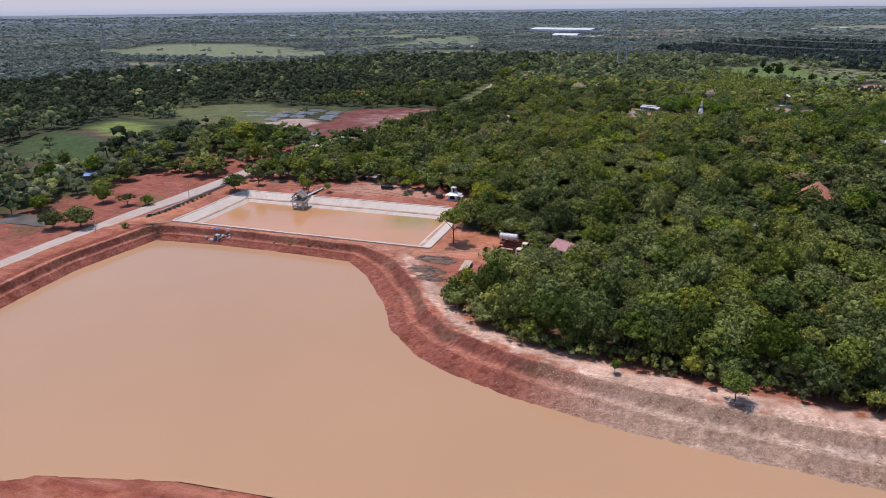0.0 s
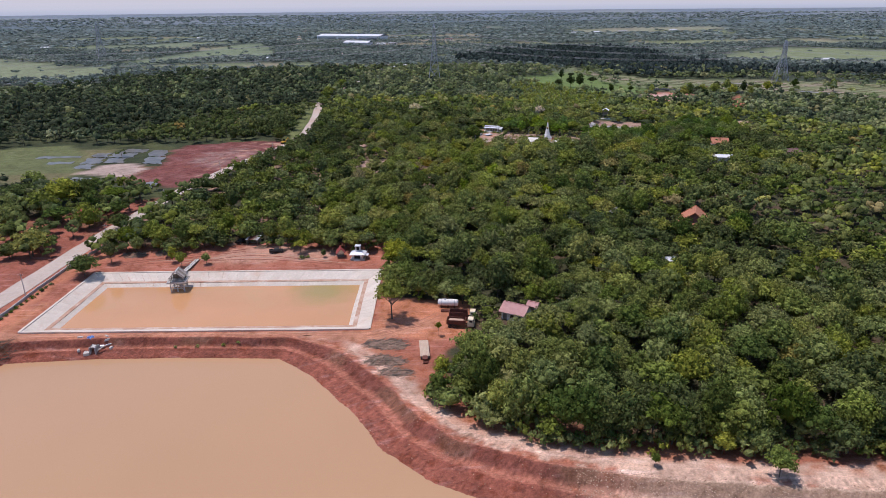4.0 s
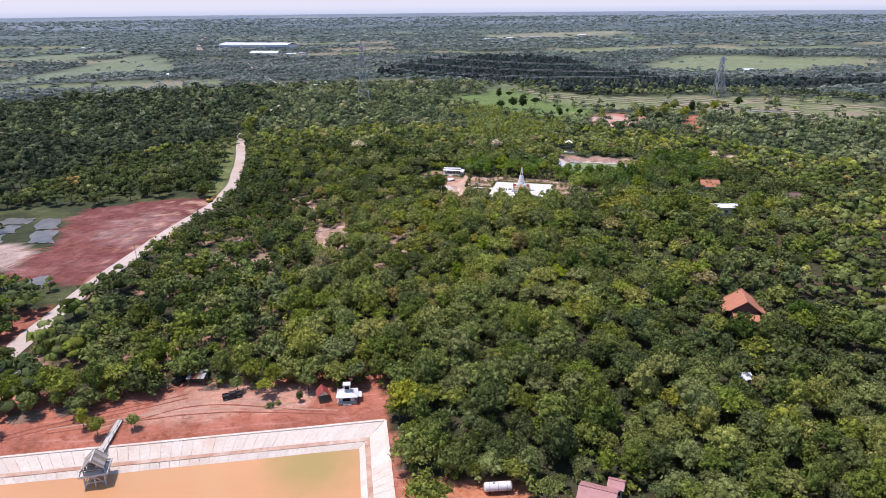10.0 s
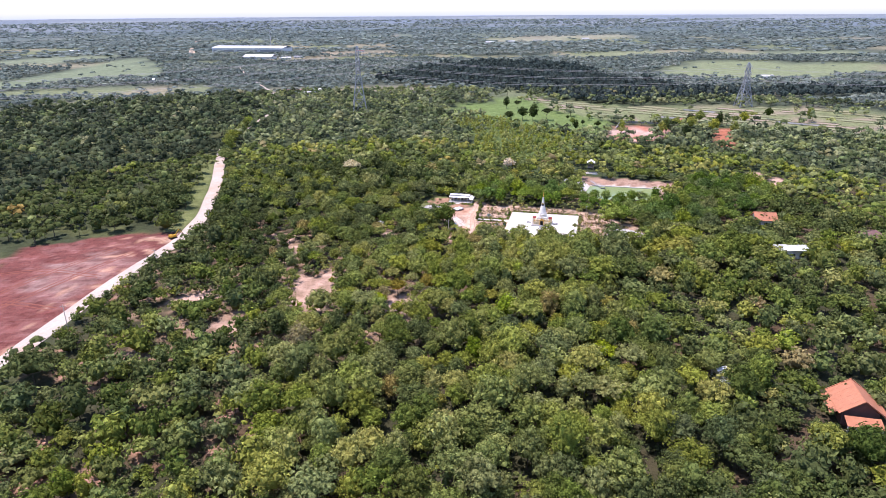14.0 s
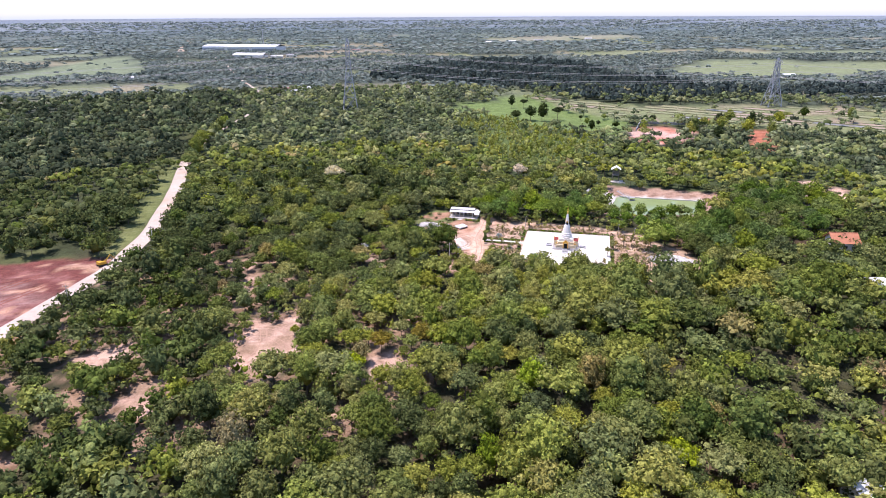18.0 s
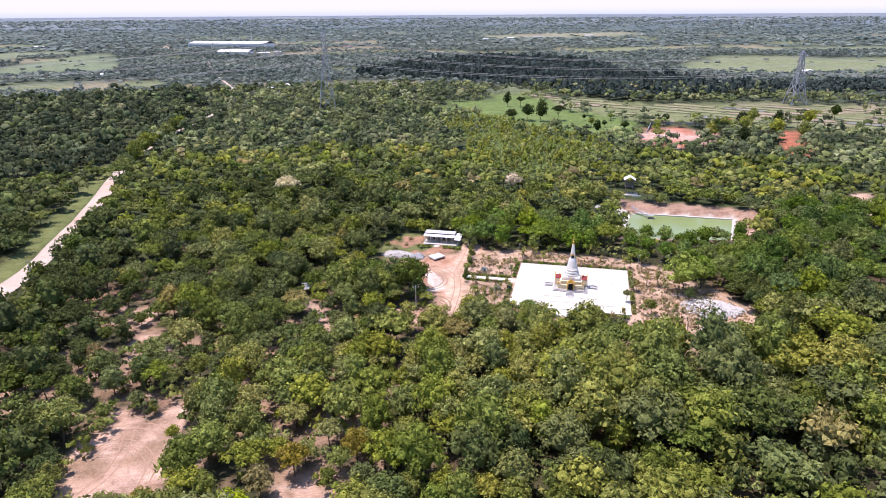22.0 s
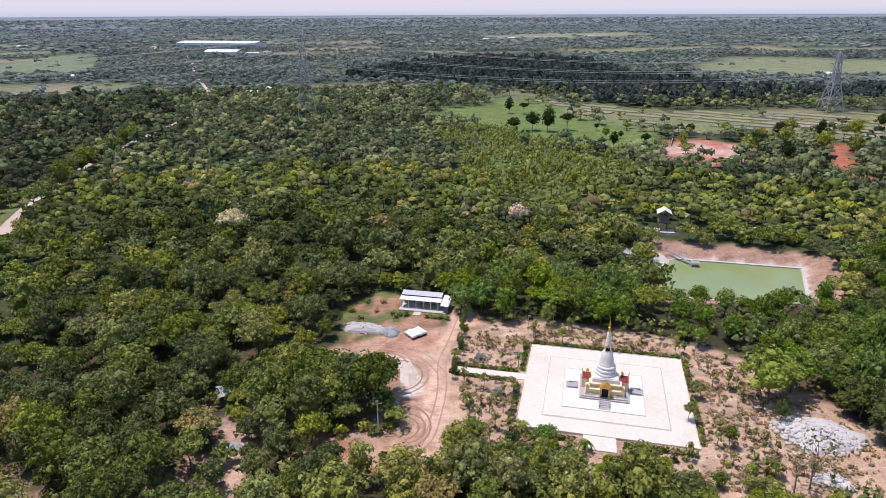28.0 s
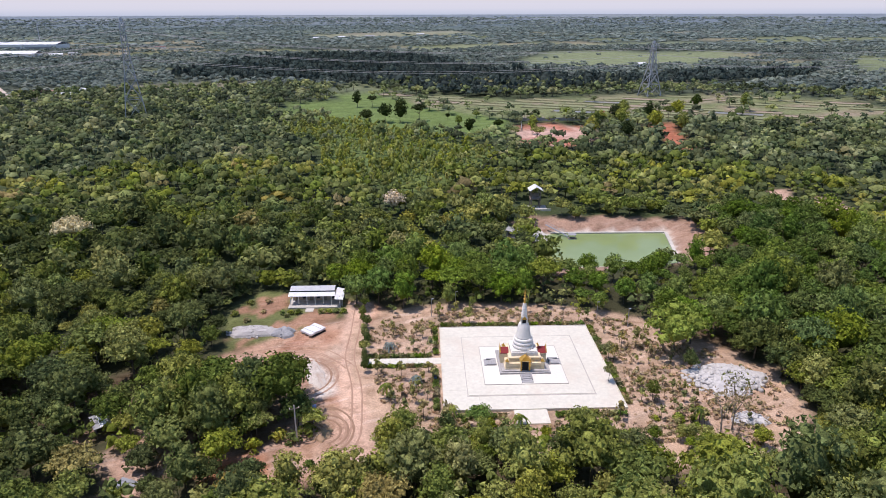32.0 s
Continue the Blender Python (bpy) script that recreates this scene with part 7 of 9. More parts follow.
hedge(-15.5, 16.3, 15.5, 16.3, 0.6, "low clipped green hedge behind the terrace")
hedge(16.4, 15.5, 16.4, 3.0, 0.5, "low green hedge beside the terrace")
hedge(16.4, 1.0, 16.4, -14, 0.45, "low patchy green hedge beside the terrace")
hedge(-16.6, 15.5, -16.6, 4.0, 0.6, "low green hedge along the terrace edge")
hedge(-16.8, -1.5, -16.8, -15.0, 0.9, "uneven green hedge along the terrace edge")
hedge(-30.5, 3.7, -17.5, 3.7, 0.6, "low green hedge beside the garden path")
hedge(-30.5, 0.1, -17.5, 0.1, 0.5, "low green hedge beside the garden path")
hedge(-13.5, -17.2, -5.0, -17.2, 0.8, "dark green bushes along the front of the terrace")
hedge(3.0, -17.2, 15.0, -17.2, 0.8, "dark green bushes along the front of the terrace")
gp = thing("garden_path", *local(-22.9, 1.9), zat(*local(-22.9, 1.9)), SA, "pale paved path leading to the terrace", "path")
for i in range(9):
    part("slab", Shape().box((-6.6 + i * 1.65, 0, -0.3), (1.62, 2.3, 0.5)), M_SLAB, gp)

# young trees of the garden
SAP = []
for k in range(5):
    v, f = crown(800 + k, 5, 16, 0.2, spread=0.6, lobe_r=(0.3, 0.5), low=-0.8, top=1.2, core=0.5)
    tv, tf = rods([((0, 0, -0.15), (0.06 * k - 0.12, 0.05, 2.4), 0.07, 0.03)], 4)
    SAP.append((big_mesh("crown", v + np.array([0, 0, 2.2]), f, [M_SAPLING], size=3), big_mesh("trunk", tv, tf, [M_BARK], size=3)))
R0 = random.Random(21)
spots = []
while len(spots) < 92:
    x, y = R0.uniform(-10, 62), R0.uniform(374, 446)
    a = radians(-SA)
    u, v = (x - CX) * math.cos(a) - (y - CY) * math.sin(a), (x - CX) * math.sin(a) + (y - CY) * math.cos(a)
    if abs(u) < 17.2 and -18.5 < v < 17 or (u < -17 and -1.2 < v < 5) or (abs(u + 1) < 5 and v < 0):
        continue
    if float(sd(GARDEN, np.array([x]), np.array([y]))[0]) > -1.0 or math.hypot(x - 51, y - 392.5) < 8.5:
        continue
    if all(math.hypot(x - p[0], y - p[1]) > 1.7 for p in spots):
        spots.append((x, y))
for k, (x, y) in enumerate(spots):
    ob = thing("sapling", x, y, zat(x, y), R0.uniform(0, 360), "thin young garden tree on bare sandy soil", "sapling", "young trees of the garden")
    r = R0.uniform(0.45, 1.0) + 0.6 * R0.random() ** 5
    ob.scale = (r, r, r * R0.uniform(0.8, 1.3))
    part("crown", SAP[k % 5][0], None, ob)
    part("trunk", SAP[k % 5][1], None, ob)

# dry weeds and low plants on the garden soil
R_ = np.random.RandomState(5)
wx, wy = R_.uniform(-10, 64, 20000), R_.uniform(372, 447, 20000)
ca, sa = math.cos(radians(-SA)), math.sin(radians(-SA))
wu, wv = (wx - CX) * ca - (wy - CY) * sa, (wx - CX) * sa + (wy - CY) * ca
ok = (sd(GARDEN, wx, wy) < 0) & ~((np.abs(wu) < 16.2) & (np.abs(wv) < 16)) & (np.hypot(wx - 51, wy - 392.5) > 6) & ~((wu < -15) & (np.abs(wv - 1.9) < 1.6)) & ~((np.abs(wu + 1) < 3) & (wv < 0) & (wv > -20))
ok &= (ripple(wx, wy, 6) + 0.5 * R_.normal(size=len(wx))) > 0.30
wx, wy = wx[ok], wy[ok]
TUFT = []
for k in range(4):
    v, f = crown(860 + k, 1, 14, 0.5, spread=0.1, lobe_r=(0.7, 0.8), core=0, fine=True)
    TUFT.append((v + np.array([0, 0, 0.4]), f, np.zeros(len(f), int)))
planted("weeds", wx, wy, R_.uniform(0.2, 0.55, len(wx)), np.full(len(wx), 0.8), np.clip(R_.normal(0.72, 0.22, len(wx)), 0.0, 1.0), TUFT, 44, "dry weeds and low plants on sandy garden soil", [M_WEED, M_BARK])


def palm(x, y, h, label="small palm with arching fronds in the garden", silver=False, leaf=None):
    ob = thing("palm", x, y, zat(x, y), (x * 31) % 360, label, "palm", "palms of the garden")
    part("trunk", Shape().rod((0, 0, -0.2), (0.1, 0, h), 0.16, 0.1, 6), M_BARK, ob)
    R = random.Random(int(x * 10))
    for i in range(11):
        a = 6.283 * i / 11 + R.uniform(-0.2, 0.2)
        L, up = R.uniform(1.3, 1.9), R.uniform(0.3, 0.9)
        s_ = Shape()
        pts = [(0.1 + math.cos(a) * L * q, math.sin(a) * L * q, h + up * 2 * q - (up + 0.9) * 1.6 * q * q) for q in (0, 0.33, 0.66, 1.0)]
        for (p, q), w in zip(zip(pts, pts[1:]), (0.22, 0.3, 0.16)):
            nx_, ny_ = -math.sin(a) * w, math.cos(a) * w
            s_.add([(p[0] + nx_, p[1] + ny_, p[2] - 0.12), p, (p[0] - nx_, p[1] - ny_, p[2] - 0.12), (q[0] - nx_ * 0.8, q[1] - ny_ * 0.8, q[2] - 0.12), q, (q[0] + nx_ * 0.8, q[1] + ny_ * 0.8, q[2] - 0.12)], [(0, 1, 4, 5), (1, 2, 3, 4)])
        part("frond", s_, M_PALE_LEAF if silver else (leaf or M_LEAF_ONE), ob)
    return ob


M_PALE_LEAF = foliage("leaves_silver", "random", [(0, (0.18, 0.22, 0.20)), (1, (0.24, 0.28, 0.26))])
palm(-7.5, 411.5, 2.6)
palm(-1.5, 428, 1.2, "silvery blue fan palm in the garden", True)
palm(-1.0, 414.5, 1.0, "silvery blue fan palm in the garden", True)
palm(4.5, 399, 2.4)
palm(0.5, 402, 1.8)
palm(9.5, 395, 2.0)
palm(37, 384, 2.6)
for px, py in ((12, 438.5), (44.5, 422.5), (48.5, 417), (18.5, 440)):
    ob = thing("garden_lamp", px, py, zat(px, py), 0, "slim grey garden lamp post under the trees", "lamp post", "garden lamp posts")
    part("post", Shape().rod((0, 0, -0.3), (0, 0, 4.2), 0.07, 0.05, 6), M_METAL, ob)
    part("head", Shape().box((0.2, 0, 4.15), (0.6, 0.2, 0.12)), M_METAL, ob)
ob = thing("water_barrel", -1.9 + 4.4, 413.5, zat(2.5, 413.5), 0, "dark blue plastic barrel in the garden", "barrel")
part("drum", Shape().rod((0, 0, -0.05), (0, 0, 0.95), 0.32, n=12), M_BLUE, ob)
part("lid", Shape().rod((0, 0, 0.95), (0, 0, 1.02), 0.34, n=12), M_BLACK, ob)

# rain trees and other marked trees
R0 = random.Random(43)
k, beyond = 0, []
for j in range(14):
    for i in range(28):
        x, y = -6 + i * 6.4 + (j % 2) * 3.2 + R0.uniform(-1.5, 1.5), 382 + j * 6.2 + R0.uniform(-1.5, 1.5)
        q = float(sd(RAIN_ZONE, np.array([x]), np.array([y]))[0])
        if q > -0.5 or math.hypot(x - 51, y - 403.5) < 8.5:
            continue
        r = min(R0.uniform(3.1, 4.7), 3.2 - 0.5 * q) * (0.66 if y > 424 and 44 < x < 106 else 1.0)
        if x > 63:
            beyond.append((x, y, r, R0.uniform(0.95, 1.25), R0.random()))
            continue
        tree(x, y, r, R0.uniform(0.95, 1.25), k, M_LEAF_RAIN if R0.random() < 0.82 else None, "tree", "bright green spreading rain tree behind the garden", "rain trees round the garden")
        k += 1
B_ = np.array(beyond)
planted("wood", B_[:, 0], B_[:, 1], B_[:, 2], B_[:, 3], B_[:, 4], NEAR_T, 23, "bright green feathery rain trees standing close together", [M_LEAF_RAIN_MANY, M_BARK])
for k, (x, y, r) in enumerate(((61, 389, 3.8), (62, 396, 4.0), (60, 382, 3.8), (55, 375, 3.4), (66, 404, 4.0), (68, 388, 4.4), (66, 378, 4.4), (60, 371, 4.0))):
    tree(x, y, r, 1.0, k, M_LEAF_DEEP if k % 3 == 0 else None, "tree", "leafy tree crowding the edge of the garden", "trees beside the garden")
tree(48.5, 403.0, 5.5, 0.95, 1, M_LEAF_BRIGHT, "tree", "yellow-green leafy tree in the garden", "marked trees")
tree(55.0, 405.5, 4.4, 1.0, 4, M_LEAF_RAIN, "tree", "bright green leafy tree in the garden", "marked trees")
for k, (x, y, r, mat, label) in enumerate(((-52, 344, 3.0, M_LEAF_RUSSET, "russet-brown leafy tree beside a clearing"), (-41.5, 346, 2.8, M_LEAF_RUSSET, "russet-brown leafy tree in the wood"), (-9, 345, 3.6, M_LEAF_BRIGHT, "yellow-green tree in the wood"),
                                            (-60, 332, 3.4, M_LEAF_BRIGHT, "yellow-green tree in the wood"), (5, 352, 3.2, M_PALE_LEAF, "silver-grey bushy tree in the wood"), (-30, 330, 3.2, M_LEAF_RAIN, "fresh green tree in the wood"),
                                            (-20, 318, 4.0, M_LEAF_BRIGHT, "yellow-green tree in the wood"), (-35, 295, 3.6, M_LEAF_RAIN, "fresh green tree in the wood"),
                                            (0, 290, 4.0, M_LEAF_BRIGHT, "yellow-green tree in the wood"), (12, 370, 3.4, M_LEAF_RAIN, "fresh green tree in the wood"))):
    tree(x, y, r, 1.15, k, mat, "tree", label, "marked trees")
tree(-64, 513, 5.4, 1.15, 3, M_LEAF_BLOSSOM, "tree", "tall tree covered in cream-white blossom", "marked trees")
tree(30, 515, 3.8, 1.0, 6, M_LEAF_BLOSSOM, "tree", "tree with dull pinkish dry blossom", "marked trees")
for k, (x, y, r, sq) in enumerate(((76, 697, 4.6, 1.05), (89, 700, 5.2, 1.05), (97, 695, 5.8, 1.1), (110, 697, 5.2, 1.1), (114, 634, 2.6, 2.0), (98, 664, 2.6, 1.3), (131, 664, 1.8, 1.2), (92, 772, 4.5, 1.1), (102, 768, 4.0, 1.2), (128, 694, 1.6, 1.4))):
    tree(x, y, r, sq, k, M_LEAF_DARK, "tree", "dark broad tree standing alone in the meadow", "trees in the meadow")
for k, (x, y, r) in enumerate(((-25.5, 413, 5.4), (-23, 417, 4.2), (-29.5, 415, 4.8), (-21.5, 407, 2.2), (-31, 409, 2.6), (-36, 404, 3.4), (-23.5, 409.5, 3.0), (-38, 416, 4.6), (-34, 423, 4.2), (-33, 412, 4.4), (-40, 426, 4.4), (-33, 395, 2.2), (-28, 393, 2.2), (-24, 389.5, 2.6), (-37, 391, 3.2), (-31, 388, 3.2), (-19, 387, 2.6), (-41, 400, 3.4), (-12.5, 396.5, 2.2), (-9, 395, 2.2), (-16, 390.5, 2.6), (-5.5, 392, 2.2), (-11, 390, 2.6))):
    tree(x, y, r, 1.15 if k == 0 else 1.0, k, M_LEAF_DEEP if k in (0, 1, 2, 6) else None, "tree", "dark green tree beside the work yard", "trees by the yard")
R0 = random.Random(61)
for i in range(15):
    q = i / 14
    r = R0.uniform(0.6, 1.25)
    tree(-8.6 + 8.2 * q + R0.uniform(-0.5, 0.5), 421 + 27.5 * q + R0.uniform(-0.6, 0.6), r, R0.uniform(1.3, 2.1), i, (M_LEAF_DEEP, M_LEAF_DEEP, M_SCRUB, None)[i % 4], "tree", "narrow dusty green tree in a row along the yard", "row of narrow trees")
for x, y in ((40.5, 380.5), (37.5, 380.0), (43, 383)):
    ob = thing("bare_tree", x, y, zat(x, y), x * 40 % 360, "grey nearly leafless tree above the rubble heap", "tree", "bare trees by the rubble")
    v, f = rods([((0, 0, -0.3), (0.2, 0.1, 3.2), 0.16, 0.12), ((0.2, 0.1, 3.2), (1.2, 0.5, 5.6), 0.1, 0.05), ((0.2, 0.1, 3.2), (-0.9, 0.7, 5.8), 0.1, 0.05), ((0.2, 0.1, 3.2), (0.1, -1.0, 6.2), 0.09, 0.04),
                 ((1.2, 0.5, 5.6), (2.2, 0.2, 6.6), 0.05, 0.02), ((1.2, 0.5, 5.6), (1.0, 1.5, 6.9), 0.05, 0.02), ((-0.9, 0.7, 5.8), (-2.0, 0.3, 6.9), 0.05, 0.02), ((-0.9, 0.7, 5.8), (-0.7, 1.8, 7.0), 0.05, 0.02),
                 ((0.1, -1.0, 6.2), (-0.5, -1.8, 7.2), 0.04, 0.02), ((0.1, -1.0, 6.2), (1.0, -1.7, 7.2), 0.04, 0.02)], 5)
    part("trunk", big_mesh("trunk", v, f, [M_PALE_BARK], size=3), None, ob)
    R = np.random.RandomState(int(x))
    c = np.array([(2.2, 0.2, 6.6), (1.0, 1.5, 6.9), (-2.0, 0.3, 6.9), (-0.7, 1.8, 7.0), (-0.5, -1.8, 7.2), (1.0, -1.7, 7.2)])[R.randint(0, 6, 90)] + R.normal(size=(90, 3)) * 0.6
    t, b = R.normal(size=(90, 3)) * 0.16, R.normal(size=(90, 3)) * 0.16
    part("leaves", big_mesh("leaves", np.stack([c + t, c + b, c - t, c - b], 1).reshape(-1, 3), np.arange(360).reshape(-1, 4), [M_SCRUB]), None, ob)

# ---- rubble heap ----


def stone_mesh(seed):
    R = np.random.RandomState(seed)
    v = ICO_V * R.uniform(0.65, 1.2, (12, 1)) * np.array([1, R.uniform(0.6, 1), R.uniform(0.45, 0.8)])
    return big_mesh("stone", v, ICO_F, [M_STONE], size=3)


STONES = [stone_mesh(s_) for s_ in range(6)]


def heap(name, cx, cy, rx, ry, h, n, size, label, mat, rz=0.0, core=True, piece="stone"):
    ob = thing(name, cx, cy, zat(cx, cy), rz, label, "heap")
    R = random.Random(n)
    if core:
        s_, m = Shape(), 18
        rings = [(1.0, -0.3), (0.85, 0.35), (0.6, 0.75), (0.3, 0.95)]
        s_.v = [(rx * q * math.cos(6.283 * i / m) * (1 + 0.22 * math.sin(i * 1.05 + n) + 0.12 * math.sin(i * 2.1)), ry * q * math.sin(6.283 * i / m) * (1 + 0.2 * math.sin(i * 1.4 + 2 + n)), h * z * R.uniform(0.75, 1.1)) for q, z in rings for i in range(m)]
        s_.f = [(k * m + i, k * m + (i + 1) % m, (k + 1) * m + (i + 1) % m, (k + 1) * m + i) for k in range(3) for i in range(m)] + [tuple(range(3 * m, 4 * m))]
        part("mound", s_, mat, ob)
    for i in range(n):
        a, q = R.uniform(0, 6.283), math.sqrt(R.random())
        o = part(piece, STONES[i % 6], None, ob)
        s = R.uniform(*size)
        z = h * (1 - q ** 2.2) * 0.85
        o.matrix_basis = pose(rx * q * math.cos(a), ry * q * math.sin(a), max(0.0, z), R.uniform(0, 360), 0, R.uniform(0, 360)) @ Matrix.Diagonal((s, s, s, 1))
        if mat is not M_STONE:
            o.material_slots[0].link = "OBJECT"
            o.material_slots[0].material = mat
    return ob


M_MUD_PALE = weathered("pale_drying_mud", (0.60, 0.55, 0.48), (0.50, 0.42, 0.35), 0.5, 0.95, (0.42, 0.31, 0.24))
M_MUD_BROWN = weathered("brown_scraped_soil", (0.40, 0.27, 0.17), (0.30, 0.20, 0.12), 0.7, 0.95, (0.24, 0.22, 0.11))
M_STONE_WHITE = weathered("white_rubble", (0.66, 0.63, 0.60), (0.48, 0.46, 0.43), 2.0, 0.9, rand=0.4)
heap("rubble_heap", 51, 392.5, 7.5, 5.4, 1.5, 290, (0.25, 0.6), "broad heap of white broken rock on bare soil", M_STONE_WHITE, -20)
heap("rubble_heap", 45.5, 381.5, 3.2, 2.0, 0.7, 60, (0.2, 0.45), "small spread of pale broken rock", M_STONE_WHITE, -20)
heap("gravel_heap", -25.5, 446.5, 5.8, 2.6, 1.3, 140, (0.16, 0.4), "long heap of grey crushed stone by the yard", M_STONE, -21)
heap("gravel_heap", -19.5, 443.2, 2.6, 2.2, 1.3, 80, (0.12, 0.3), "heap of fine dark grey gravel", M_GRAVEL, -21)
for hx, hy, hrx, hry, hh, mat, label in ((-17.3, 424.5, 2.0, 5.5, 0.5, M_MUD_PALE, "low spread of pale drying mud in the yard"), (-20.6, 406.8, 2.3, 3.4, 0.9, M_MUD_BROWN, "low heap of brown scraped soil in the yard")):
    ob = thing("mud_heap", hx, hy, zat(hx, hy), 0, label, "heap")
    sh, m = Shape(), 22
    rg = random.Random(int(hy))
    sh.v = [(hrx * q * math.cos(6.283 * i / m) * (1 + 0.16 * math.sin(i * 1.3 + hy)), hry * q * math.sin(6.283 * i / m) * (1 + 0.13 * math.sin(i * 2.1)), hh * z * rg.uniform(0.7, 1.15)) for q, z in ((1.0, -0.3), (0.86, 0.3), (0.66, 0.45), (0.5, 0.8), (0.2, 0.9)) for i in range(m)]
    sh.f = [(k * m + i, k * m + (i + 1) % m, (k + 1) * m + (i + 1) % m, (k + 1) * m + i) for k in range(4) for i in range(m)] + [tuple(range(4 * m, 5 * m))]
    part("mound", sh, mat, ob)
stack = thing("sheet_stack", -13.8, 441.4, zat(-13.8, 441.4), 28, "stack of white roofing sheets on timber bearers", "sheet stack")
for i in range(4):
    part("sheet", Shape().box((-1.5 + i * 1.0, 0, 0.35 + 0.12 * (i % 2)), (0.96, 3.4, 0.42)), M_ROOF_WHITE, stack)
for py in (-1.2, 0, 1.2):
    part("bearer", Shape().box((0, py, -0.05), (4.2, 0.2, 0.4)), M_WOOD, stack)
# dark plate standing in for the shade beneath the sheets
part("underside", Shape().box((0, -1.72, 0.02), (3.8, 0.05, 0.3)), M_DARK, stack)
brush_heap(-21.0, 405.5, 1.8, 28, "small stack of cut timber poles in the yard", 0.1, M_WOOD, (1.5, 2.6), "timber stack")
flag = thing("banner", -21.2, 408.2, zat(-21.2, 408.2), 20, "blue and white cloth banner on a pole", "banner")
part("pole", Shape().rod((0, 0, -0.2), (0, 0, 4.4), 0.05, n=6), M_METAL, flag)
part("cloth", Shape().slab((0.05, 0, 4.2), (0.9, 0.2, 3.9), (0.5, 0.1, 1.6), (0.05, 0, 1.7), 0.03), M_BLUE, flag)
part("cloth_band", Shape().slab((0.08, -0.05, 3.4), (0.8, 0.12, 3.2), (0.7, 0.1, 2.6), (0.08, -0.05, 2.8), 0.03), M_WHITE, flag)
pole(-24.5, 405.0, 7.0)

# ---- long open building by the yard ----
BA = -21.6
bx, by = -9.5, 456.5
barn = thing("long_building", bx, by, zat(bx, by), BA, "long low building with a grey and white metal roof", "building")
barn.scale = (0.82, 0.86, 0.85)
part("floor_slab", Shape().box((0, -0.8, -0.4), (14.6, 7.6, 0.75)), M_CONCRETE, barn)
part("back_wall", Shape().box((0, 2.3, 0.35), (13.6, 0.2, 2.7)), M_ROOF_WHITE, barn)
mid = part("room_wall", Shape().box((-0.6, 0.2, 0.35), (11.8, 0.18, 2.6)), weathered("tan_wall", (0.48, 0.38, 0.29), (0.40, 0.30, 0.22), 1.0, 0.8), barn, "dull tan room wall")
for i in range(6):
    part("window" if i % 2 else "door", Shape().box((-5.4 + i * 1.95, 0.08, 0.9 if i % 2 else 0.35), (1.0, 0.1, 1.2 if i % 2 else 2.0)), M_GLASS if i % 2 else M_WOOD, mid)
for sx in (-6.7, 6.7):
    part("end_wall", Shape().box((sx, 1.2, 0.35), (0.18, 2.4, 2.6)), M_ROOF_WHITE, barn)
for i in range(7):
    part("post", Shape().box((-6.8 + i * 2.27, -2.9, 0.35), (0.2, 0.2, 2.6)), M_WHITE, barn)
for i in range(8):
    xa, xb = -7.4 + i * 1.62, -7.4 + (i + 1) * 1.62 - 0.03
    part("front_roof_sheet", Shape().slab((xa, -3.1, 2.95), (xb, -3.1, 2.95), (xb, -1.0, 3.4), (xa, -1.0, 3.4), 0.05), M_ROOF_WHITE, barn)
for i in range(6):
    xa, xb = -7.2 + i * 2.1, -7.2 + (i + 1) * 2.1 - 0.03
    part("upper_roof_sheet", Shape().slab((xa, -1.2, 3.75), (xb, -1.2, 3.75), (xb, 1.0, 4.3), (xa, 1.0, 4.3), 0.05), M_ROOF_ZINC, barn)
    part("rear_roof_sheet", Shape().slab((xa, 1.0, 4.3), (xb, 1.0, 4.3), (xb, 3.2, 3.2), (xa, 3.2, 3.2), 0.05), M_ROOF_GREY, barn)
# near-black strip painted in for the shaded gap between the roofs
part("clerestory", Shape().box((-0.9, -1.05, 3.3), (12.6, 0.08, 0.45)), M_DARK, barn)
part("end_canopy", Shape().slab((5.6, -4.4, 2.6), (8.0, -4.4, 2.45), (8.0, 1.5, 3.1), (5.6, 1.5, 3.4), 0.06), M_ROOF_WHITE, barn)
for py in (-4.0, 1.2):
    part("canopy_post", Shape().box((7.7, py, -0.2), (0.16, 0.16, 2.7)), M_METAL, barn)
part("front_steps", Shape().box((-1.2, -5.6, -0.4), (2.2, 2.2, 0.55)).box((-1.2, -7.2, -0.4), (2.0, 1.2, 0.4)), M_CONCRETE, barn)
for i in range(9):
    u = -6.6 + i * 1.7
    if abs(u + 1.2) > 1.5:
        bush(bx + u * math.cos(radians(BA)) + 6.6 * math.sin(radians(BA)), by + u * math.sin(radians(BA)) - 6.6 * math.cos(radians(BA)), 1.0, M_LEAF_ONE, "leafy green bush in front of the long building", 0.9, "bushes by the long building")
for x, y, r in ((-17.5, 451, 0.9), (-22, 455, 0.9), (-20, 460, 1.1), (-26, 452, 1.0), (-24, 461, 1.1), (-28, 456, 1.2), (-2, 449.5, 0.9), (-0.5, 453, 1.0)):
    bush(x, y, r)

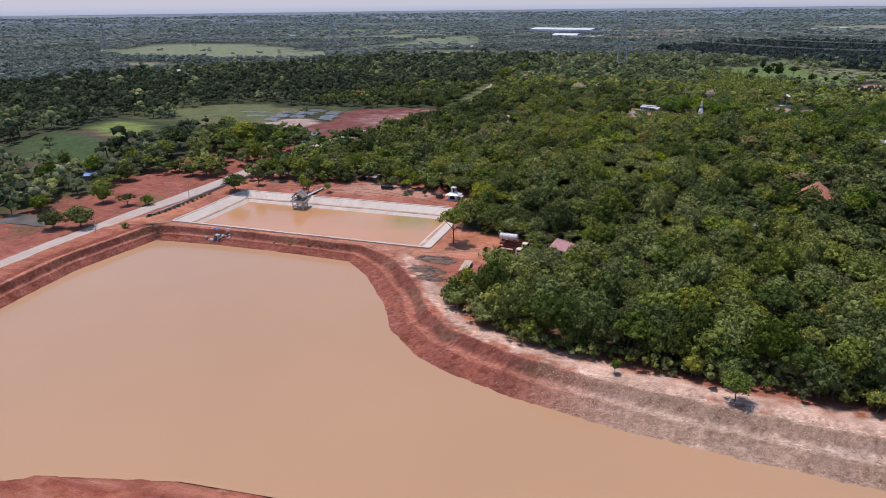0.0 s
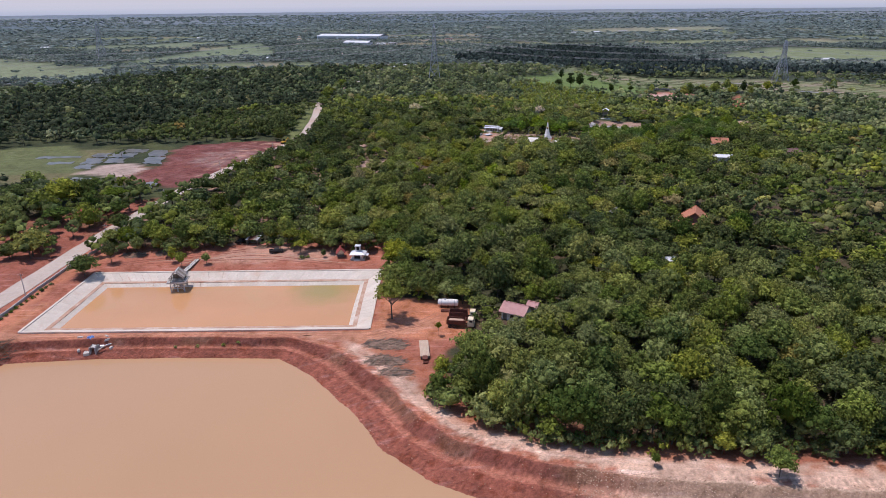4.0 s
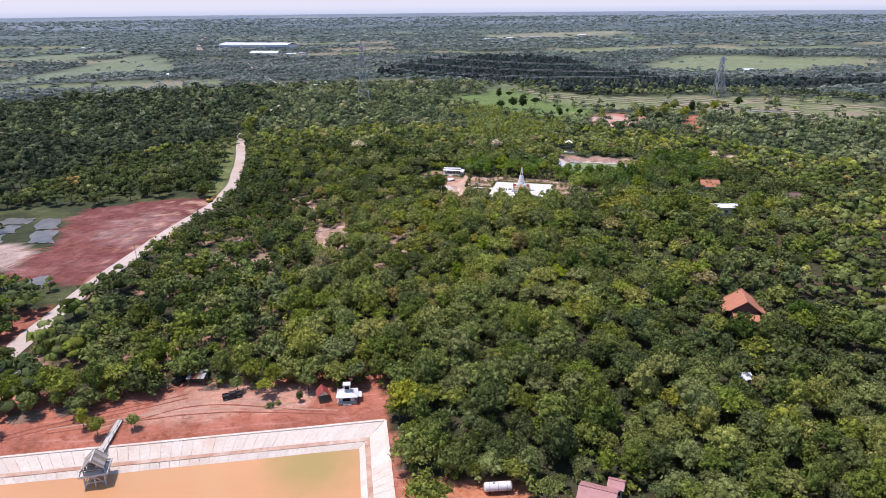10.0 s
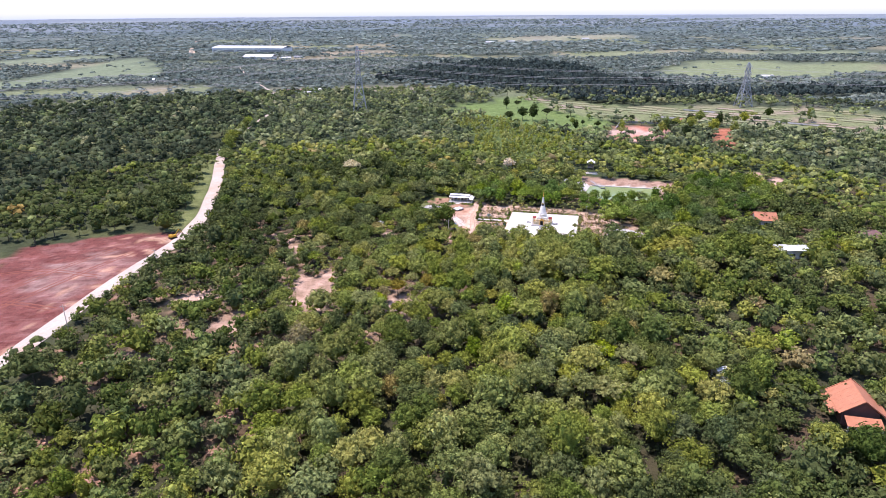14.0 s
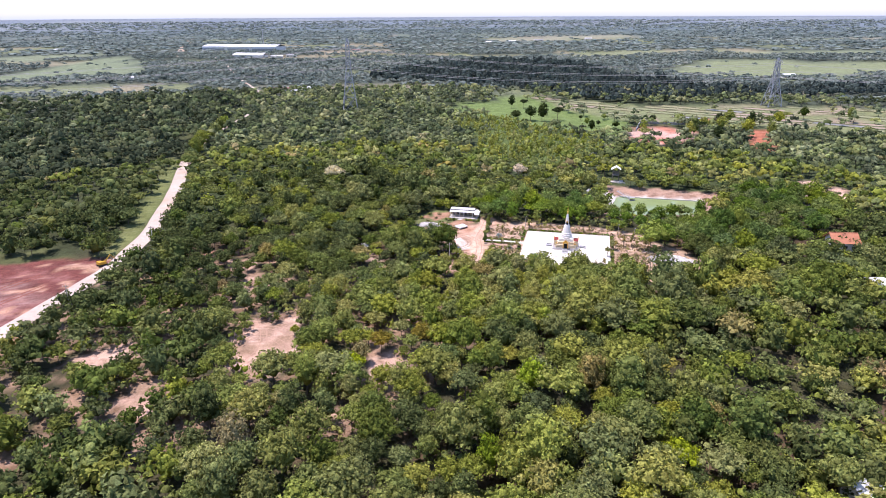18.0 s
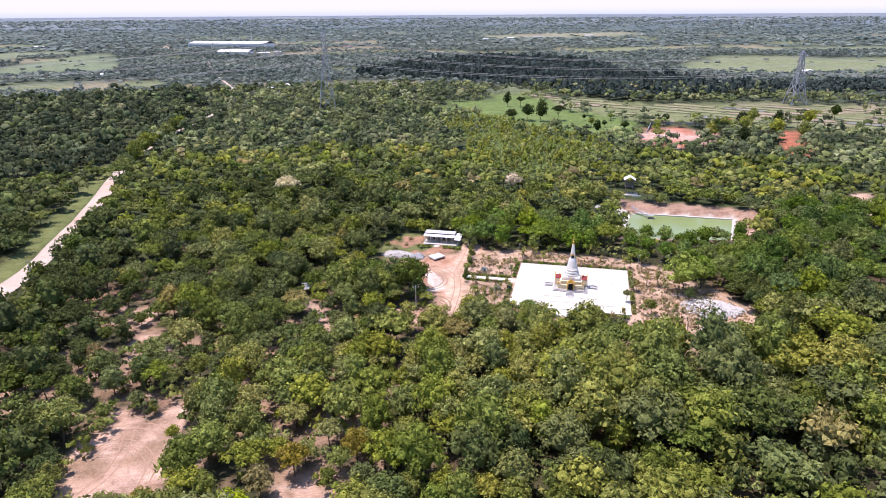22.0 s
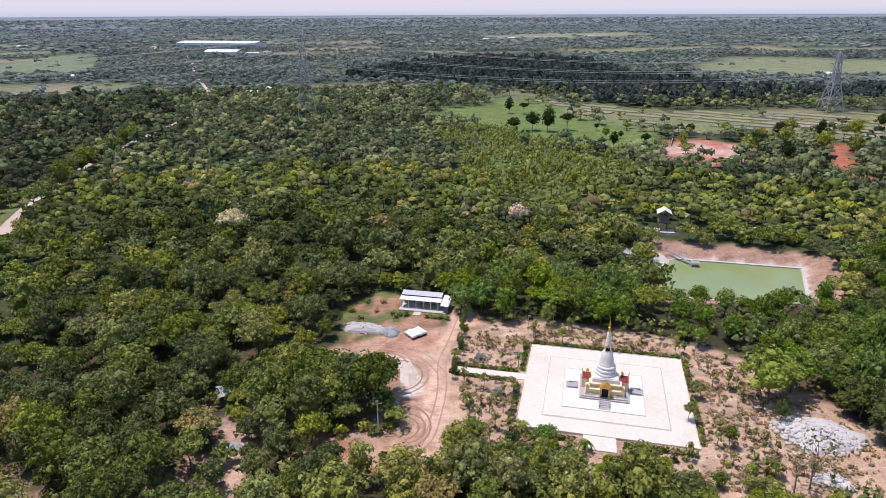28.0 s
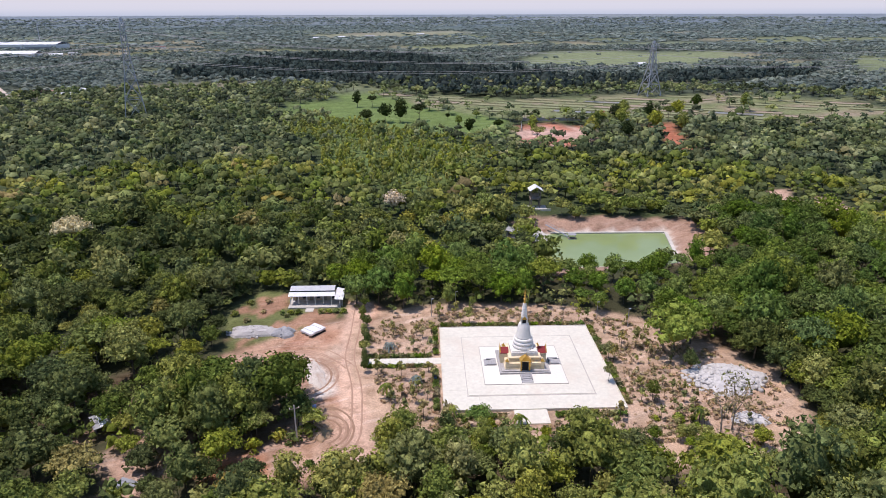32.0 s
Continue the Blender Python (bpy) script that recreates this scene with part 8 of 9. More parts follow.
# ---- green pond ----
glin = thing("pond_lining", 0, 0, 0, 0, "pale concrete slope on one bank of the green pond", "pond lining", kind="structure")
A0, A1, B0, B1 = np.array((64.5, 489.5, 2.55)), np.array((50.0, 452.0, 2.55)), np.array((71.2, 483.0, -0.4)), np.array((55.5, 459.0, -0.4))
for i in range(12):
    p, q, r_, s_ = A0 + (A1 - A0) * i / 12, A0 + (A1 - A0) * (i + 0.97) / 12, B0 + (B1 - B0) * (i + 0.97) / 12, B0 + (B1 - B0) * i / 12
    part("slab", Shape().slab(p, q, r_, s_, 0.15), M_CONCRETE, glin)
for (ax, ay), (cx_, cy_), nn in (((71, 483.4), (104.6, 469.4), 12), ((104.8, 469.2), (90, 446.4), 9)):
    L = math.hypot(cx_ - ax, cy_ - ay)
    for i in range(nn):
        q = (i + 0.5) / nn
        part("edge_slab", Shape().box((ax + (cx_ - ax) * q, ay + (cy_ - ay) * q, -0.5), (L / nn - 0.05, 1.0, 0.85), math.degrees(math.atan2(cy_ - ay, cx_ - ax))), M_CONCRETE, glin)
raft = thing("raft", 74.5, 476.5, 0.0, -20, "small dark floating pump raft on the green pond", "raft")
part("deck", Shape().box((0, 0, 0.15), (2.4, 1.8, 0.12)), M_WOOD, raft)
for sy in (-0.6, 0.6):
    part("float", Shape().rod((-1.2, sy, 0.02), (1.2, sy, 0.02), 0.25, n=8), M_BLUE, raft)
for px in (-0.9, 0.9):
    for py in (-0.6, 0.6):
        part("post", Shape().box((px, py, 0.27), (0.08, 0.08, 1.1)), M_METAL, raft)
part("canopy", Shape().slab((-1.2, -0.9, 1.35), (1.2, -0.9, 1.35), (1.2, 0.9, 1.55), (-1.2, 0.9, 1.55), 0.05), M_ROOF_GREY, raft)
gang = thing("gangway", 72.0, 481.0, 1.0, 0, "narrow grey metal gangway down to the raft", "gangway")
part("deck", Shape().slab((1.6, -3.2, -0.55), (2.3, -3.0, -0.55), (-1.2, 4.4, 1.5), (-1.9, 4.2, 1.5), 0.08), M_METAL, gang)
for dx in (-0.35, 0.35):
    part("handrail", bar(Shape(), (1.95 + dx, -3.1, 0.3), (-1.55 + dx, 4.3, 2.3), 0.06), M_METAL, gang)
car(57.2, 469.5, 60, M_RUST, "rusty red pickup truck beside the green pond")

# lookout pavilion above the pond
gz = thing("lookout_pavilion", 77.5, 504.0, zat(77.5, 504), -22, "tall open pavilion with a pale metal roof on dark posts", "pavilion")
for px in (-1.5, 1.5):
    for py in (-1.5, 1.5):
        part("post", Shape().box((px, py, -0.3), (0.3, 0.3, 6.8)), M_WOOD, gz)
part("floor", Shape().box((0, 0, 3.2), (3.6, 3.6, 0.2)), M_WOOD, gz)
part("wall", Shape().box((0, 1.45, 3.4), (3.0, 0.1, 1.3)), M_WOOD, gz)
part("wall", Shape().box((1.45, 0, 0.0), (0.1, 3.0, 3.2)), M_WOOD, gz)
for sx in (-1, 1):
    part("roof_slope", Shape().slab((sx * 2.4, -2.4, 6.3), (sx * 2.4, 2.4, 6.3), (0, 2.4, 7.7), (0, -2.4, 7.7), 0.1), M_ROOF_WHITE, gz)
part("base_terrace", Shape().box((0.5, -1.4, -0.5), (6.5, 4.6, 0.8)), M_CONCRETE, gz)
part("base_wall", Shape().box((3.0, -4.6, -0.8), (3.4, 0.25, 1.5)), M_SLAB_WHITE, gz)
house(55.5, 478, -60, 5, 3, 2.2, 0.7, M_ROOF_GREY, "small grey-roofed shed above the green pond", M_CONCRETE, "hut", 0.3, 0, 2)

# ---- temple halls in the wood ----
hall = thing("temple_hall", 54.5, 261.0, zat(54.5, 261), -22, "temple hall with a steep orange tiled roof deep in trees", "temple")
hall.scale = (0.84, 0.84, 0.95)
part("wall", Shape().box((0, 0, -0.3), (9.5, 10.5, 4.6)), M_ROOF_BROWN, hall)
for sx in (-1, 1):
    for i in range(7):
        ya, yb = -6.4 + i * 1.83, -6.4 + (i + 1) * 1.83 - 0.02
        part("roof_panel", Shape().slab((sx * 6.2, ya, 3.9), (sx * 6.2, yb, 3.9), (0, yb, 7.9), (0, ya, 7.9), 0.16), M_ROOF_ORANGE, hall)
    part("verandah_roof", Shape().slab((sx * 8.0, -5.0, 3.0), (sx * 8.0, 5.0, 3.0), (sx * 5.6, 5.0, 4.0), (sx * 5.6, -5.0, 4.0), 0.14), M_ROOF_ORANGE, hall)
    part("gable", Shape().add([(-4.7, sx * 5.2, 4.2), (4.7, sx * 5.2, 4.2), (0, sx * 5.2, 7.5), (-4.7, sx * 5.35, 4.2), (4.7, sx * 5.35, 4.2), (0, sx * 5.35, 7.5)], [(0, 1, 2), (5, 4, 3), (0, 3, 4, 1), (1, 4, 5, 2), (2, 5, 3, 0)]), M_ROOF_BROWN, hall)
    part("barge_board", bar(bar(Shape(), (-6.2, sx * 6.45, 3.95), (0, sx * 6.45, 8.0), 0.28), (6.2, sx * 6.45, 3.95), (0, sx * 6.45, 8.0), 0.28), M_ROOF_ORANGE, hall)
part("front_roof", Shape().slab((-4.8, -10.4, 2.6), (4.8, -10.4, 2.6), (4.8, -6.6, 3.6), (-4.8, -6.6, 3.6), 0.14), M_ROOF_ORANGE, hall)
for i in range(5):
    part("column", Shape().box((-4.4 + i * 2.2, -9.8, -0.3), (0.35, 0.35, 3.0)), M_WHITE, hall)
for i in range(3):
    part("window", Shape().box((-3 + i * 3, -5.3, 1.0), (1.3, 0.15, 2.0)), M_GLASS, hall)
house(118, 395, -15, 8.5, 7, 3.4, 2.6, M_ROOF_ORANGE, "small temple building with an orange tiled roof", M_WHITE)
house(104, 357, -10, 11, 6, 3.6, 0.8, M_ROOF_WHITE, "long hall with a curved white metal roof among trees", M_WHITE, "long_hall")
house(146, 366, -5, 12, 9, 3, 2.4, M_ROOF_BROWN, "pavilion with a dark brown hipped roof among trees", M_WOOD, "pavilion", 1.2, 4.5)
house(32, 280, 8, 7, 5, 3.0, 1.0, M_ROOF_WHITE, "whitewashed house with a pale roof half hidden in trees", M_WHITE)
house(25, 274, 8, 6, 4, 2.8, 1.0, M_ROOF_GREY, "grey-roofed outhouse half hidden in trees", M_CREAM)
house(33, 225.5, 8, 3.4, 3, 2.4, 0.8, M_ROOF_WHITE, "small white-roofed hut half hidden in trees", M_WHITE, "hut", 0.5, 0, 2)
house(40, 221.5, -6, 5, 2.6, 2.2, 0.8, M_ROOF_GREY, "low grey-roofed shed half hidden in trees", M_CREAM, "hut", 0.5, 0, 2)

# small trees and bushes on the strip before the terrace
R0 = random.Random(77)
for i in range(70):
    q = R0.random()
    d = R0.uniform(2.5, 14.0)
    u, v = -16 + 50 * q, -15.5 - d
    x, y = local(u, v)
    if abs(u + 1) < 4 and d < 7 or math.hypot(x - 51, y - 392.5) < 9 or math.hypot(x - 41, y - 381) < 5:
        continue
    r = R0.uniform(0.55, 1.0) + 0.07 * d
    if d > 7:
        tree(x, y, r, R0.uniform(0.8, 1.1), i, None, "tree", "small leafy tree in front of the terrace", "small trees before the terrace")
    else:
        bush(x, y, r * 0.8, M_LEAF_ONE if i % 3 else M_SCRUB, "leafy green bush in front of the terrace", 1.0, "bushes before the terrace")

for k, (x, y, r, sq, mat) in enumerate(((3.0, 396.5, 2.3, 1.0, M_LEAF_RAIN), (17, 388.5, 2.8, 1.0, M_SAPLING), (-8.5, 399.5, 2.6, 1.1, None), (-2.5, 397, 1.6, 1.3, M_LEAF_DEEP), (1, 391, 2.2, 1.2, M_LEAF_BRIGHT),
                                         (31, 400, 1.3, 1.7, M_SAPLING), (34, 392, 1.5, 1.5, M_SCRUB), (36, 407, 1.4, 1.5, M_SAPLING), (47, 397, 1.6, 1.4, M_LEAF_DEEP))):
    tree(x, y, r, sq, k + 3, mat, "tree", "slight leafy tree on the sandy strip round the terrace", "small trees round the terrace")

# the wood's front row along the north bank of the lined pond
R0 = random.Random(31)
ROW = [(-168, 244), (-150, 244), (-138, 246), (-131, 252), (-127, 257), (-123, 255), (-111, 248), (-103, 245), (-88, 242), (-70, 241)]
for (ax, ay), (cx_, cy_) in zip(ROW, ROW[1:]):
    n = max(1, int(math.hypot(cx_ - ax, cy_ - ay) / 4.2))
    for i in range(n):
        q = (i + R0.uniform(0.2, 0.8)) / n
        x, y = ax + (cx_ - ax) * q, ay + (cy_ - ay) * q + R0.uniform(0.0, 4.0)
        if math.hypot(x + 116.5, y - 249.5) > 4 and math.hypot(x + 121.5, y - 250.5) > 4:
            tree(x, y, R0.uniform(2.6, 4.0) + (0.8 if x < -125 else 0), R0.uniform(1.0, 1.3), i + int(-ax), None, "tree", "leafy tree with bare trunk at the wood's edge above the pond", "trees above the lined pond")
shack(-15.5, 361, 20, 4.2, 2.8, 2.2, (M_ROOF_GREY, M_ROOF_WHITE), "small pale tin-roofed shed hidden in the wood")
shack(-52, 420, 15, 3.6, 2.6, 2.2, (M_ROOF_GREY, M_ROOF_WHITE), "small grey tin-roofed shed among trees")
shack(-92, 457, -20, 4.2, 3.2, 2.2, (M_RUST, M_ROOF_BROWN), "small rust-roofed shed among trees")
tin = thing("tin_sheets", -49, 405, zat(-49, 405), 35, "loose stack of grey corrugated tin sheets on bare soil", "sheet stack")
for i in range(4):
    part("sheet", Shape().box((-0.9 + i * 0.55, 0.2 * (i % 2), 0.05 + 0.05 * i), (0.6, 3.0, 0.06), 4 * i), M_METAL, tin)

for x, y, r in ((-27, 407, 1.6), (-22.5, 406.5, 1.7), (-29.5, 411, 1.8), (-20.5, 410, 1.4), (-25, 405.5, 1.5), (-31, 406, 1.6), (-24, 398.5, 1.0), (-33.5, 408, 1.5)):
    bush(x, y, r, M_LEAF_ONE, "leafy green bush beside the work yard", 1.0, "bushes by the yard")

for k, (x, y) in enumerate(((37, 248), (43.5, 244), (50, 240.5), (57, 240), (63, 244), (68, 250))):
    tree(x, y, 4.6 + 0.3 * (k % 3), 1.08, k, M_LEAF_DEEP if k % 2 else None, "tree", "tall dark tree in front of the temple hall", "trees round the temple hall")

# the tall front row of the wood above the large pond
R0 = random.Random(57)
ROW = [(-40, 149), (-35, 138), (-27, 131.5), (-14, 128.5), (0, 128), (14, 128), (28, 127), (42, 124.5), (60, 121)]
for (ax, ay), (cx_, cy_) in zip(ROW, ROW[1:]):
    n = max(1, int(math.hypot(cx_ - ax, cy_ - ay) / 4.4))
    for i in range(n):
        q = (i + R0.uniform(0.2, 0.8)) / n
        tree(ax + (cx_ - ax) * q, ay + (cy_ - ay) * q + R0.uniform(-0.5, 3.0), R0.uniform(3.5, 5.2), R0.uniform(1.1, 1.35), i + int(ax), M_LEAF_DEEP if R0.random() < 0.75 else None,
             "tree", "tall dense tree at the wood's front above the bank", "trees above the large pond")

R_ = np.random.RandomState(58)
fx, fy = [], []
for (ax, ay), (cx_, cy_) in zip(ROW, ROW[1:]):
    n = int(math.hypot(cx_ - ax, cy_ - ay) / 1.3)
    for i in range(n):
        q = (i + R_.rand()) / n
        fx.append(ax + (cx_ - ax) * q + R_.uniform(-1, 1))
        fy.append(ay + (cy_ - ay) * q - R_.uniform(0.5, 4.0))
fx, fy = np.array(fx), np.array(fy)
planted("undergrowth", fx, fy, R_.uniform(1.3, 2.4, len(fx)), R_.uniform(1.0, 1.7, len(fx)), R_.uniform(0.05, 0.45, len(fx)), [tree_template(s_ + 40, 5) for s_ in range(5)], 59,
        "leafy bushes along the foot of the wood", [M_LEAF, M_BARK], sink=0.7)

for k, (x, y, r) in enumerate(((20, 267, 4.8), (28, 268.5, 5.0), (36, 273, 4.6), (18, 274, 4.2), (40, 279, 4.4), (27, 281, 4.2), (-18, 357.5, 2.8), (-12.5, 358, 2.6))):
    tree(x, y, r, 1.1, k, M_LEAF_DEEP if k % 3 == 1 else None, "tree", "leafy tree crowding round a hidden house", "trees round the hidden houses")
coco = palm(12.0, 217.0, 3.6, "tall coconut palm standing out of the wood", leaf=M_LEAF_DEEP)
coco.scale = (2.3, 2.3, 2.4)

# wheel ruts pressed into the yard, the tracks and the clearings
M_RUT_DARK = weathered("rut_damp_soil", (0.44, 0.285, 0.20), (0.38, 0.235, 0.16), 0.6, 0.95)
M_RUT_MUD = weathered("rut_brown_mud", (0.36, 0.225, 0.15), (0.29, 0.175, 0.115), 0.6, 0.95)
M_RUT_PALE = weathered("rut_dry_sand", (0.62, 0.46, 0.35), (0.52, 0.36, 0.26), 0.6, 0.95)
M_RUT_TRACK = weathered("rut_orange_soil", (0.42, 0.19, 0.115), (0.36, 0.155, 0.09), 0.6, 0.95)
M_RUT_RED = weathered("rut_red_soil", (0.27, 0.095, 0.06), (0.21, 0.07, 0.045), 0.6, 0.95)


def ruts(lines, mats, label, width=0.32, gap=1.7, seed=1):
    """Pairs of shallow wheel marks following curves on the ground."""
    ob = thing("wheel_ruts", 0, 0, 0, 0, label, "wheel ruts", kind="structure")
    R = random.Random(seed)
    for j, line in enumerate(lines):
        p = np.array(line, float)
        for _ in range(4):
            q = np.empty((2 * len(p) - 2, 2))
            q[0::2], q[1::2] = 0.75 * p[:-1] + 0.25 * p[1:], 0.25 * p[:-1] + 0.75 * p[1:]
            p = np.vstack([p[:1], q, p[-1:]])
        t = np.gradient(p, axis=0)
        t /= np.linalg.norm(t, axis=1)[:, None] + 1e-9
        nrm = np.c_[-t[:, 1], t[:, 0]]
        for side in (-0.5, 0.5):
            w = width * (0.6 + 0.5 * np.abs(ripple(p[:, 0] + 9 * side, p[:, 1], 4)))[:, None]
            c = p + nrm * gap * side
            a, b = c - nrm * w, c + nrm * w
            v = np.stack([np.c_[a, height(a[:, 0], a[:, 1]) + 0.02], np.c_[c, height(c[:, 0], c[:, 1]) + 0.10], np.c_[b, height(b[:, 0], b[:, 1]) + 0.02]], 1).reshape(-1, 3)
            i = 3 * np.arange(len(p) - 1)
            f = np.concatenate([np.c_[i, i + 3, i + 4, i + 1], np.c_[i + 1, i + 4, i + 5, i + 2]])
            part("rut", big_mesh("rut", v, f, [mats[(j + R.randint(0, 1)) % len(mats)]]), None, ob)
    return ob


arcs = [[(mx + r * math.cos(a), my + 1.15 * r * math.sin(a)) for a in (1.5, 1.0, 0.5, 0.0, -0.5, -1.0, -1.5)] for mx, my, r in ((-20.2, 406.4, 3.6), (-21.4, 407.2, 5.9), (-22.5, 428.5, 6.2), (-19.6, 424.5, 6.0))]
ruts(arcs, [M_RUT_MUD, M_RUT_DARK], "curved bulldozer scrapes round the mud heaps in the yard", 0.26, 1.2, 2)
ruts([[(-2, 448), (-6, 437), (-10, 428), (-11, 418), (-14, 408), (-16, 402), (-21, 398)], [(-31, 436), (-25, 437.5), (-18, 436.5), (-13, 432), (-10.5, 424)], [(-32, 434.5), (-24, 436), (-17, 433.5), (-12.5, 426)]],
     [M_RUT_DARK, M_RUT_PALE], "curved wheel ruts in the sandy work yard", 0.18, 1.7, 3)
ruts([[(-172, 177.6), (-140, 176.9), (-100, 177.2), (-70, 176.4), (-52, 183)], [(-66, 176), (-58, 180), (-50, 186), (-46, 190)]], [M_RUT_TRACK], "wheel ruts along the earth track between the ponds", 0.2, 1.8, 4)
ruts([[(-88, 362), (-80, 364), (-75, 358)], [(-89, 355), (-83, 360), (-76, 352), (-77, 344)], [(-86, 345), (-82, 352), (-83, 362)]], [M_RUT_DARK], "bulldozer tracks across a pale clearing", 0.16, 1.6, 5)
ruts([[(-150, 233), (-130, 235), (-112, 236), (-92, 233), (-78, 230)], [(-138, 231), (-118, 240), (-104, 238), (-86, 233)], [(-160, 232), (-146, 236), (-132, 239), (-118, 243)]], [M_RUT_RED, M_RUT_DARK], "wheel marks on the red earth above the lined pond", 0.3, 1.8, 6)
ruts([[(-205, 340), (-190, 370), (-175, 395), (-160, 415)], [(-195, 335), (-182, 360), (-168, 385), (-155, 405)], [(-210, 360), (-185, 362), (-165, 352)], [(-208, 385), (-185, 392), (-160, 380)]], [M_RUT_RED], "wheel marks across the bare red lot", 0.35, 2.0, 7)

# ---- pylons ----


def pylon(x, y, h, rz, label="tall grey steel lattice pylon above the woods", w=6.5):
    ob = thing("pylon", x, y, zat(x, y), rz, label, "pylon", "lattice pylons of the power line")
    lv = [(0, w), (0.22, w * 0.74), (0.42, w * 0.5), (0.6, w * 0.3), (0.78, w * 0.24), (0.92, w * 0.2), (1.0, 0.3)]
    for sx in (-1, 1):
        for sy in (-1, 1):
            s_ = Shape()
            for (za, wa), (zb, wb) in zip(lv, lv[1:]):
                s_.rod((sx * wa / 1, sy * wa / 1, za * h - (0.5 if za == 0 else 0)), (sx * wb, sy * wb, zb * h), 0.34, n=4)
            part("leg", s_, M_METAL, ob)
    for (za, wa), (zb, wb) in zip(lv[:-1], lv[1:]):
        for a in range(4):
            c = [(-1, -1), (1, -1), (1, 1), (-1, 1)]
            p, q = c[a], c[(a + 1) % 4]
            part("brace", Shape().rod((p[0] * wa, p[1] * wa, za * h), (q[0] * wb, q[1] * wb, zb * h), 0.2, n=4), M_METAL, ob)
            part("brace", Shape().rod((q[0] * wa, q[1] * wa, za * h), (p[0] * wb, p[1] * wb, zb * h), 0.2, n=4), M_METAL, ob)
            part("strut", Shape().rod((p[0] * wb, p[1] * wb, zb * h), (q[0] * wb, q[1] * wb, zb * h), 0.2, n=4), M_METAL, ob)
    for z in (0.66, 0.79, 0.92):
        for sx in (-1, 1):
            tip = (sx * w * 1.1, 0, z * h)
            s_ = Shape()
            for sy in (-1, 1):
                s_.rod((sx * w * 0.2, sy * w * 0.2, z * h), tip, 0.1, n=4).rod((sx * w * 0.2, sy * w * 0.2, (z + 0.05) * h), tip, 0.08, n=4)
            arm = part("crossarm", s_, M_METAL, ob)
            part("insulator", Shape().rod(tip, (tip[0], 0, z * h - 2.2), 0.12, n=6), M_GREY, arm)
    return ob


LINE = [(-900, 900, 48, 20), (-51, 772, 61, 2), (324, 740, 42, -4), (760, 700, 46, -6)]
for x, y, h, rz in LINE:
    pylon(x, y, h, rz + 90)
for x, y, h in ((-628, 1190, 58), (-1594, 1533, 46)):
    pylon(x, y, h, 45, w=7.5)
for (xa, ya, ha, _), (xb, yb, hb, _) in zip(LINE, LINE[1:]):
    for z in (0.62, 0.75, 0.88):
        for side in (-1, 1):
            L = math.hypot(xb - xa, yb - ya)
            nx_, ny_ = -(yb - ya) / L * 7 * side, (xb - xa) / L * 7 * side
            za, zb = zat(xa, ya) + z * ha, zat(xb, yb) + z * hb
            s_, m = Shape(), 14
            pts = [(xa + nx_ + (xb - xa) * i / m, ya + ny_ + (yb - ya) * i / m, za + (zb - za) * i / m - 4 * (L / 45) * (i / m) * (1 - i / m)) for i in range(m + 1)]
            s_.v = [(p[0], p[1] + dy, p[2] + dz) for p in pts for dy, dz in ((0, 0.09), (0.08, -0.05), (-0.08, -0.05))]
            s_.f = [(3 * i + j, 3 * i + (j + 1) % 3, 3 * i + 3 + (j + 1) % 3, 3 * i + 3 + j) for i in range(m) for j in range(3)]
            tagged(part("power_cable", s_, M_GREY), "thin sagging grey power cable between pylons", "cable", "cables of the power line")

# ---- factory on the plain ----
fac = thing("factory", -275, 1830, zat(-275, 1830), -22, "large low factory with wide white roofs and a tall mast", "factory")
for i in range(3):
    part("hall", Shape().box((-62 + i * 62, 0, -1), (60, 52, 10)), M_ROOF_WHITE, fac)
    part("hall_roof", Shape().slab((-92 + i * 62, -27, 9.2), (-31 + i * 62, -27, 9.2), (-31 + i * 62, 0, 13), (-92 + i * 62, 0, 13), 0.3).slab((-92 + i * 62, 27, 9.2), (-31 + i * 62, 27, 9.2), (-31 + i * 62, 0, 13), (-92 + i * 62, 0, 13), 0.3), M_ROOF_WHITE, fac)
    # darker grey plate gives the white front its shade by colour
    part("shaded_front", Shape().box((-62 + i * 62, -26.2, 0), (54, 0.4, 5)), M_ROOF_GREY, fac)
part("mast", Shape().rod((40, 20, 0), (40, 20, 48), 1.0, 0.5, 8), M_METAL, fac)
fac2 = thing("warehouse", -228, 1560, zat(-228, 1560), -22, "white-roofed warehouse in front of the factory", "warehouse")
part("body", Shape().box((0, 0, -1), (62, 26, 6)), M_ROOF_WHITE, fac2)
part("roof", Shape().slab((-32, -14, 4.8), (32, -14, 4.8), (32, 0, 8.5), (-32, 0, 8.5), 0.3).slab((-32, 14, 4.8), (32, 14, 4.8), (32, 0, 8.5), (-32, 0, 8.5), 0.3), M_ROOF_WHITE, fac2)
part("loading_door", Shape().box((-10, -13.1, 0), (8, 0.4, 4)), M_ROOF_GREY, fac2)
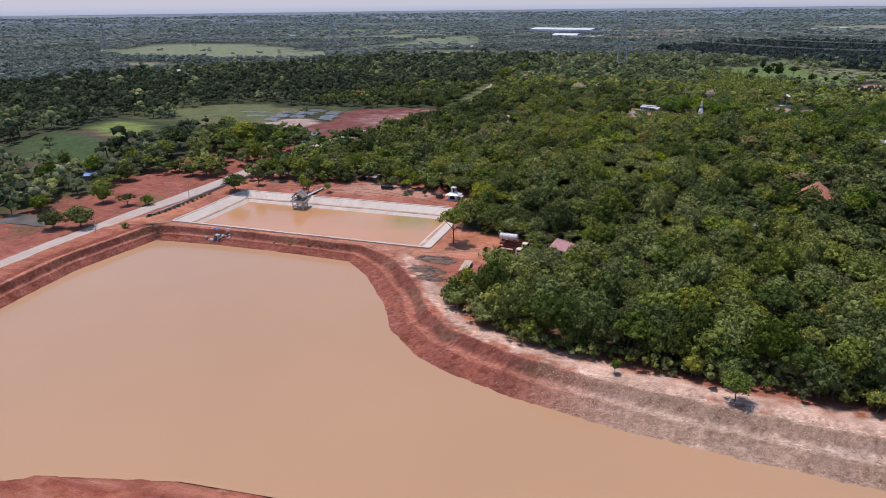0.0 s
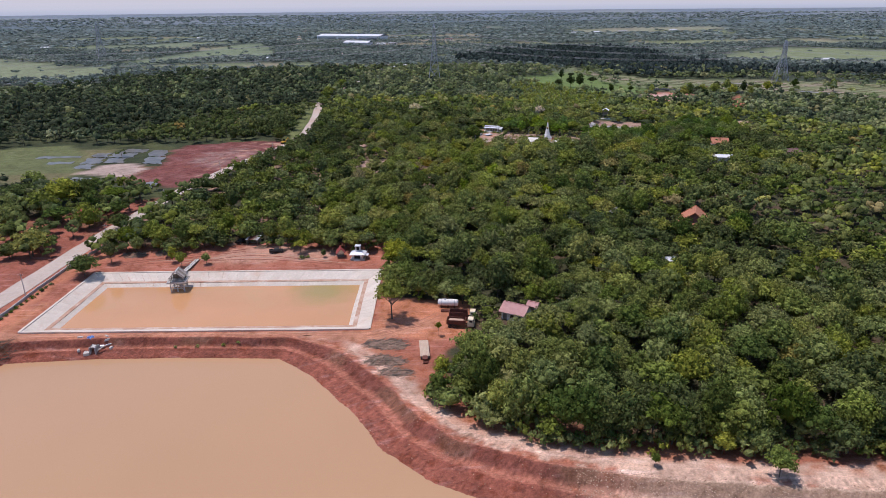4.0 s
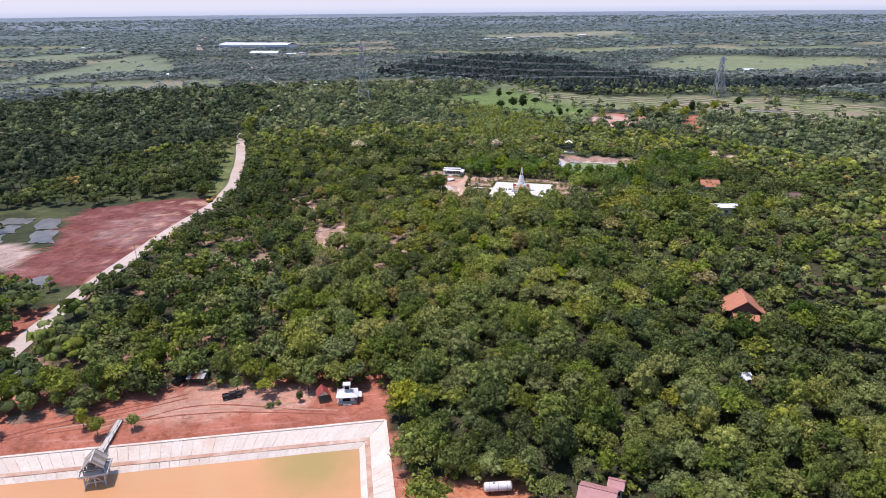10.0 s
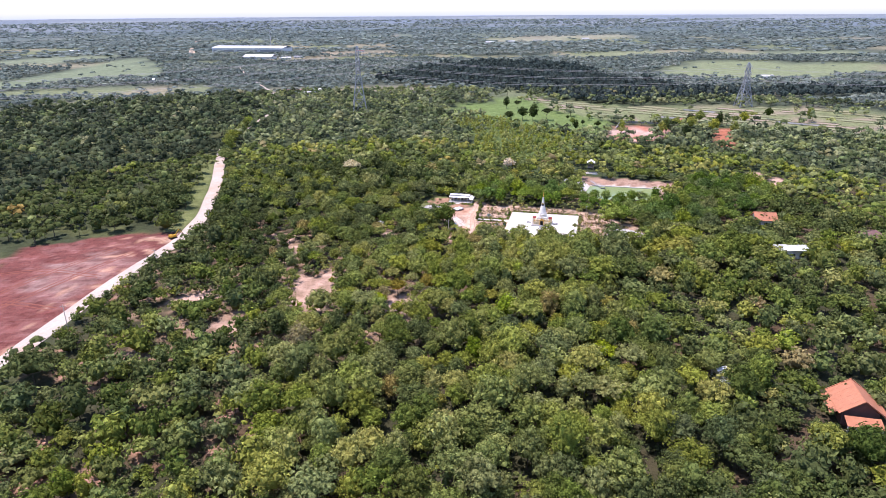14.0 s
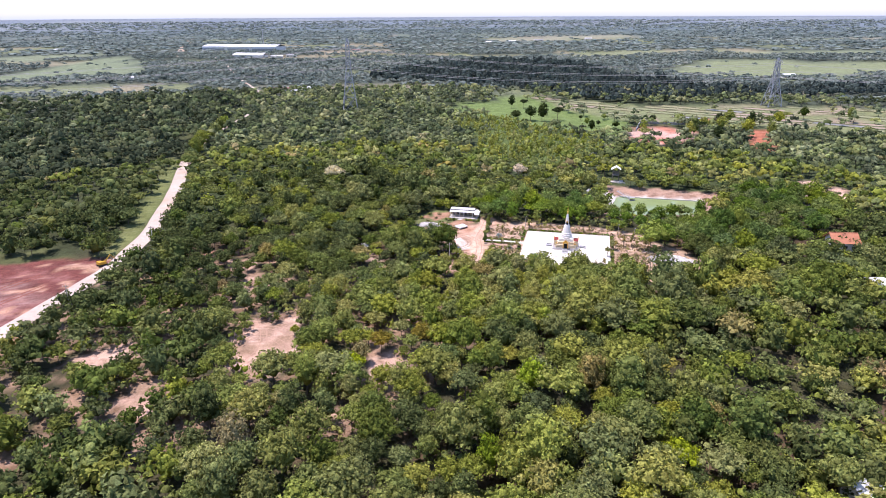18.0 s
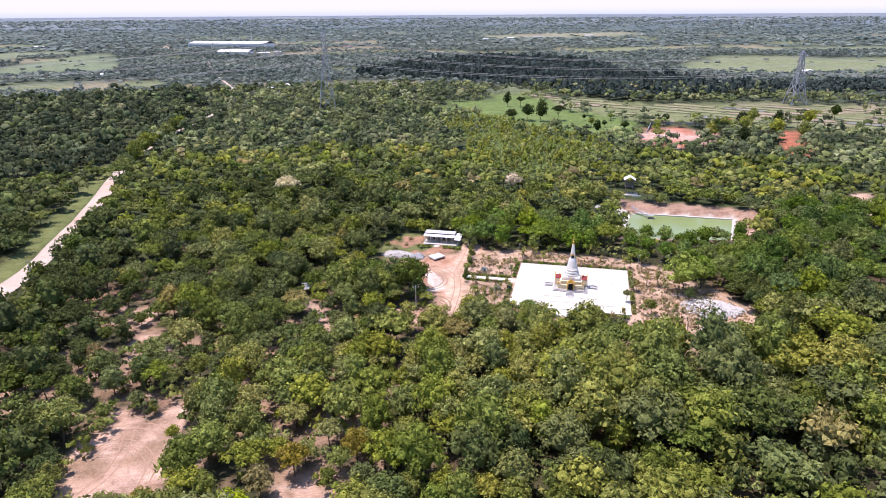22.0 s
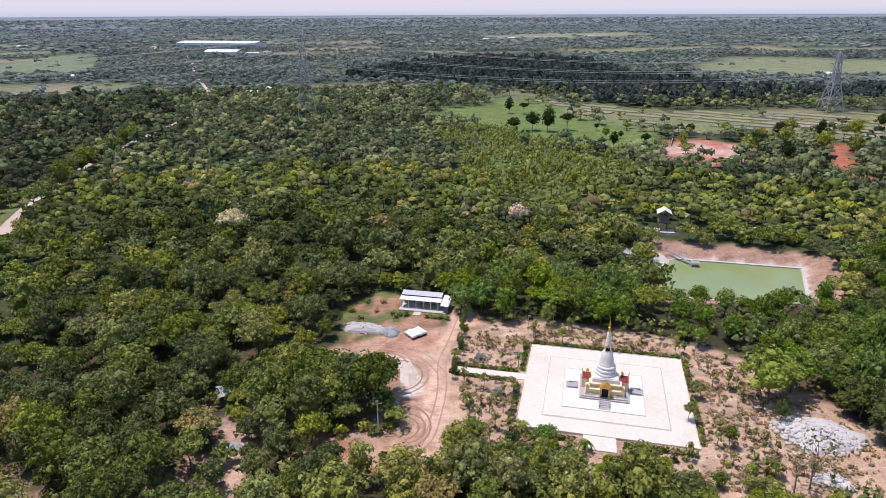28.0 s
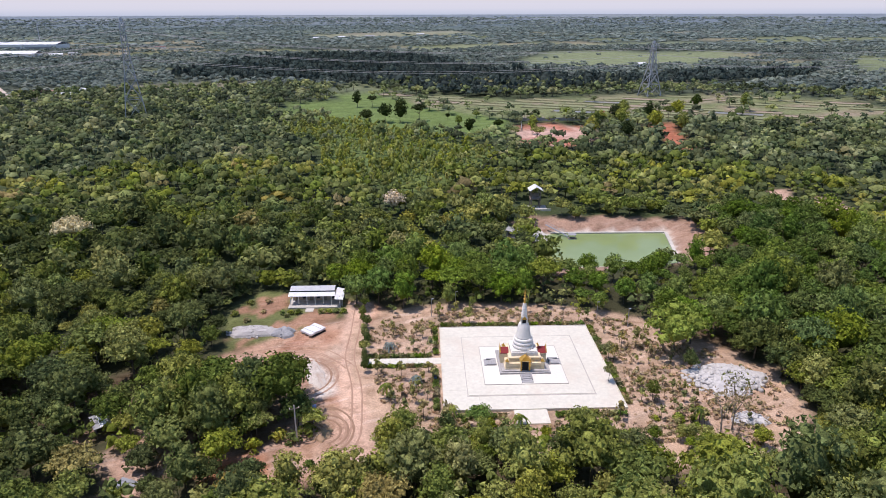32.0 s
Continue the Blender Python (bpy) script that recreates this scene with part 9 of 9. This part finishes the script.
for x, y, w, d, roof in ((-176, 1530, 22, 12, M_ROOF_WHITE), (-150, 1560, 18, 12, M_ROOF_GREY), (-116, 942, 11, 7, M_ROOF_PINK), (-104, 918, 12, 7, M_ROOF_WHITE), (-126, 948, 9, 7, M_ROOF_BROWN), (-96, 950, 10, 7, M_ROOF_WHITE),
                         (513, 985, 16, 8, M_ROOF_WHITE), (620, 1420, 14, 9, M_ROOF_WHITE), (360, 2050, 24, 12, M_ROOF_WHITE), (430, 2080, 20, 10, M_ROOF_WHITE), (520, 2120, 26, 12, M_ROOF_GREY), (700, 2200, 22, 12, M_ROOF_WHITE),
                         (-20, 1720, 18, 10, M_ROOF_BROWN), (-900, 1500, 22, 10, M_ROOF_WHITE), (-700, 1900, 24, 12, M_ROOF_WHITE), (214, 655, 8, 6, M_ROOF_ORANGE), (-330, 1120, 12, 8, M_ROOF_WHITE)):
    house(x, y, (x + y) % 40 - 20, w, d, 3.4, 1.4, roof, "distant farm building among trees", M_WHITE, "farmhouse", 0.6, 0, 3)

s = Shape()
trk = [(-376, 1610), (-398, 1740), (-440, 1960), (-466, 2134), (-500, 2330), (-531, 2523)]
s.v = [(x + dx, y, zat(x, y) + 0.6) for x, y in trk for dx in (-7, 7)]
s.f = [(2 * i, 2 * i + 1, 2 * i + 3, 2 * i + 2) for i in range(len(trk) - 1)]
tagged(part("road", s, M_SAND), "far sandy track running past the factory", "road", kind="structure")

# ---- digger at work yard on the red lot ----
dg = thing("excavator", -143, 421, zat(-143, 421), 40, "small yellow excavator standing beside the road", "excavator")
for sy in (-0.9, 0.9):
    part("track", Shape().box((0, sy, 0), (3.2, 0.5, 0.7), taper=0.9), M_BLACK, dg)
part("house", Shape().box((-0.2, 0, 0.8), (2.6, 2.2, 0.9)), M_YELLOW, dg)
part("cab", Shape().box((0.5, 0.6, 1.6), (1.1, 0.9, 1.2), taper=0.9), M_GLASS, dg)
part("boom", Shape().rod((0.9, -0.2, 1.3), (3.0, -0.2, 3.4), 0.25, 0.2, 4), M_YELLOW, dg)
part("stick", Shape().rod((3.0, -0.2, 3.4), (4.4, -0.2, 1.4), 0.18, 0.14, 4), M_YELLOW, dg)
part("bucket", Shape().box((4.4, -0.2, 0.5), (0.7, 0.9, 0.8), taper=0.8), M_BLACK, dg)

# boundary wall between the meadow and the bare plot
bw = thing("boundary_wall", 0, 0, 0, 0, "low brown boundary wall beside the meadow", "wall", kind="structure")
for (ax, ay), (cx_, cy_) in (((82, 557), (99, 577)), ((150, 640), (168, 672)), ((168, 672), (240, 640))):
    L = math.hypot(cx_ - ax, cy_ - ay)
    n = int(L / 4)
    for i in range(n):
        qx, qy = ax + (cx_ - ax) * (i + 0.5) / n, ay + (cy_ - ay) * (i + 0.5) / n
        part("panel", Shape().box((qx, qy, zat(qx, qy) - 0.4), (L / n - 0.1, 0.3, 2.2), math.degrees(math.atan2(cy_ - ay, cx_ - ax))), M_GREY, bw)

# scattered trees between the paddies and the bare plot
R_ = random.Random(4)
for k, (x, y, r, sq) in enumerate(((162, 592, 3.8, 1.2), (170, 602, 4.4, 1.3), (178, 610, 4.0, 1.5), (190, 622, 3.6, 1.3), (199, 634, 4.2, 1.2), (205, 622, 4.6, 1.4), (214, 640, 3.8, 1.4), (150, 628, 3.4, 1.3), (140, 606, 4.4, 1.1),
                                   (176, 668, 3.2, 1.1), (196, 662, 3.4, 1.2), (228, 650, 4.4, 1.3), (240, 640, 3.8, 1.4), (250, 634, 4.2, 1.2), (262, 640, 4.8, 1.2), (184, 590, 4.4, 1.3), (214, 604, 4.6, 1.3), (226, 596, 4.4, 1.2),
                                   (132, 634, 3.0, 1.6), (122, 664, 2.6, 1.4), (146, 690, 2.4, 1.2), (300, 664, 4.4, 1.1), (330, 650, 4.6, 1.1), (282, 660, 3.6, 1.2))):
    tree(x, y, r, sq, k, M_LEAF_DARK if k % 3 == 0 else None, "tree", "tall uneven tree between the fields and bare plot", "trees by the bare plot")
